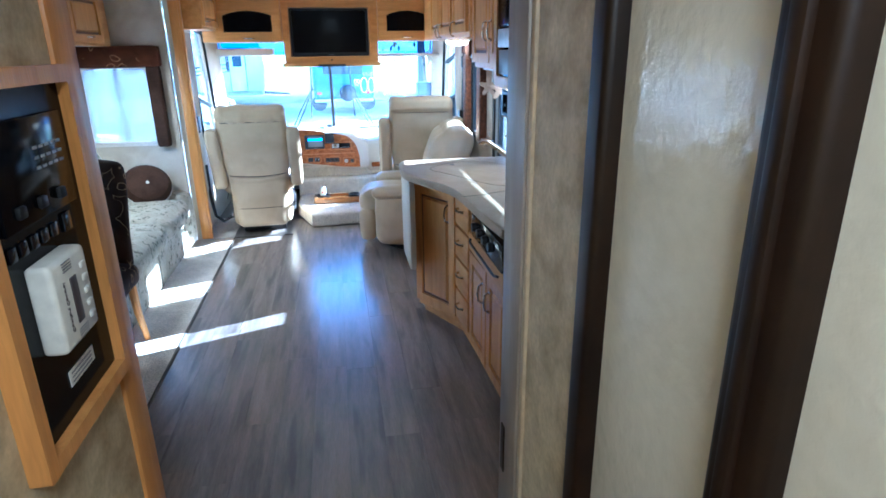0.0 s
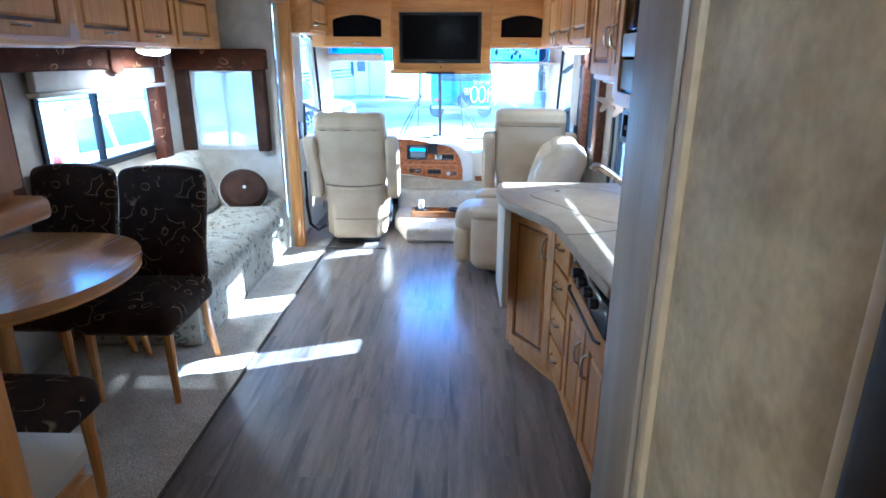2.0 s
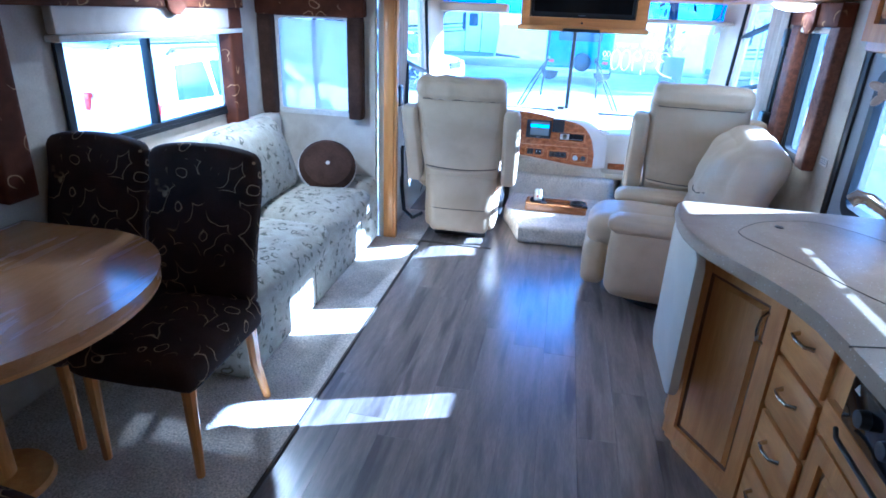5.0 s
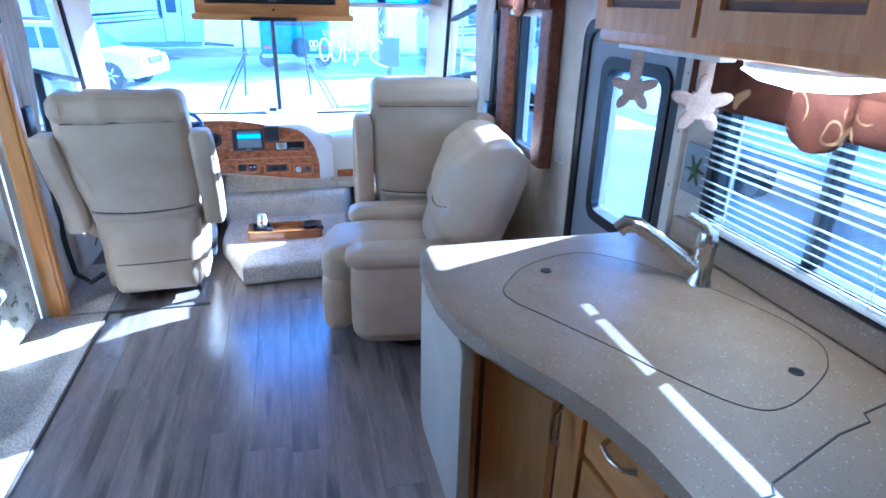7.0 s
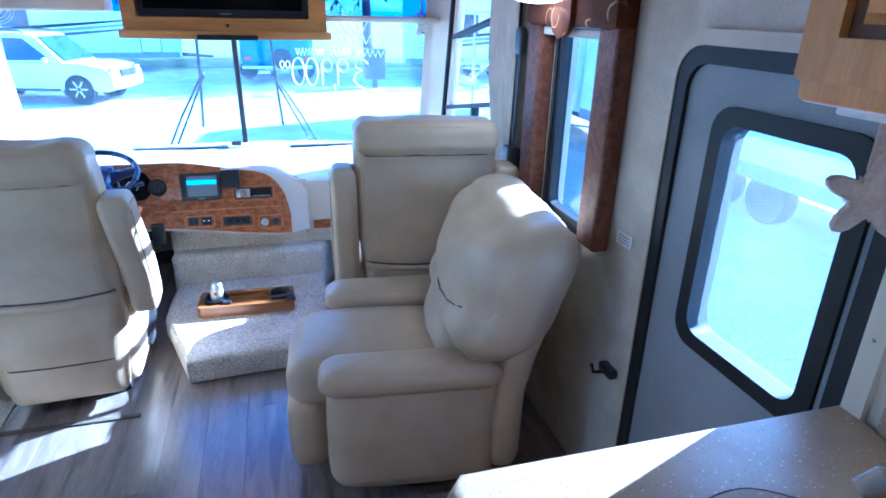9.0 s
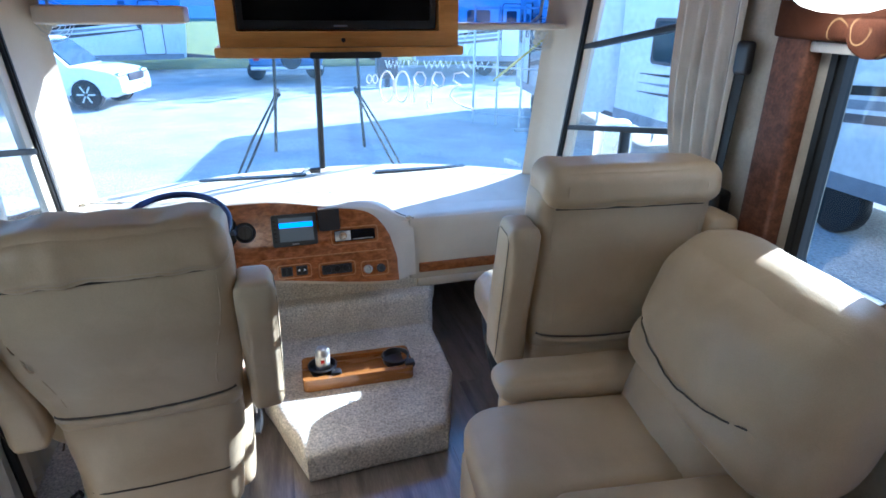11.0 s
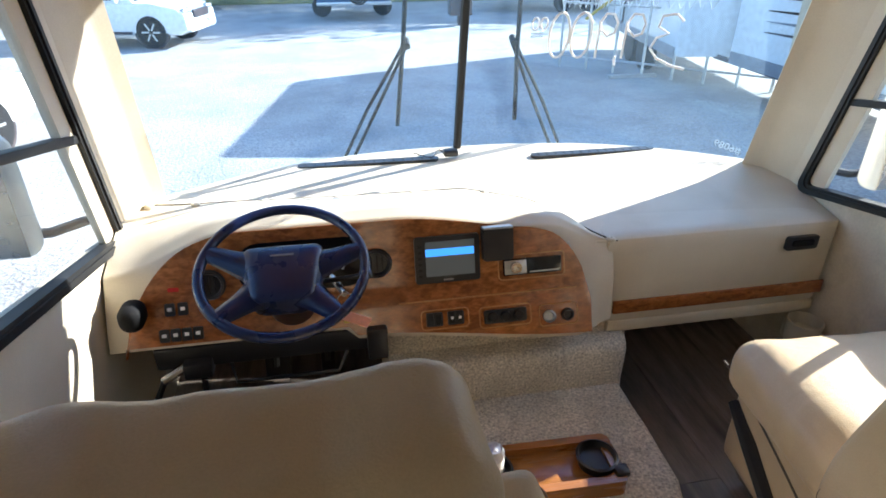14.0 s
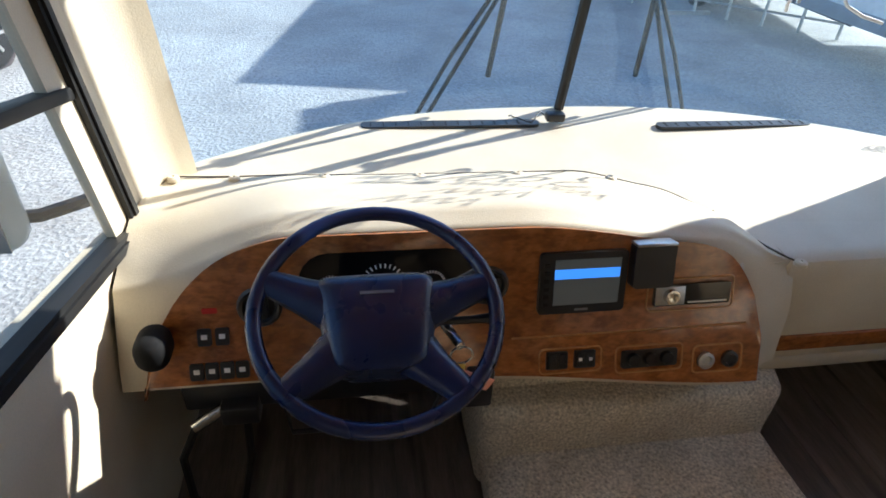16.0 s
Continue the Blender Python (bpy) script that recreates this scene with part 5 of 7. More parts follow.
def front(parent, name, P, Q, z0, z1, out, style="raised", handle=None, wood="oak_z", inset=0.055):
    """A cabinet front from P to Q (plan points) and z0 to z1, standing out along out; handle: (u, z, 'v' or 'h')."""
    P, Q, o = Vector((*P, 0)), Vector((*Q, 0)), Vector((*out, 0)).normalized()
    X = (Q - P).normalized()
    L = (Q - P).length
    F = Matrix(((X.x, o.x, 0, P.x), (X.y, o.y, 0, P.y), (0, 0, 1, 0), (0, 0, 0, 1)))
    i = min(inset, L * 0.22, (z1 - z0) * 0.28)
    g = 0.003
    bm = B()
    if style == "raised":
        ring(bm, rrect(g, L - g, z0 + g, z1 - g, 0.004, 2), rrect(i, L - i, z0 + i, z1 - i, 0.003, 2), 0.0, 0.020, "y")
        bm.transform(F)
        d = part(name, bm, M[wood], parent, world=True)
        part("groove", box(B(), i - 0.002, L - i + 0.002, 0.0, 0.006, z0 + i - 0.002, z1 - i + 0.002, m=F), M["glaze"], d, "dark glazed groove", world=True)
        k = i + 0.016
        if L - 2 * k > 0.02 and z1 - z0 - 2 * k > 0.02:
            c = B(); prism(c, [(k, z0 + k), (L - k, z0 + k), (L - k, z1 - k), (k, z1 - k)], 0.004, 0.018, "y", 0.0)
            bmesh.ops.bevel(c, geom=[e for e in c.edges if all(abs(v.co.y - 0.018) < 1e-5 for v in e.verts)], offset=0.012, segments=1, affect="EDGES")
            c.transform(F); part("raised_panel", c, M[wood], d, world=True)
    elif style == "glass":
        us = [1 - k / 14 for k in range(15)]
        ov = [(i, z0 + i), (L - i, z0 + i)] + [(i + (L - 2 * i) * u, z1 - i - 0.030 + 0.040 * (1 - (2 * u - 1) ** 2)) for u in us]
        oo = [(g, z0 + g), (L - g, z0 + g)] + [(g + (L - 2 * g) * u, z1 - g) for u in us]
        ring(bm, oo, ov, 0.0, 0.022, "y")
        bm.transform(F)
        d = part(name, bm, M["oak_x"], parent, world=True)
        part("pane", box(B(), i - 0.01, L - i + 0.01, 0.003, 0.008, z0 + i - 0.01, z1 - i + 0.01, m=F), M["screen"], d, "dark smoked glass", world=True)
    else:
        box(bm, g, L - g, 0, 0.018, z0 + g, z1 - g, 0.004, m=F)
        d = part(name, bm, M[wood], parent, world=True)
    if handle:
        u, z, kind = handle
        hb = B()
        if kind == "v":
            knob_arch(hb, (u, 0.018, z - 0.05), (u, 0.018, z + 0.05), (0, 1, 0))
        else:
            knob_arch(hb, (u - 0.045, 0.018, z), (u + 0.045, 0.018, z), (0, 1, 0))
        hb.transform(F); part("handle", hb, M["chrome"], d, "brushed nickel arched handle", world=True)
    return d


# front overhead cabinets with the television
for x0, x1, lab in ((-1.10, -0.405, "honey oak overhead cabinet with arched dark glass, driver side"), (0.475, 1.10, "honey oak overhead cabinet with arched dark glass, passenger side")):
    c = thing("overhead_cabinet", ((x0 + x1) / 2, -0.9, 1.64), label=lab, category="cabinet", group="front overhead cabinets")
    part("body", box(B(), x0, x1, -1.18, -0.46, 1.645, 2.07, 0.004), M["oak_x"], c, world=True)
    dx0, dx1 = (-0.985, -0.41) if x0 < 0 else (0.48, 1.01)
    d = front(c, "door", (dx1, -1.18), (dx0, -1.18), 1.655, 1.975, (0, -1), "glass", ((dx1 - dx0) / 2, 1.675, "h"), inset=0.075)
tvc = thing("tv_cabinet", (0.03, -0.9, 1.43), label="honey oak surround built round the television", category="cabinet")
part("body", ring(B(), rrect(-0.405, 0.475, 1.455, 2.07, 0.006, 2), rrect(-0.345, 0.395, 1.51, 1.945, 0.006, 2), -1.06, -0.55, "y"), M["oak_x"], tvc, world=True)
part("bottom_shelf", prism(B(), [(-0.425, -0.70), (0.495, -0.70), (0.495, -1.07), (0.30, -1.105), (0.03, -1.115), (-0.24, -1.105), (-0.425, -1.07)], 1.42, 1.455, "z", 0.008, 2), M["oak_x"], tvc, world=True)
part("back", box(B(), -0.345, 0.395, -0.80, -0.78, 1.5, 1.95), M["black"], tvc, world=True)
part("trim_bead", ring(B(), rrect(-0.365, 0.415, 1.49, 1.965, 0.004, 2), rrect(-0.345, 0.395, 1.51, 1.945, 0.004, 2), -1.07, -1.06, "y"), M["oak_x"], tvc, world=True)
part("lens", cyl(B(), (0.03, -1.064, 1.478), (0.03, -1.056, 1.478), 0.008, n=12), M["black"], tvc, world=True)
tv = thing("television", (0.025, -0.98, 1.515), label="flat black television, switched off", category="television")
part("bezel", ring(B(), rrect(-0.338, 0.388, 1.515, 1.938, 0.008), rrect(-0.318, 0.368, 1.545, 1.92, 0.004), -1.045, -0.99, "y"), M["black"], tv, world=True)
part("screen", box(B(), -0.325, 0.375, -1.036, -1.0, 1.54, 1.925), M["screen"], tv, world=True)
part("lettering", box(B(), 0.0, 0.05, -1.0465, -1.045, 1.524, 1.530), M["grey"], tv, world=True)
sb = thing("speaker_bar", (0.03, -1.06, 1.405), label="slim black pull under the television shelf", category="speaker")
part("body", prism(B(), rrect(-0.10, 0.16, 1.418, 1.440, 0.008), -1.128, -1.105, "y"), M["black"], sb, world=True)
# passenger-side overhead cabinet and the one by the slide edge
c = thing("overhead_cabinet", (1.05, -2.2, 1.60), label="honey oak wall cabinet above the recliner window", category="cabinet")
part("body", box(B(), 0.91, WX, -3.18, -1.2, 1.64, 2.07, 0.006), M["oak_y"], c, world=True)
for y0, y1 in ((-2.15, -1.70), (-2.62, -2.17), (-3.14, -2.68)):
    front(c, "door", (0.91, y0), (0.91, y1), 1.67, 2.04, (-1, 0), "raised", (0.06 if y0 > -2.2 else y1 - y0 - 0.06, 1.70, "v"))
part("lamp_base", lathe(B(), [(0.001, 0), (0.075, 0), (0.07, 0.018), (0.001, 0.018)], 20, Matrix.Translation((1.04, -2.10, 1.622))), M["white"], c, world=True)
c = thing("overhead_cabinet", (-1.05, -1.5, 1.72), label="honey oak corner cabinet above the driver curtain", category="cabinet")
part("body", box(B(), -WX, -0.97, -1.79, -1.185, 1.74, 2.07, 0.006), M["oak_y"], c, world=True)
front(c, "door", (-0.97, -1.78), (-0.97, -1.2), 1.76, 2.05, (1, 0), "raised", (0.06, 1.80, "h"))

# slide-out overhead cabinets
c = thing("overhead_cabinet", (-1.8, -3.2, 1.61), label="honey oak cabinets along the slide-out above the sofa", category="cabinet")
part("body", box(B(), SX, -1.60, -3.86, -2.02, 1.615, 1.99, 0.005), M["oak_y"], c, world=True)
for y0, y1 in ((-3.80, -3.27), (-3.24, -2.78), (-2.75, -2.20)):
    front(c, "door", (-1.60, y0), (-1.60, y1), 1.635, 1.965, (1, 0), "raised", ((y1 - y0) / 2, 1.675, "h"))
c = thing("overhead_cabinet", (-1.8, -4.6, 1.59), label="deeper honey oak cabinet over the dinette", category="cabinet")
part("body", box(B(), SX, -1.52, -5.40, -3.87, 1.60, 1.99, 0.03, 3), M["oak_y"], c, world=True)
for y0, y1 in ((-4.60, -3.98), (-5.25, -4.66)):
    front(c, "door", (-1.52, y0), (-1.52, y1), 1.64, 1.965, (1, 0), "raised", ((y1 - y0) / 2, 1.68, "h"))


def dome_lamp(at, label, power, rx=0.10):
    l = thing("ceiling_light", at, label=label, category="light", group="round cabinet lights")
    part("base", lathe(B(), [(0.001, 0.02), (rx * 0.97, 0.02), (rx * 0.97, 0.008), (rx * 0.92, 0.002), (0.001, 0.002)], 28), M["white"], l)
    part("diffuser", lathe(B(), [(0.001, -0.03), (rx * 0.45, -0.026), (rx * 0.80, -0.014), (rx * 0.99, 0.002), (0.001, 0.002)], 28), M["lamp"], l, "glowing domed diffuser")
    la = new("lamp_glow", bpy.data.lights.new("lamp_glow", "AREA"))
    la.data.shape, la.data.size, la.data.energy, la.data.color = "DISK", rx * 1.6, power, (1.0, 0.86, 0.68)
    la.matrix_world = look((at[0], at[1], at[2] - 0.04), (at[0], at[1], at[2] - 1))
    return l


dome_lamp((-1.70, -2.86, 1.595), "round lit dome light under the slide-out cabinets", 1.5)
dome_lamp((1.03, -4.02, 1.443), "round lit dome light under the kitchen cabinet", 0.10, 0.14)
dome_lamp((1.03, -2.24, 1.62), "round lit dome light under the wall cabinet", 0.10, 0.11)

dome_lamp((0.06, -7.35, 2.06), "round ceiling light in the rear hallway", 1.0, 0.13)

# ---- sofa ----
sofa = thing("sofa", (-1.58, -2.85, 0.01), label="pale leaf-print fabric sofa with loose back cushions", category="sofa")
part("frame", cush(B(), (-1.57, -2.83, 0.155), (0.68, 1.78, 0.29), 0.03, 10), M["sofa"], sofa, world=True)
for y0, y1 in ((-3.72, -2.86), (-2.85, -2.17)):
    part("seat_cushion", cush(B(), (-1.53, (y0 + y1) / 2, 0.365), (0.70, y1 - y0, 0.17), 0.06, 12, (0.02, 0.01, 0.03), wob=0.006), M["sofa"], sofa, world=True)
part("arm", cush(B(), (-1.57, -2.05, 0.24), (0.72, 0.25, 0.46), 0.06, 12, (0.012, 0.01, 0.015), wob=0.005), M["sofa"], sofa, world=True)
for yc in (-3.33, -2.60):
    bm = cush(B(), (0, 0, 0), (0.17, 0.70, 0.46), 0.075, 12, (0.045, 0.01, 0.02), wob=0.01)
    bm.transform(pose(-1.76, yc, 0.65, 0, -19, 0))
    part("back_cushion", bm, M["sofa"], sofa, "plump leaf-print back cushion", world=True)
part("backrest", cush(B(), (-1.925, -2.86, 0.50), (0.12, 1.80, 0.72), 0.04, 10), M["cream"], sofa, world=True)
for yc in (-3.0, -2.25):
    part("skirt_seam", tube(B(), [(-1.229, yc, 0.02), (-1.228, yc, 0.28)], 0.003, 6), M["seam"], sofa, world=True)
pl = thing("round_cushion", (-1.48, -2.20, 0.47), label="round brown velvet cushion with button and cord edge", category="cushion")
Tm = pose(-1.47, -2.19, 0.575, 52, 0, 25) @ Matrix.Diagonal((0.87, 0.87, 1, 1))
part("pad", lathe(B(), [(0.001, -0.045), (0.09, -0.065), (0.17, -0.05), (0.205, -0.012), (0.205, 0.012), (0.17, 0.05), (0.09, 0.065), (0.02, 0.055), (0.001, 0.045)], 32, Tm), M["brown"], pl, world=True)
bm = tube(B(), [(0.207 * math.cos(a), 0.207 * math.sin(a), 0) for a in [2 * math.pi * i / 40 for i in range(40)]], 0.006, 6, True); bm.transform(Tm)
part("cord_edge", bm, M["curtain"], pl, "pale cord edge", world=True)
part("button", lathe(B(), [(0.001, 0.045), (0.016, 0.046), (0.014, 0.058), (0.001, 0.060)], 14, Tm), M["curtain"], pl, "pale button", world=True)

# ---- dinette ----
tab = thing("dining_table", (-1.6, -4.45, 0.01), label="rounded maple dining table fixed to the slide-out wall", category="table")
pts = arc((-1.62, -4.45), 0.45, -90, 90, 28, 0.53) + [(-1.985, -3.92), (-1.985, -4.98)]
part("tabletop", prism(B(), pts, 0.705, 0.742, "z", 0.012, 3), M["table"], tab, world=True)
part("edge_band", prism(B(), arc((-1.62, -4.45), 0.446, -90, 90, 28, 0.526) + [(-1.985, -3.925), (-1.985, -4.975)], 0.69, 0.706, "z"), M["oak_y"], tab, world=True)
part("pedestal", lathe(B(), [(0.001, 0.01), (0.16, 0.01), (0.15, 0.03), (0.05, 0.05), (0.045, 0.60), (0.08, 0.69), (0.001, 0.69)], 24, Matrix.Translation((-1.74, -4.45, 0))), M["oak_z"], tab, world=True)


def dining_chair(at, rz, label):
    """Faces +y."""
    c = thing("dining_chair", at, rz, label, "chair", "dinette chairs")
    part("seat", cush(B(), (0, 0.02, 0.425), (0.46, 0.49, 0.13), 0.045, 12, (0.01, 0.01, 0.02), wob=0.004), M["chair"], c, "scroll-patterned padded seat")
    bm = cush(B(), (0, -0.20, 0.73), (0.42, 0.085, 0.56), 0.035, 12, (0.004, 0.01, 0.0), wob=0.003)
    bend(bm, lambda p: (p[0] * (1 + 0.03 * smooth(0.6, 1.0, p[2])), p[1] - 0.10 * smooth(0.45, 1.02, p[2]) ** 1.3 - 0.0, p[2] + 0.028 * (1 - (p[0] / 0.21) ** 2) * smooth(0.8, 1.0, p[2])))
    part("backrest", bm, M["chair"], c, "scroll-patterned padded back with arched top")
    for sx in (-1, 1):
        part("front_leg", tube(B(), [(sx * 0.18, 0.21, 0.38), (sx * 0.182, 0.212, 0.2), (sx * 0.182, 0.212, 0.0)], [0.024, 0.020, 0.015], 8), M["oak_z"], c, "tapered honey wood leg")
        part("rear_leg", tube(B(), [(sx * 0.185, -0.18, 0.40), (sx * 0.187, -0.20, 0.2), (sx * 0.19, -0.26, 0.0)], [0.024, 0.021, 0.016], 8), M["oak_z"], c, "splayed honey wood leg")
    return c


dining_chair((-1.31, -4.05, 0.01), 180, "dark brown scroll-patterned dining chair beside the aisle")
dining_chair((-1.79, -4.02, 0.01), 178, "dark brown scroll-patterned dining chair against the window")
dining_chair((-1.32, -5.09, 0.01), -3, "dark brown scroll-patterned dining chair near the hallway")

# ---- kitchen ----
A, Bc, C, D = (0.475, -3.70), (0.655, -4.02), (0.675, -4.30), (0.695, -4.955)
counter_pts = [(0.44, -3.415), (1.175, -3.415), (1.175, -4.99), (0.635, -4.99), (0.618, -4.70), (0.606, -4.45), (0.596, -4.30), (0.572, -4.20), (0.53, -4.10), (0.475, -4.0), (0.425, -3.92), (0.398, -3.84), (0.388, -3.74), (0.386, -3.62), (0.392, -3.52), (0.41, -3.45)]
kc = thing("kitchen_cabinet", (0.9, -4.2, 0.0), label="honey oak base cabinets with drawers under the curved worktop", category="cabinet")
part("body", prism(B(), [(0.52, -3.45), (1.17, -3.45), (1.17, -4.955), D, C, Bc, A], 0.06, 0.865), M["oak_z"], kc, world=True)
part("plinth", prism(B(), [(0.515, -3.46), (1.17, -3.46), (1.17, -4.95), (0.72, -4.95), (0.70, -4.30), (0.685, -4.03), (0.515, -3.69)], 0.0, 0.062), M["oak_y"], kc, world=True)
nrm = lambda P, Q: (Q[1] - P[1], P[0] - Q[0])
front(kc, "door", A, Bc, 0.09, 0.83, nrm(A, Bc), "raised", (0.31, 0.70, "v"))
for z0, z1 in ((0.665, 0.83), (0.48, 0.655), (0.295, 0.47), (0.11, 0.285)):
    front(kc, "drawer", (0.657, -4.035), (0.674, -4.285), z0, z1, nrm(Bc, C), "flat", (0.125, (z0 + z1) / 2 + 0.02, "h"), "oak_y")
front(kc, "door", (0.677, -4.315), (0.686, -4.63), 0.09, 0.60, nrm(C, D), "raised", (0.265, 0.47, "v"))
front(kc, "door", (0.687, -4.64), (0.696, -4.95), 0.09, 0.60, nrm(C, D), "raised", (0.05, 0.47, "v"))
part("stove_rail", box(B(), 0.655, 0.70, -4.95, -4.31, 0.61, 0.70, 0.006), M["oak_y"], kc, world=True)
wt = thing("worktop", (0.8, -4.2, 0.865), label="speckled beige solid-surface kitchen worktop with sink cover", category="worktop")
part("slab", prism(B(), counter_pts, 0.868, 0.910, "z", 0.012, 3), M["counter"], wt, world=True)
part("backsplash", box(B(), 1.155, 1.178, -4.98, -3.50, 0.912, 0.985, 0.006), M["counter"], wt, world=True)
sk = [(0.552, -3.735), (0.585, -3.68), (0.66, -3.605), (0.80, -3.552), (0.89, -3.575), (1.0, -3.70), (1.10, -3.92), (1.125, -4.07), (1.08, -4.155), (0.99, -4.215), (0.885, -4.256), (0.82, -4.24), (0.755, -4.15), (0.69, -4.02), (0.60, -3.86), (0.56, -3.79)]


def closed_curve(pts, k=5):
    out, n = [], len(pts)
    for i in range(n):
        p0, p1, p2, p3 = (Vector((*pts[(i + j - 1) % n], 0)) for j in range(4))
        for s in range(k):
            t = s / k
            out.append(0.5 * ((2 * p1) + (p2 - p0) * t + (2 * p0 - 5 * p1 + 4 * p2 - p3) * t * t + (3 * p1 - p0 - 3 * p2 + p3) * t ** 3))
    return out


part("sink_cover", prism(B(), [(p.x, p.y) for p in closed_curve(sk)], 0.9095, 0.9108), M["counter"], wt, world=True)
part("sink_joint", tube(B(), [(p.x, p.y, 0.9100) for p in closed_curve(sk)], 0.0018, 5, True), M["seam"], wt, "dark joint round the sink cover", world=True)
for hx, hy in ((0.70, -3.645), (0.99, -4.17)):
    part("finger_hole", lathe(B(), [(0.001, 0), (0.014, 0), (0.014, 0.0022), (0.010, 0.003), (0.001, 0.001)], 16, Matrix.Translation((hx, hy, 0.9105))), M["black"], wt, "dark finger hole", world=True)
part("stove_joint", tube(B(), [(0.60, -4.44, 0.9102), (0.68, -4.425, 0.9102), (0.72, -4.42, 0.9102), (0.735, -4.40, 0.9102), (0.78, -4.385, 0.9102), (0.92, -4.335, 0.9102), (1.0, -4.32, 0.9102), (1.01, -4.30, 0.9102), (1.15, -4.27, 0.9102)], 0.0022, 5), M["seam"], wt, "dark joint of the stove cover", world=True)
stove = thing("stove", (0.67, -4.66, 0.70), label="black slide-in stove front with control knobs", category="stove")
part("control_panel", box(B(), 0.648, 0.70, -4.95, -4.40, 0.705, 0.83, 0.01, m=None), M["gloss"], stove, world=True)
for i in range(4):
    part("knob", lathe(B(), [(0.001, 0), (0.022, 0), (0.019, 0.02), (0.001, 0.022)], 16, Matrix.Translation((0.648, -4.50 - 0.10 * i, 0.775)) @ Matrix.Rotation(radians(-90), 4, "Y")), M["black"], stove, world=True)
part("warning_mark", prism(B(), [(-4.45, 0.80), (-4.425, 0.80), (-4.4375, 0.82)], 0.6465, 0.648, "x"), M["ink"], stove, "white warning triangle", world=True)
part("handle", tube(B(), [(0.64, -4.42, 0.69), (0.63, -4.45, 0.685), (0.63, -4.90, 0.685), (0.64, -4.93, 0.69)], 0.006, 8), M["black"], stove, world=True)
part("lid", box(B(), 1.02, 1.145, -4.96, -4.42, 0.911, 0.93, 0.006), M["gloss"], stove, "black glass stove cover", world=True)
fl = thing("drop_leaf", (0.42, -3.63, 0.33), label="cream laminate worktop leaf folded down at the cabinet end", category="worktop leaf")
part("leaf", prism(B(), rrect(-3.87, -3.45, 0.33, 0.862, 0.05), 0.412, 0.442, "x", 0.006, 2), M["cream"], fl, world=True)
part("bracket", box(B(), 0.442, 0.52, -3.50, -3.47, 0.55, 0.58, 0.004), M["alu"], fl, world=True)
fa = thing("faucet", (1.05, -3.79, 0.91), label="brushed nickel pull-out kitchen faucet with lever", category="faucet")
part("body", lathe(B(), [(0.001, 0), (0.030, 0), (0.028, 0.010), (0.024, 0.016), (0.024, 0.095), (0.026, 0.118), (0.021, 0.138), (0.001, 0.142)], 22), M["chrome"], fa)
part("spout", tube(B(), [(0.0, 0.0, 0.03), (-0.045, 0.022, 0.065), (-0.09, 0.043, 0.10), (-0.125, 0.06, 0.124)], [0.019, 0.018, 0.017, 0.018], 14), M["chrome"], fa)
part("spray_head", tube(B(), [(-0.12, 0.058, 0.120), (-0.15, 0.072, 0.140), (-0.175, 0.084, 0.142), (-0.19, 0.091, 0.124)], [0.019, 0.021, 0.023, 0.021], 14), M["chrome"], fa)
part("lever", tube(B(), [(0.0, 0.0, 0.135), (-0.015, 0.003, 0.158), (-0.065, 0.006, 0.188)], [0.014, 0.011, 0.008], 10), M["chrome"], fa)
# kitchen overhead, microwave, hood
c = thing("overhead_cabinet", (1.0, -3.85, 1.46), label="honey oak kitchen wall cabinet with two doors", category="cabinet")
part("body", box(B(), 0.885, WX, -4.28, -3.43, 1.462, 2.07, 0.012), M["oak_z"], c, world=True)
front(c, "door", (0.885, -3.85), (0.885, -3.44), 1.49, 2.05, (-1, 0), "raised", (0.05, 1.66, "v"))
front(c, "door", (0.885, -4.275), (0.885, -3.86), 1.49, 2.05, (-1, 0), "raised", (0.37, 1.66, "v"))
mw = thing("microwave", (0.95, -4.62, 1.41), label="built-in black microwave in a rounded oak surround", category="microwave")
part("surround", ring(B(), rrect(-4.96, -4.41, 1.41, 2.07, 0.05), rrect(-4.92, -4.455, 1.455, 2.02, 0.02), 0.745, WX, "x"), M["oak_z"], mw, world=True)
part("case", box(B(), 0.76, 1.15, -4.92, -4.455, 1.455, 2.02), M["gloss"], mw, world=True)
part("door", box(B(), 0.748, 0.762, -4.91, -4.465, 1.66, 2.01, 0.006), M["screen"], mw, world=True)
part("key_strip", box(B(), 0.748, 0.762, -4.91, -4.465, 1.575, 1.65, 0.004), M["alu"], mw, "silver strip of keys", world=True)
for i in range(8):
    part("vent_slot", box(B(), 0.754, 0.762, -4.90 + 0.055 * i, -4.86 + 0.055 * i, 1.50, 1.545, 0.003), M["black"], mw, world=True)
part("louvre", box(B(), 0.7535, 0.7605, -4.91, -4.465, 1.465, 1.565, 0.002), M["grey"], mw, world=True)
hd = thing("range_hood", (0.95, -4.62, 1.27), label="glossy black range hood with switch panel", category="range hood")
part("canopy", prism(B(), [(0.785, 1.275), (0.785, 1.395), (0.81, 1.405), (1.17, 1.405), (1.17, 1.26), (0.84, 1.26)], -4.94, -4.41, "y", 0.008), M["gloss"], hd, world=True)
part("bezel", ring(B(), rrect(-4.92, -4.43, 1.285, 1.388, 0.01), rrect(-4.90, -4.45, 1.297, 1.376, 0.008), 0.780, 0.785, "x"), M["black"], hd, world=True)
for yy in (-4.60, -4.52):
    part("switch", box(B(), 0.775, 0.785, yy, yy + 0.03, 1.325, 1.34, 0.003), M["rubber"], hd, world=True)
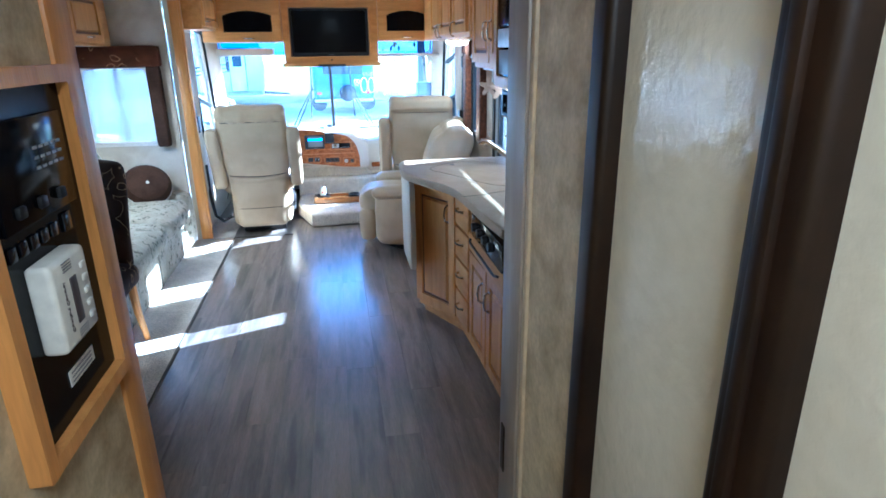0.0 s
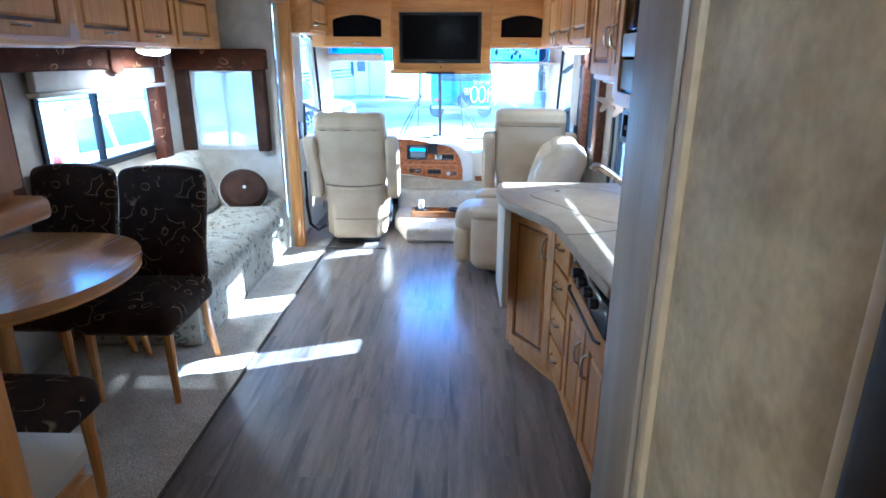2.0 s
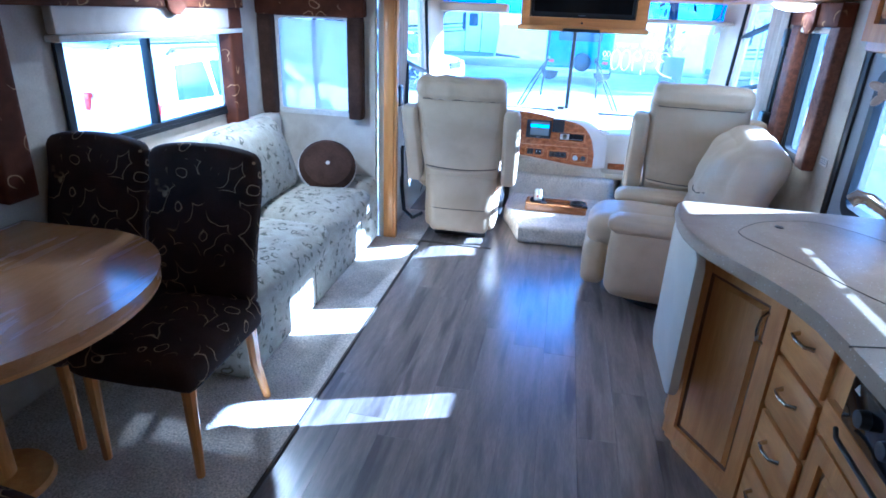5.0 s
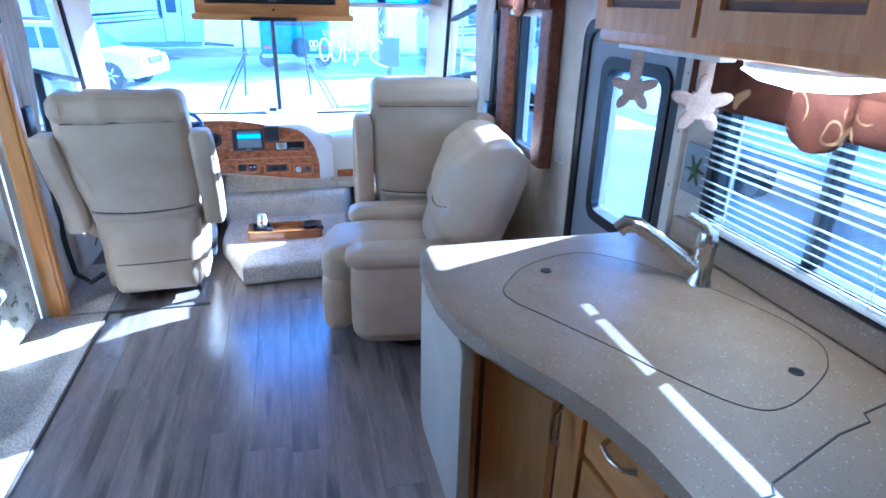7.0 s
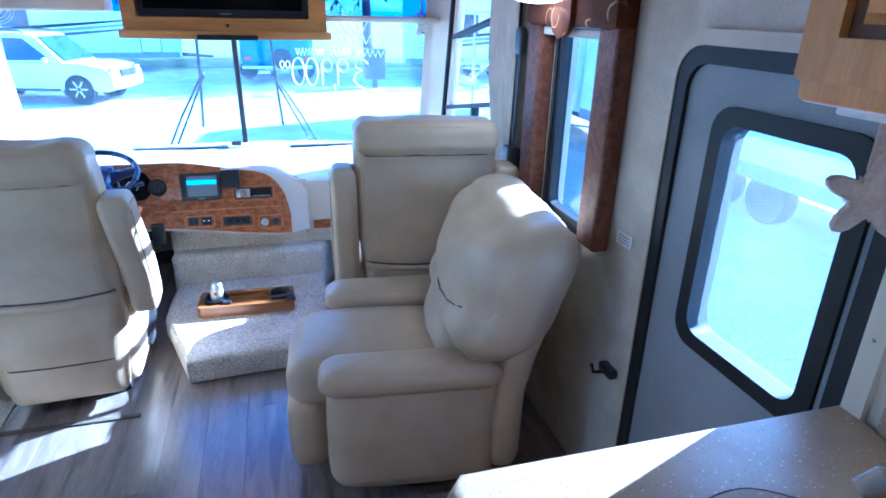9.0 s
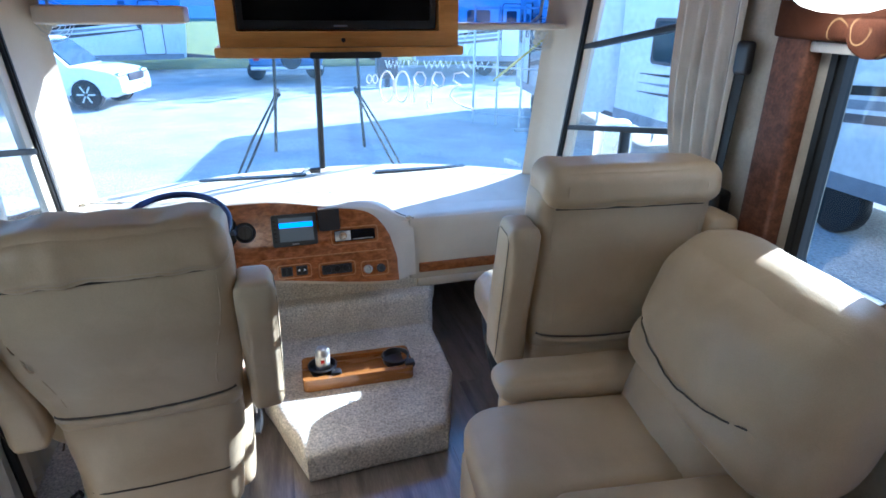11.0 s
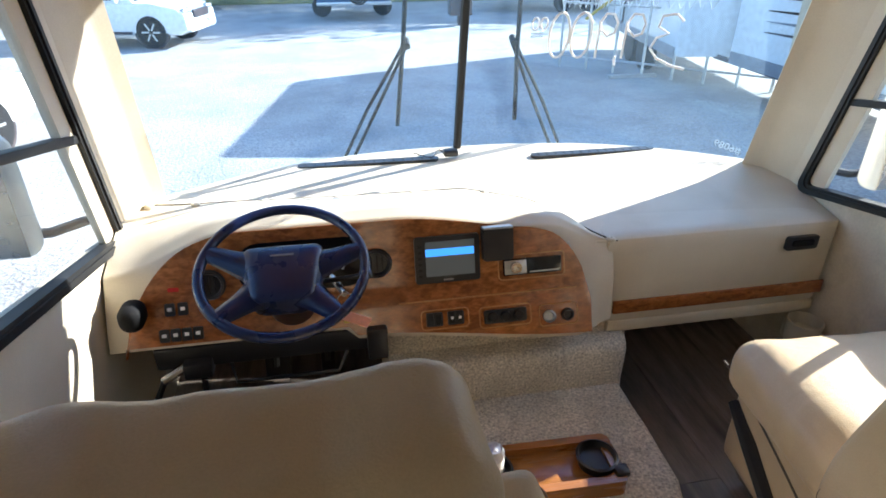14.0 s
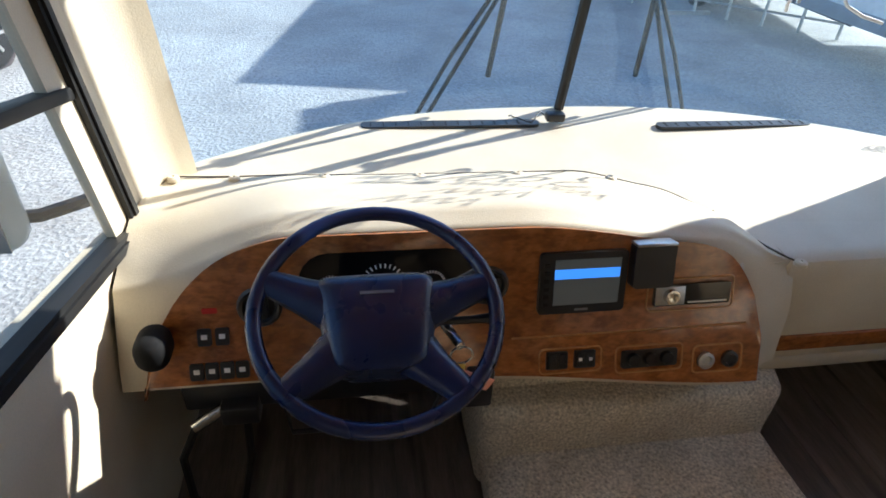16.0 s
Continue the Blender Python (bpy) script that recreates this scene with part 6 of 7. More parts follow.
# refrigerator
fr = thing("refrigerator", (0.9, -5.25, 0.0), label="tall refrigerator with oak panelled doors and black controls", category="refrigerator")
part("case", box(B(), 0.715, WX, -5.53, -4.965, 0.0, 2.07), M["glaze"], fr, world=True)
for yy in (-4.985, -5.52):
    part("stile", box(B(), 0.685, 0.72, yy - 0.02, yy + 0.02, 0.0, 2.07, 0.004), M["oak_z"], fr, world=True)
front(fr, "door", (0.712, -5.495), (0.712, -5.01), 0.15, 1.335, (-1, 0), "raised", inset=0.06)
front(fr, "door", (0.712, -5.495), (0.712, -5.01), 1.485, 2.06, (-1, 0), "raised", inset=0.06)
cp = part("control_strip", box(B(), 0.69, 0.72, -5.495, -5.01, 1.345, 1.475, 0.006), M["gloss"], fr, "black control strip", world=True)
part("latch", lathe(B(), [(0.001, 0), (0.045, 0), (0.04, 0.012), (0.001, 0.014)], 20, Matrix.Translation((0.69, -5.10, 1.40)) @ Matrix.Rotation(radians(-90), 4, "Y") @ Matrix.Diagonal((0.6, 1, 1, 1))), M["black"], cp, world=True)
part("rating_plate", box(B(), 0.688, 0.69, -5.46, -5.20, 1.37, 1.45, 0.002), M["grey"], cp, world=True)
part("plinth", box(B(), 0.70, 0.73, -5.5, -5.0, 0.02, 0.14), M["oak_y"], fr, world=True)

# starfish on the hook rail
hr = thing("hook_rail", (0.95, -3.67, 1.44), label="white hook rail under the kitchen cabinet", category="hook rail")
part("rail", box(B(), 0.93, 0.97, -3.86, -3.46, 1.448, 1.462, 0.003), M["white"], hr, world=True)


def starfish(x, y, z, rz, size, label):
    s = thing("starfish_ornament", (x, y, z), rz, label, "ornament", "hanging starfish")
    pts = []
    for i in range(50):
        a = 2 * math.pi * i / 50
        r = size * (0.62 + 0.38 * math.cos(5 * a)) ** 0.85 + 0.006
        pts.append((r * math.sin(a), -0.0 + r * math.cos(a)))
    bm = prism(B(), [(p[0], p[1]) for p in pts], -0.010, 0.010, "y", 0.006, 2)
    part("star", bm, M["starfish"], s)
    part("hanger", box(B(), -0.016, 0.016, -0.004, 0.004, size * 0.6, 1.452 - z, 0.003), M["starfish"], s, "flat hanging strap")


starfish(0.95, -3.53, 1.352, -32, 0.055, "pale ceramic starfish hanging from the hook rail")
starfish(0.95, -3.80, 1.355, -28, 0.060, "warm-toned ceramic starfish hanging from the hook rail")
# small tile picture and wall plate
tp = thing("wall_tile", (WX - 0.01, -3.55, 1.08), label="small painted leaf tile on the wall", category="tile")
part("tile", box(B(), WX - 0.012, WX, -3.60, -3.49, 1.06, 1.20, 0.002), M["grey"], tp, world=True)
bm = B()
for a in range(0, 360, 60):
    cyl(bm, (WX - 0.013, -3.545, 1.13), (WX - 0.014, -3.545 + 0.04 * math.cos(radians(a)), 1.13 + 0.045 * math.sin(radians(a))), 0.008, 0.002, 6)
part("leaf_motif", bm, M["leaf"], tp, "painted green leaves", world=True)
lb = thing("notice_label", (WX - 0.004, -2.66, 0.93), label="small white printed notice on the wall", category="label")
part("card", box(B(), WX - 0.003, WX, -2.70, -2.62, 0.925, 0.965), M["white"], lb, world=True)
for i in range(3):
    part("print_line", box(B(), WX - 0.004, WX - 0.0028, -2.69, -2.63, 0.935 + 0.009 * i, 0.938 + 0.009 * i), M["grey"], lb, world=True)
dc = thing("door_catch", (WX - 0.03, -2.70, 0.50), label="small black door latch on the wall", category="latch")
part("body", box(B(), WX - 0.03, WX, -2.73, -2.66, 0.50, 0.53, 0.005), M["black"], dc, world=True)
part("hook", tube(B(), [(WX - 0.03, -2.70, 0.515), (WX - 0.07, -2.70, 0.52), (WX - 0.08, -2.70, 0.55)], 0.006, 6), M["black"], dc, world=True)

# ---- entry door ----
ed = thing("door_1", (WX + 0.03, -3.11, -0.2), label="closed grey entry door with a tall frosted window", category="door", kind="structure")
part("door_frame", ring(B(), rrect(-3.425, -2.795, -0.2, 1.505, 0.08), rrect(-3.385, -2.835, -0.16, 1.465, 0.06), WX - 0.012, WX + 0.05, "x"), M["rubber"], ed, "black door surround", world=True)
part("trim_bead", ring(B(), rrect(-3.465, -2.79, -0.2, 1.54, 0.09), rrect(-3.425, -2.795, -0.2, 1.505, 0.08), WX - 0.016, WX, "x"), M["cream"], ed, world=True)
part("leaf", ring(B(), rrect(-3.385, -2.835, -0.16, 1.465, 0.06), rrect(-3.335, -2.975, 0.82, 1.355, 0.05), WX + 0.0, WX + 0.045, "x"), M["doorgrey"], ed, "grey door leaf", world=True)
part("window_frame", ring(B(), rrect(-3.365, -2.945, 0.79, 1.385, 0.06), rrect(-3.325, -2.985, 0.83, 1.345, 0.045), WX - 0.010, WX + 0.05, "x"), M["rubber"], ed, "black door window frame", world=True)
g = part("pane", flat(B(), rrect(-3.33, -2.98, 0.825, 1.35, 0.045), WX + 0.030), M["glass"], ed, world=True); g.visible_shadow = False
part("shade_film", box(B(), WX + 0.016, WX + 0.018, -3.312, -2.995, 0.845, 1.345), M["film"], ed, "milky sunlit door shade", world=True)
for i in range(9):
    part("screw", lathe(B(), [(0.001, 0), (0.004, 0), (0.001, 0.003)], 8, Matrix.Translation((WX - 0.016, -3.445, 0.1 + 0.16 * i)) @ Matrix.Rotation(radians(-90), 4, "Y")), M["chrome"], ed, world=True)
step = B(); box(step, 0.72, WX + 0.05, -3.40, -2.82, -0.25, -0.09)
solid("floor_step", step, M["rubber"], "dark entry step well", "step", kind="structure")

# ---- hallway ----
bm = slab(B(), "x", 0.32, 0.38, -6.475, -6.25, 0.0, CEIL)
slab(bm, "x", 0.32, 0.38, -8.3, -7.39, 0.0, CEIL)
solid("wall_hall_right", bm, M["hallwall"], "mottled wallpaper beside the hallway", "wall", kind="structure")
bm = B(); box(bm, 0.39, WX, -6.25, -6.20, 0.0, CEIL)
solid("wall_hall_cross", bm, M["hallwall"], "mottled wallpaper partition behind the refrigerator", "wall", kind="structure")
bm = B(); box(bm, 0.314, 0.335, -6.270, -6.252, 0.0, CEIL, 0.004); box(bm, 0.314, 0.33, -6.476, -6.462, 0.0, CEIL, 0.004)
solid("trim", bm, M["bead"], "slim cream beads along the hallway wallpaper", "trim", kind="structure")
jb = thing("door_2", (0.36, -6.2, 0.0), label="pocket door edge with metal strike plate", category="door", kind="structure")
part("edge", box(B(), 0.310, 0.385, -6.25, -6.15, 0.0, CEIL, 0.006), M["edge"], jb, "satin grey-brown door edge", world=True)
part("strike_plate", box(B(), 0.3075, 0.311, -6.19, -6.17, 0.80, 0.90, 0.001), M["bronze"], jb, world=True)
part("inner_jamb", box(B(), 0.385, 0.72, -6.195, -6.155, 0.0, CEIL, 0.004), M["oak_z"], jb, world=True)
part("filler_panel", box(B(), 0.70, 0.74, -6.155, -5.545, 0.0, CEIL, 0.003), M["oak_z"], jb, world=True)
shw = thing("shower", (0.42, -6.9, 0.0), label="shower enclosure of pebbled glass in bronze frames", category="shower")
for y0, y1 in ((-6.520, -6.477), (-6.808, -6.750), (-7.39, -7.32)):
    part("post", box(B(), 0.305, 0.365, y0, y1, 0.0, CEIL - 0.01, 0.010, 3), M["bronze"], shw, "dark bronze post", world=True)
part("post_lip", box(B(), 0.298, 0.312, -6.786, -6.770, 0.0, CEIL - 0.01, 0.004), M["bronze"], shw, world=True)
for y0, y1 in ((-6.750, -6.520), (-7.32, -6.808)):
    part("pane", box(B(), 0.328, 0.338, y0, y1, 0.08, CEIL - 0.01), M["shower"], shw, "pebbled obscure glass", world=True)
part("sill", box(B(), 0.309, 0.361, -7.32, -6.54, 0.0, 0.08, 0.006), M["bronze"], shw, world=True)
bm = slab(B(), "x", -0.40, -0.34, -8.3, -6.16, 0.0, CEIL)
box(bm, -1.18, -0.40, -6.16, -6.12, 0.0, CEIL)
solid("wall_hall_left", bm, M["hallwall"], "mottled wallpaper with the control panel", "wall", kind="structure")
bm = B(); box(bm, -0.395, -0.333, -6.172, -6.092, 0.0, CEIL, 0.006)
solid("trim", bm, M["oak_z"], "oak door post at the end of the hallway", "trim", kind="structure")
PS = Matrix.Translation((-0.34, -6.165, 1.575)) @ Matrix.Diagonal((1, 0.886, 0.868, 1)) @ Matrix.Translation((0.40, 6.025, -1.58))
TS = Matrix.Translation((-0.34, -6.285, 1.34)) @ Matrix.Diagonal((0.8, 0.61, 0.72, 1)) @ Matrix.Translation((0.40, 6.098, -1.30))
pn = thing("control_panel", (-0.35, -6.27, 1.07), label="black systems panel in an oak frame on the wall", category="control panel")
part("frame", ring(B(), rrect(-6.362, -6.038, 1.03, 1.565, 0.004, 2), rrect(-6.335, -6.06, 1.055, 1.54, 0.003, 2), -0.40, -0.375, "x"), M["oak_z"], pn, world=True, m=PS)
bd = part("board", box(B(), -0.40, -0.390, -6.335, -6.06, 1.055, 1.54), M["screen"], pn, world=True, m=PS)
rc = part("monitor_unit", box(B(), -0.39, -0.384, -6.30, -6.085, 1.36, 1.50, 0.002), M["screen"], pn, "black tank monitor", world=True, m=PS)
for r in range(3):
    for k in range(5):
        part("indicator", box(B(), -0.3842, -0.383, -6.19 + 0.018 * k, -6.178 + 0.018 * k, 1.455 - 0.014 * r, 1.459 - 0.014 * r), M["grey"], rc, world=True, m=PS)
for k in range(3):
    part("switch", box(B(), -0.385, -0.378, -6.27 + 0.06 * k, -6.25 + 0.06 * k, 1.375, 1.392, 0.003), M["rubber"], rc, world=True, m=PS)
part("switch_row", box(B(), -0.39, -0.386, -6.14, -6.115, 1.32, 1.35, 0.002), M["gloss"], pn, world=True, m=PS)
for i in range(5):
    part("switch", box(B(), -0.39, -0.386, -6.30 + 0.03 * i, -6.282 + 0.03 * i, 1.325, 1.345, 0.002), M["gloss"], pn, world=True, m=PS)
th = thing("thermostat", (-0.33, -6.33, 1.22), label="white wall thermostat with dark display and buttons", category="thermostat")
part("case", box(B(), -0.39, -0.352, -6.262, -6.098, 1.140, 1.300, 0.010, 3), M["white"], th, world=True, m=TS)
part("display", box(B(), -0.353, -0.3505, -6.195, -6.165, 1.175, 1.26, 0.001), M["decal"], th, "dark display", world=True, m=TS)
for i in range(5):
    part("button", box(B(), -0.353, -0.348, -6.140, -6.118, 1.165 + 0.024 * i, 1.177 + 0.024 * i, 0.003), M["white"], th, world=True, m=TS)
for i in range(4):
    part("grille_slot", box(B(), -0.353, -0.3512, -6.215, -6.175, 1.275 + 0.005 * i, 1.277 + 0.005 * i), M["grey"], th, world=True, m=TS)
    part("grille_slot", box(B(), -0.353, -0.3512, -6.200, -6.155, 1.148 + 0.005 * i, 1.150 + 0.005 * i), M["grey"], th, world=True, m=TS)
words("lettering", "Comfort Control", 0.013, TS @ Matrix.Translation((-0.3515, -6.222, 1.215)) @ Matrix(((0, 0, 1, 0), (0, -1, 0, 0), (1, 0, 0, 0), (0, 0, 0, 1))) @ Matrix.Rotation(radians(180), 4, "X"), M["decal"], th)
st = thing("sticker", (-0.35, -6.27, 1.13), label="white printed instruction sticker below the thermostat", category="sticker")
part("card", box(B(), -0.3895, -0.3885, -6.225, -6.135, 1.100, 1.125, m=None), M["white"], st, world=True, m=PS)
for i in range(3):
    part("print_line", box(B(), -0.3886, -0.388, -6.218, -6.145, 1.104 + 0.007 * i, 1.107 + 0.007 * i), M["grey"], st, world=True, m=PS)
# hall-side wall cabinet and low cabinet
c = thing("pantry_cabinet", (-0.8, -5.9, 1.34), label="honey oak wall cabinet with a moulded bottom ledge", category="cabinet")
part("body", box(B(), -1.17, -0.47, -6.115, -5.84, 1.372, 2.07, 0.004), M["oak_z"], c, world=True)
front(c, "door", (-0.47, -6.02), (-0.47, -5.845), 1.39, 2.04, (1, 0), "raised", inset=0.042)
part("ledge", prism(B(), [(-1.17, -6.10), (-0.445, -6.10), (-0.44, -5.815), (-0.455, -5.80), (-1.17, -5.80)], 1.338, 1.372, "z", 0.010, 3), M["oak_y"], c, world=True)
c = thing("base_cabinet", (-0.9, -5.9, 0.0), label="low oak cabinet with a cream laminate top", category="cabinet")
part("body", box(B(), -1.17, -0.50, -6.115, -5.78, 0.0, 0.885, 0.006), M["oak_z"], c, world=True)
part("top", prism(B(), [(-1.175, -6.10), (-0.475, -6.10), (-0.475, -5.80), (-0.51, -5.755), (-1.175, -5.755)], 0.888, 0.917, "z", 0.006, 2), M["cream"], c, "cream laminate top", world=True)
front(c, "door", (-0.50, -6.02), (-0.50, -5.79), 0.08, 0.86, (1, 0), "raised")

# ---- planks, piece by piece ----
PW, PL = 0.152, 1.22
bm = B(); box(bm, -PW / 2 + 0.0004, PW / 2 - 0.0004, -PL / 2 + 0.0004, PL / 2 - 0.0004, -0.004, 0.0, 0.0004, 1)
plank_me = to_mesh("plank", bm, M["plank"])
rnd = random.Random(4)
for i in range(16):
    x = -1.14 + PW * i
    y = -8.25 + PL * rnd.random() * 0.9
    while y < 0.1:
        o = new("plank", plank_me)
        o.parent = floor
        o.location = (x, y + PL / 2 - floor.location.y - 0.6, 0.0 - floor.location.z)
        y += PL

# ---- on and outside the windshield ----
wp = lambda x, z, o=0.0: Vector((x, ws(x, z) + o, z))
for s, lab in ((1, "black double-arm windshield wiper, passenger side"), (-1, "black double-arm windshield wiper, driver side")):
    w = thing("windshield_wiper", tuple(wp(s * 0.46, 0.66, 0.06)), label=lab, category="wiper", group="windshield wipers")
    for d in (-0.02, 0.02):
        part("arm", tube(B(), [wp(s * (0.47 + d), 0.66, 0.07), wp(s * (0.35 + d), 0.90, 0.065), wp(s * (0.21 + d * 0.3), 1.16, 0.06)], 0.007, 6), M["rubber"], w, world=True)
    part("blade", tube(B(), [wp(s * 0.25, 0.83, 0.035), wp(s * 0.225, 1.15, 0.04), wp(s * 0.21, 1.45, 0.035)], 0.009, 6), M["rubber"], w, world=True)
    part("joint", cyl(B(), wp(s * 0.21, 1.15, 0.03), wp(s * 0.21, 1.17, 0.07), 0.014, n=10), M["rubber"], w, world=True)
mirrored = Matrix(((-1, 0, 0, 0), (0, 0, 1, 0), (0, 1, 0, 0), (0, 0, 0, 1)))
sg = thing("price_writing", (0.42, -0.04, 1.1), label="white price written on the windshield, mirrored from inside", category="writing")
ROUND = [(0.5 + 0.5 * math.sin(2.2 * math.pi * i / 22), 0.5 + 0.5 * math.cos(2.2 * math.pi * i / 22)) for i in range(23)]
GLYPH = {"0": ROUND,
         "9": [(0.85, 0.80), (0.65, 0.98), (0.30, 0.97), (0.08, 0.78), (0.15, 0.56), (0.45, 0.50), (0.75, 0.62), (0.86, 0.82), (0.84, 0.50), (0.82, 0.20), (0.80, 0.0)],
         "3": [(0.0, 0.85), (0.30, 1.0), (0.75, 0.95), (0.80, 0.72), (0.40, 0.58), (0.78, 0.48), (0.92, 0.24), (0.60, 0.02), (0.10, -0.12), (-0.45, -0.20)],
         ",": [(0.5, 0.05), (0.6, -0.02), (0.4, -0.16)]}


def scrawl(name, ch, x, z, w, h, r):
    """One hand-written figure on the glass, running towards -x."""
    part(name, tube(B(), [wp(x - w * u, z + h * v, -0.004) for u, v in GLYPH[ch]], r, 6), M["ink"], sg, world=True)


for ch, x, w in (("3", 0.79, 0.095), ("9", 0.675, 0.08), (",", 0.605, 0.03), ("9", 0.58, 0.08), ("0", 0.487, 0.075), ("0", 0.405, 0.075)):
    scrawl("figure", ch, x, 1.10, w, 0.168, 0.0052)
for x in (0.318, 0.285):
    scrawl("cents_figure", "0", x, 1.205, 0.026, 0.045, 0.0032)
for z in (1.19, 1.177):
    part("underline", box(B(), 0.26, 0.31, ws(0.285, z) + 0.003, ws(0.285, z) + 0.005, z, z + 0.005), M["ink"], sg, world=True)
for i, (x0, x1) in enumerate(((0.36, 0.46), (0.48, 0.53), (0.56, 0.70), (0.72, 0.88))):
    part("illegible_word", tube(B(), [wp(x0 + (x1 - x0) * k / 10, 1.305 + 0.02 * (-1) ** k, 0.004) for k in range(11)], 0.003, 5), M["ink"], sg, world=True)
for x0, x1, z in ((0.60, 0.72, 1.56), (0.60, 0.78, 1.46), (0.62, 0.80, 1.385)):
    part("illegible_word", tube(B(), [wp(x0 + (x1 - x0) * k / 8, z + 0.025 * (-1) ** k, 0.004) for k in range(9)], 0.0035, 5), M["ink"], sg, world=True)
ns = thing("stock_number", (0.88, -0.2, 0.72), label="small white stock number written on the glass, mirrored", category="writing")
words("figures", "#6089", 0.042, Matrix.Translation((1.05, ws(1.05, 0.77) + 0.008, 0.765)) @ Matrix.Rotation(radians(-40), 4, "Z") @ Matrix.Rotation(radians(12), 4, "Y") @ mirrored, M["ink"], ns)
for s in (-1, 1):
    v = thing("sun_visor", (s * 0.72, -0.55, 1.5), label="cream padded sun visor folded against the windshield top", category="sun visor", group="sun visors")
    part("pad", cush(B(), (0.74 if s > 0 else -0.82, -0.58, 1.51 if s > 0 else 1.555), (0.80 if s > 0 else 0.54, 0.18, 0.03 if s > 0 else 0.07), 0.013, 8), M["cream"], v, world=True)
    part("arm", tube(B(), [(s * 1.01, -0.52, 1.515), (s * 1.06, -0.53, 1.56), (s * 1.07, -0.54, 1.66)], 0.007, 6), M["alu"], v, world=True)
    f = thing("dash_fan", (s * 1.0, -0.44, 1.40), label="small caged defroster fan by the windshield corner", category="fan", group="windshield fans")
    c0 = Vector((s * 1.06, -0.55, 1.47 if s > 0 else 1.53))
    ax = Vector((-s * 0.25, -1, -0.15)).normalized()
    q = ax.to_track_quat("Z", "Y").to_matrix().to_4x4()
    for r in (0.018, 0.034, 0.05, 0.066, 0.078):
        bm = tube(B(), [(r * math.cos(a), r * math.sin(a), 0.02 * (1 - (r / 0.08) ** 2)) for a in [2 * math.pi * i / 28 for i in range(28)]], 0.0016, 5, True)
        bm.transform(Matrix.Translation(c0) @ q); part("cage_ring", bm, M["alu"], f, world=True)
    for k in range(3):
        bm = cush(B(), (0.03, 0, 0), (0.05, 0.03, 0.004), 0.002, 3, m=Matrix.Translation(c0 - ax * 0.01) @ q @ Matrix.Rotation(k * 2.1, 4, "Z") @ Matrix.Rotation(0.4, 4, "X"))
        part("blade", bm, M["white"], f, world=True)
    part("motor", cyl(B(), c0 - ax * 0.05, c0 - ax * 0.012, 0.03, n=16), M["white"], f, world=True)
    part("stand", tube(B(), [c0 - ax * 0.04, c0 - ax * 0.06 + Vector((0, 0, 0.06)), Vector((s * 1.08, -0.5, 1.66))], 0.006, 6), M["white"], f, world=True)
    mr = thing("side_mirror", (s * 1.45, -0.62, 0.7), label="white side mirror outside the cab window", category="mirror", group="side mirrors")
    part("housing", cush(B(), (s * 1.46, -0.66, 0.88), (0.20, 0.10, 0.36), 0.045, 8), M["paint"], mr, world=True)
    part("mirror_glass", box(B(), s * 1.46 - 0.085, s * 1.46 + 0.085, -0.715, -0.711, 0.72, 1.04, 0.001), M["chrome"], mr, world=True)
    part("bracket", tube(B(), [(s * 1.25, -0.56, 0.76), (s * 1.36, -0.60, 0.74), (s * 1.44, -0.64, 0.76)], 0.016, 8), M["black"], mr, world=True)
pk = thing("wall_pocket", (1.15, -0.86, 0.2), label="cream moulded cup pocket on the side wall", category="cup holder")
part("shell", lathe(B(), [(0.035, 0.0), (0.05, 0.005), (0.062, 0.10), (0.057, 0.102), (0.046, 0.02), (0.001, 0.018)], 22, Matrix.Translation((1.115, -0.86, 0.19))), M["cream"], pk, world=True)
part("base", cush(B(), (1.15, -0.86, 0.20), (0.06, 0.22, 0.10), 0.02, 6), M["cream"], pk, world=True)

# ---- the lot outside ----
GZ = -1.0
bm = B(); box(bm, -600, 600, -600, 600, -1.3, GZ)
solid("ground", bm, M["gravel"], "pale gravel dealership lot", "ground", kind="structure")
bm = B(); box(bm, -120, 160, 24.5, 120, GZ - 0.1, GZ + 0.01)
solid("lawn", bm, mat("dry_grass", (0.20, 0.19, 0.05), (0.10, 0.12, 0.03), 0.95, scale=1.2, bump=0.05, bump_scale=30, fine=0.4), "dry yellow-green verge behind the trailers", "grass", kind="structure")


def wheel_part(parent, x, y, r, w, name="wheel"):
    t = part(name, lathe(B(), [(r * 0.6, -w / 2), (r * 0.93, -w / 2), (r, -w * 0.35), (r, w * 0.35), (r * 0.93, w / 2), (r * 0.6, w / 2)], 24, Matrix.Translation((x, y, r)) @ Matrix.Rotation(radians(90), 4, "X")), M["rubber"], parent)
    part("rim", lathe(B(), [(0.02, -w / 2 - 0.004), (r * 0.2, -w / 2 - 0.01), (r * 0.62, -w / 2 + 0.012), (r * 0.63, w / 2 - 0.012), (0.02, w / 2 - 0.02)], 24, Matrix.Translation((x, y, r)) @ Matrix.Rotation(radians(90), 4, "X")), M["decal"], t)
    for k in range(6):
        bm = box(B(), r * 0.12, r * 0.60, -0.018, 0.018, -0.01, 0.01, m=Matrix.Translation((x, y - w / 2 if y < 0 else y + w / 2, r)) @ Matrix.Rotation(radians(90), 4, "X") @ Matrix.Rotation(k * math.pi / 3, 4, "Z"))
        part("spoke", bm, M["alu"], t)
    return t


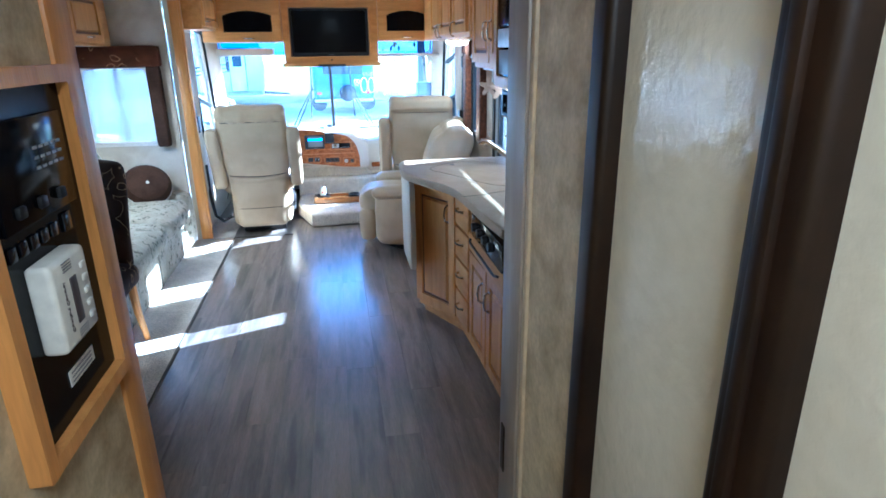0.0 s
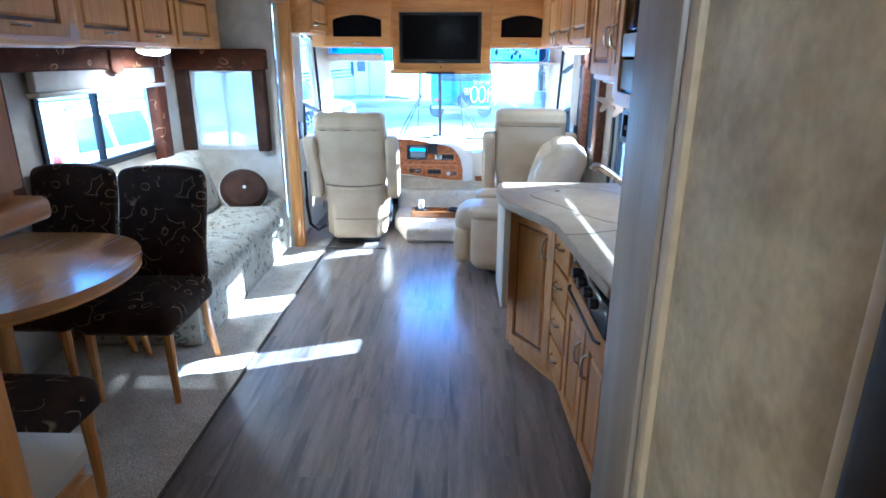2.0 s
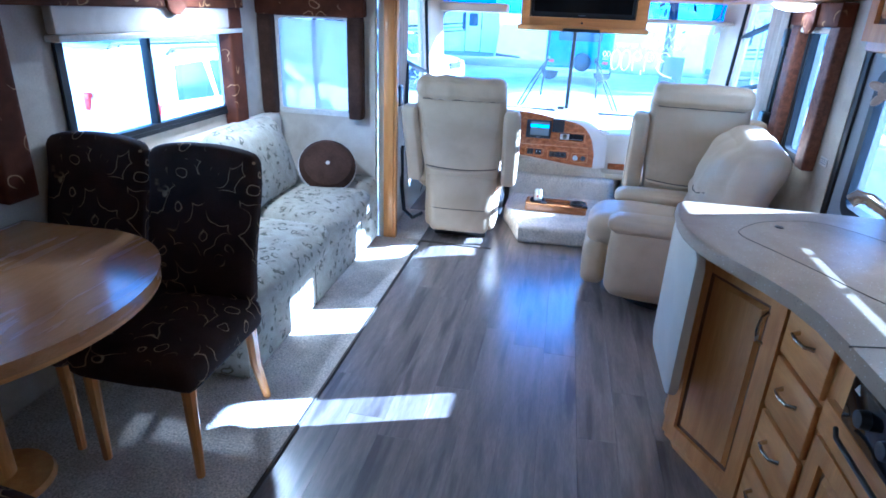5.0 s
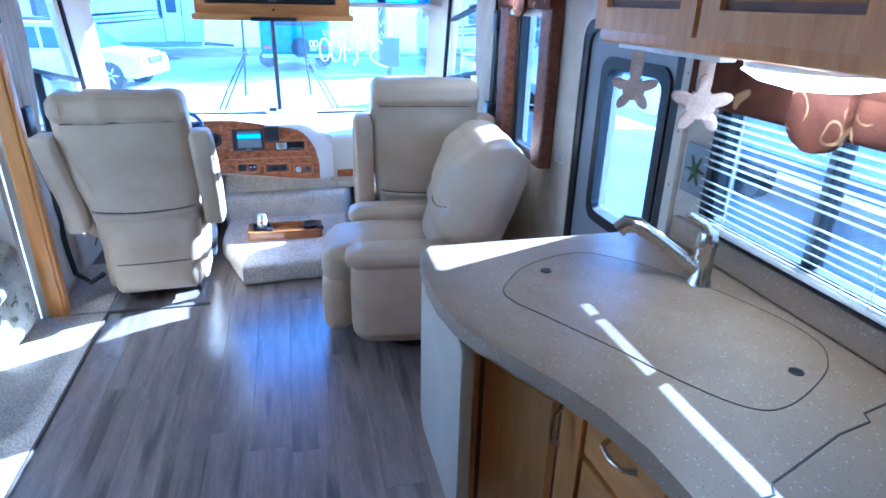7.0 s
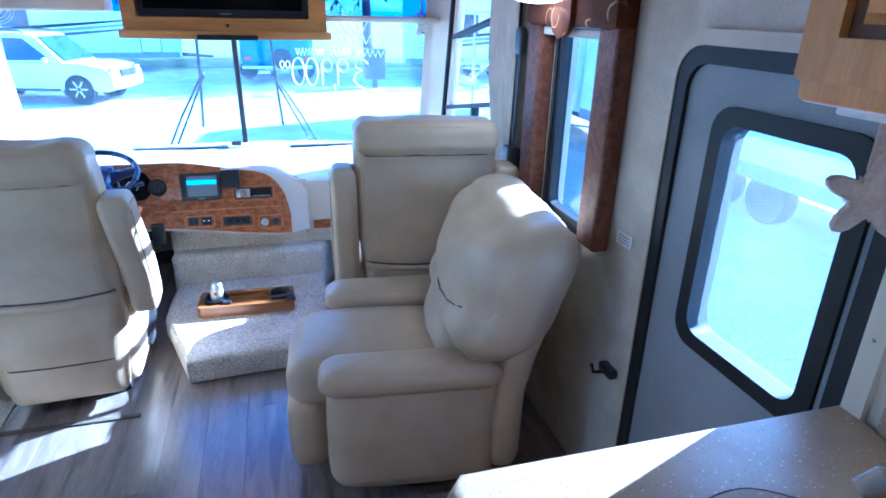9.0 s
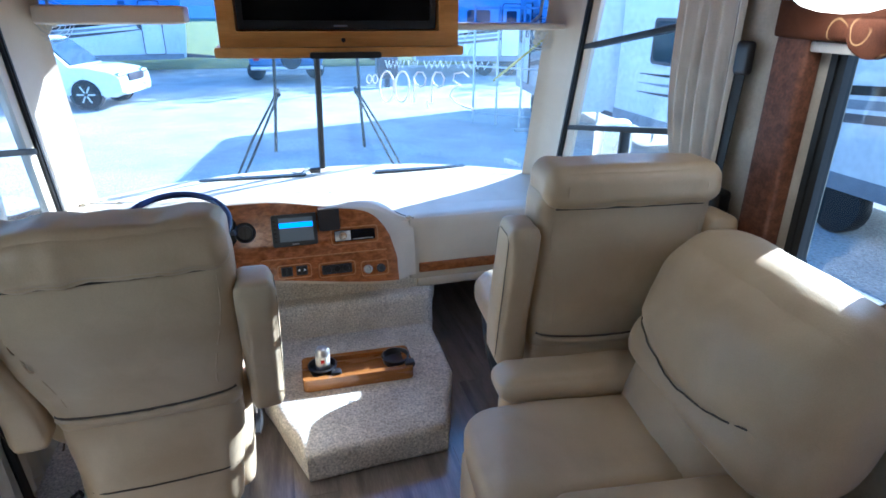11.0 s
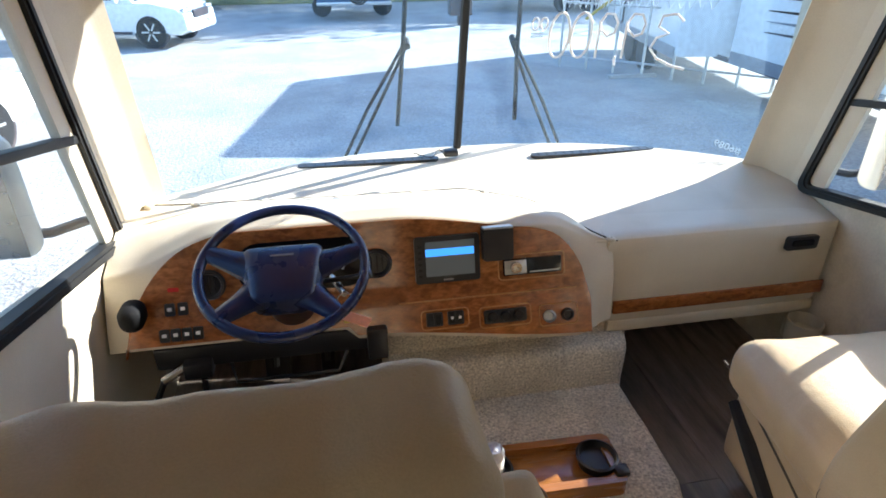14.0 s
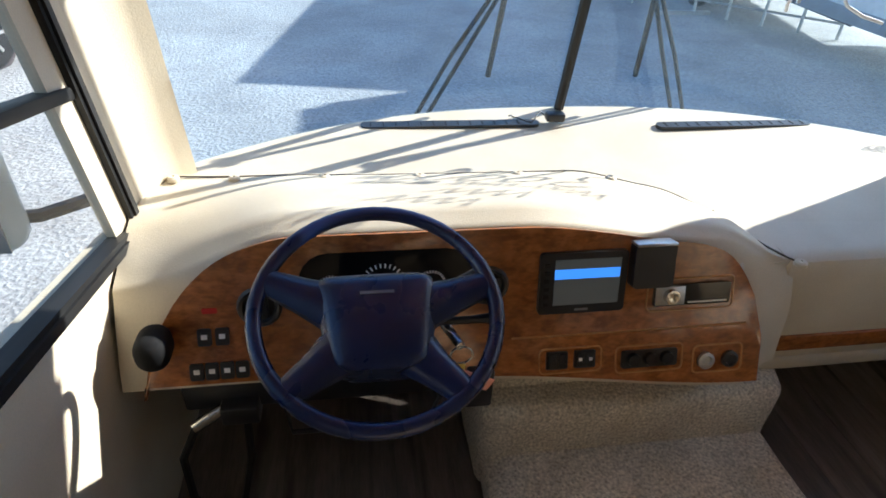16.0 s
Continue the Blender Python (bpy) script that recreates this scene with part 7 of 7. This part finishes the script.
def suv(at, rz, label, paint):
    """Faces +x."""
    c = thing("car", at, rz, label, "car", "parked cars")
    prof = [(-2.35, 0.42), (-2.38, 0.75), (-2.33, 1.02), (1.0, 1.05), (1.55, 1.04), (2.12, 0.95), (2.33, 0.80), (2.36, 0.45), (2.15, 0.32), (-2.2, 0.32)]
    part("body", prism(B(), prof, -0.92, 0.92, "y", 0.07, 3), M[paint], c)
    cab = [(-2.30, 1.02), (-2.12, 1.70), (-1.6, 1.77), (0.2, 1.76), (0.42, 1.70), (1.12, 1.04)]
    bm = prism(B(), cab, -0.88, 0.88, "y", 0.05, 3)
    part("cabin", bend(bm, lambda p: (p[0], p[1] * (1 - 0.16 * smooth(1.0, 1.8, p[2])), p[2])), M[paint], c)
    lean = lambda p: (p[0], p[1] * (1 - 0.16 * smooth(1.0, 1.8, p[2])), p[2])
    for sd in (-1, 1):
        for pts in ([(-2.02, 1.10), (-1.93, 1.60), (-1.38, 1.64), (-1.32, 1.10)], [(-1.22, 1.10), (-1.26, 1.64), (-0.50, 1.65), (-0.40, 1.10)], [(-0.30, 1.10), (-0.38, 1.65), (0.14, 1.64), (0.80, 1.12)]):
            part("side_window", bend(prism(B(), pts, sd * 0.88, sd * 0.895, "y"), lean), M["carglass"], c)
        part("door_seam", bend(box(B(), -0.36, -0.35, sd * 0.918, sd * 0.924, 0.45, 1.05), lambda p: p), M["decal"], c)
        part("door_seam", box(B(), -1.27, -1.26, sd * 0.918, sd * 0.924, 0.55, 1.05), M["decal"], c)
        for hx in (-0.55, -1.45):
            part("door_handle", cush(B(), (hx, sd * 0.935, 0.93), (0.20, 0.035, 0.035), 0.015, 5), M[paint], c)
        part("roof_rail", tube(B(), [(-1.95, sd * 0.66, 1.74), (-1.85, sd * 0.66, 1.82), (0.05, sd * 0.66, 1.82), (0.15, sd * 0.66, 1.75)], 0.022, 6), M["decal"], c)
        part("mirror", cush(B(), (0.72, sd * 0.99, 1.12), (0.12, 0.16, 0.14), 0.05, 5), M[paint], c)
        part("headlight", cush(B(), (2.22, sd * 0.70, 0.84), (0.20, 0.34, 0.15), 0.05, 6), M["alu"], c)
        part("tail_lamp", cush(B(), (-2.33, sd * 0.78, 0.95), (0.08, 0.16, 0.30), 0.03, 6), M["red"], c)
        part("sill", box(B(), -1.0, 0.95, sd * 0.90, sd * 0.96, 0.34, 0.40, 0.02), M["decal"], c)
        for x in (-1.40, 1.42):
            part("arch", lathe(B(), [(0.38, 0), (0.435, 0), (0.435, 0.012), (0.38, 0.012)], 28, Matrix.Translation((x, sd * 0.915, 0.40)) @ Matrix.Rotation(radians(90 * sd), 4, "X")), M["decal"], c)
            wheel_part(c, x, sd * 0.82, 0.39, 0.24)
    part("windshield", bend(prism(B(), [(0.44, 1.68), (0.47, 1.69), (1.12, 1.10), (1.09, 1.08)], -0.76, 0.76, "y"), lean), M["carglass"], c)
    part("grille", cush(B(), (2.35, 0, 0.78), (0.06, 0.90, 0.20), 0.02, 6), M["decal"], c)
    part("bumper", cush(B(), (2.33, 0, 0.48), (0.14, 1.6, 0.22), 0.06, 8), M[paint], c)
    for sd in (-0.6, 0.6):
        part("roof_rail", tube(B(), [(-1.8, sd, 1.77), (-1.7, sd, 1.83), (0.0, sd, 1.82), (0.1, sd, 1.76)], 0.018, 6), M["decal"], c)
    return c


suv((-5.97, 15.25, GZ), -13, "white sport utility vehicle parked on the gravel", "paint")


def trailer(at, rz, L, W, H, label, skin="paint", door_x=None, swoosh=1, group="parked trailers", bars=True):
    """Long side faces -y; base height 0.55."""
    t = thing("travel_trailer", at, rz, label, "trailer", group)
    prof = [(-L / 2, 0.55), (-L / 2, H - 0.1), (-L / 2 + 0.15, H), (L / 2 - 0.5, H), (L / 2 - 0.08, H - 0.6), (L / 2, H * 0.55), (L / 2 - 0.12, 0.60)]
    part("body", prism(B(), prof, 0, W, "y", 0.06, 2), M[skin], t)
    part("roof_edge", box(B(), -L / 2 + 0.1, L / 2 - 0.5, -0.02, W + 0.02, H - 0.06, H + 0.03, 0.02), M["alu"], t)
    part("skirt", box(B(), -L / 2 + 0.05, L / 2 - 0.2, -0.012, 0.0, 0.55, 0.75), M["grey"], t)
    dx = L * 0.18 if door_x is None else door_x
    d = part("door", prism(B(), rrect(dx - 0.35, dx + 0.35, 0.75, 2.65, 0.08), -0.03, 0.0, "y"), M[skin], t)
    part("pane", prism(B(), rrect(dx - 0.2, dx + 0.2, 1.85, 2.4, 0.06), -0.036, -0.029, "y"), M["carglass"], d)
    part("door_rim", ring(B(), rrect(dx - 0.37, dx + 0.37, 0.73, 2.67, 0.09), rrect(dx - 0.34, dx + 0.34, 0.76, 2.64, 0.08), -0.034, 0.0, "y"), M["decal"], d)
    for x in (-L * 0.34, -L * 0.12, L * 0.36):
        w = part("window", prism(B(), rrect(x - 0.42, x + 0.42, 1.7, 2.4, 0.08), -0.02, 0.0, "y"), M["carglass"], t)
        part("window_rim", ring(B(), rrect(x - 0.45, x + 0.45, 1.67, 2.43, 0.09), rrect(x - 0.40, x + 0.40, 1.72, 2.38, 0.07), -0.028, 0.0, "y"), M["decal"], w)
    if swoosh:
        for k in range(3):
            pts = [(-L * 0.42 + (L * 0.8) * i / 14, 1.15 + 0.16 * k + 0.55 * (i / 14) ** 1.8) for i in range(15)]
            bm = B(); up = [(a, b + 0.10 * math.sin(math.pi * i / 14) + 0.012) for i, (a, b) in enumerate(pts)]
            prism(bm, pts + up[::-1], -0.008 - 0.001 * k, 0.0, "y")
            part("decal_stripe", bm, M[("decal", "grey", "bronze")[k]], t)
        for k in range(2):
            part("lettering", box(B(), L * 0.22 + 0.3 * k, L * 0.22 + 0.24 + 0.3 * k, -0.006, 0.0, 2.75 - 0.25 * k, 2.9 - 0.25 * k), M["grey"], t)
    for x in (-0.5, 0.42):
        wheel_part(t, x, 0.14, 0.36, 0.22)
    part("hitch", tube(B(), [(L / 2 - 0.2, W * 0.3, 0.6), (L / 2 + 1.1, W / 2, 0.5), (L / 2 - 0.2, W * 0.7, 0.6)], 0.05, 6), M["decal"], t)
    part("awning", cyl(B(), (-L * 0.38, -0.08, H - 0.22), (L * 0.3, -0.08, H - 0.22), 0.07, n=12), M["white"], t)
    return t


trailer((-7.6, 22.2, GZ), 8, 9.0, 2.5, 3.3, "white travel trailer with grey decals behind the car", door_x=3.3)
trailer((6.3, 2.4, GZ), -90, 9.6, 2.6, 4.05, "tall white fifth-wheel trailer with dark swoosh decals", door_x=-2.2)
trailer((5.95, 9.95, GZ), -100, 5.0, 2.5, 4.1, "white trailer with brown swoosh decals behind the fence", door_x=-1.4)
trailer((-9.5, -1.5, GZ), 90, 9.0, 2.5, 3.2, "white trailer parked on the driver side", group="parked trailers")
trailer((8.5, 19.5, GZ), -10, 6.5, 2.5, 3.2, "white trailer far behind the fence", door_x=0.5)
suv((-6.0, 4.6, GZ), 75, "white vehicle parked on the driver side", "paint")
# small camper seen end-on; the blue of shade is put into its skin
cp = thing("camper", (0.4, 18.4, GZ), 0, "camper with spare wheel seen end-on, blue of shade in its colour", "camper")
part("shell", cush(B(), (0, 1.8, 1.55), (2.5, 3.6, 2.1), 0.30, 10), M["shaded_skin"], cp)
part("bumper", box(B(), -1.2, 1.2, -0.12, 0.02, 0.50, 0.62, 0.03), M["alu"], cp)
part("spare_wheel", lathe(B(), [(0.001, -0.1), (0.30, -0.1), (0.34, 0), (0.30, 0.1), (0.001, 0.1)], 24, Matrix.Translation((0.15, -0.12, 0.85)) @ Matrix.Rotation(radians(90), 4, "X")), M["rubber"], cp)
part("window", prism(B(), rrect(-0.8, 0.8, 1.6, 2.2, 0.1), -0.02, 0.02, "y"), M["carglass"], cp)
for k in (-1, 1):
    part("tail_lamp", box(B(), k * 1.0 - 0.1, k * 1.0 + 0.1, -0.03, 0.02, 0.80, 0.90, 0.02), M["red"], cp)
    wheel_part(cp, k * 1.05, 1.6, 0.33, 0.2)
pole_box = thing("utility_box", (3.6, 17.0, GZ), 0, "dark steel utility cabinet on the lot", "utility box")
part("box", box(B(), -0.35, 0.35, -0.25, 0.25, 0.3, 1.3, 0.03), M["decal"], pole_box)
part("leg", box(B(), -0.08, 0.08, -0.08, 0.08, 0.0, 0.3), M["decal"], pole_box)
# gate fence
fn = thing("gate_fence", (5.6, 9.2, GZ), label="galvanised pipe fence with a yellow brace", category="fence")
fp = [(4.35 + 0.42 * i, 10.1 - 0.42 * i) for i in range(8)]
for x, y in fp:
    part("post", cyl(B(), (x, y, GZ), (x, y, GZ + 2.6), 0.028, n=8), M["alu"], fn, world=True)
for z in (0.25, 1.3, 2.55):
    part("rail", tube(B(), [(fp[0][0], fp[0][1], GZ + z), (fp[-1][0], fp[-1][1], GZ + z)], 0.022, 6), M["alu"], fn, world=True)
part("brace", tube(B(), [(4.7, 9.74, GZ + 1.0), (6.0, 8.44, GZ + 2.5)], 0.03, 6), M["yellow"], fn, "yellow brace", world=True)
part("foot", box(B(), 4.9, 5.9, 8.75, 8.85, GZ, GZ + 0.06), M["alu"], fn, world=True)


def tree(at, h, r, seed, label):
    t = thing("tree", at, seed * 37, label, "tree", "trees behind the lot")
    rg = random.Random(seed)
    part("trunk", tube(B(), [(0, 0, 0), (0.1 * rg.random(), 0, h * 0.25), (0.2 * rg.random(), 0.1, h * 0.5), (0.2, 0.1, h * 0.8)], [0.28, 0.22, 0.15, 0.05], 8), M["bark"], t)
    tips = []
    for i in range(7):
        a, z = rg.random() * 6.28, h * (0.32 + 0.07 * i)
        e = Vector((math.cos(a) * r * 0.7, math.sin(a) * r * 0.7, z + h * 0.14))
        part("limb", tube(B(), [(0.12, 0.05, z), e * 0.5 + Vector((0, 0, z * 0.5)), e], [0.09, 0.06, 0.02], 5), M["bark"], t)
        tips.append(e)
    vs, fs = [], []
    for i in range(3000):
        c = rg.choice(tips) + Vector((rg.gauss(0, r * 0.30), rg.gauss(0, r * 0.30), rg.gauss(0, h * 0.085)))
        q = Euler((rg.random() * 6.28, rg.random() * 6.28, rg.random() * 6.28)).to_matrix()
        s = 0.10 + 0.14 * rg.random()
        k = len(vs)
        vs += [c + q @ Vector(p) * s for p in ((-1, 0, 0), (0, -0.55, 0.1), (1, 0, 0), (0, 0.55, 0.1))]
        fs.append((k, k + 1, k + 2, k + 3))
    me = bpy.data.meshes.new("crown")
    me.from_pydata(vs, [], fs)
    me.materials.append(M["leaf"])
    o = new("crown", me); o.parent = t
    tagged(o, kind="stuff")
    return t


for i, (x, y, h, r) in enumerate([(9.5, 25.0, 10, 3.4), (14.5, 25.5, 11, 3.8), (19.5, 27, 12, 4), (24.5, 28, 12, 4.2), (5.0, 27.5, 10, 3.4), (0.0, 30, 10, 3.5), (-5, 31, 11, 3.8), (-11, 32, 11, 3.8), (-17, 31, 10, 3.6), (12, 31, 12, 4), (29, 27, 12, 4.2), (-22, 12, 9, 3.4), (-21, -4, 10, 3.6)]):
    tree((x, y, GZ), h, r, i + 1, "leafy green tree beyond the parked trailers")
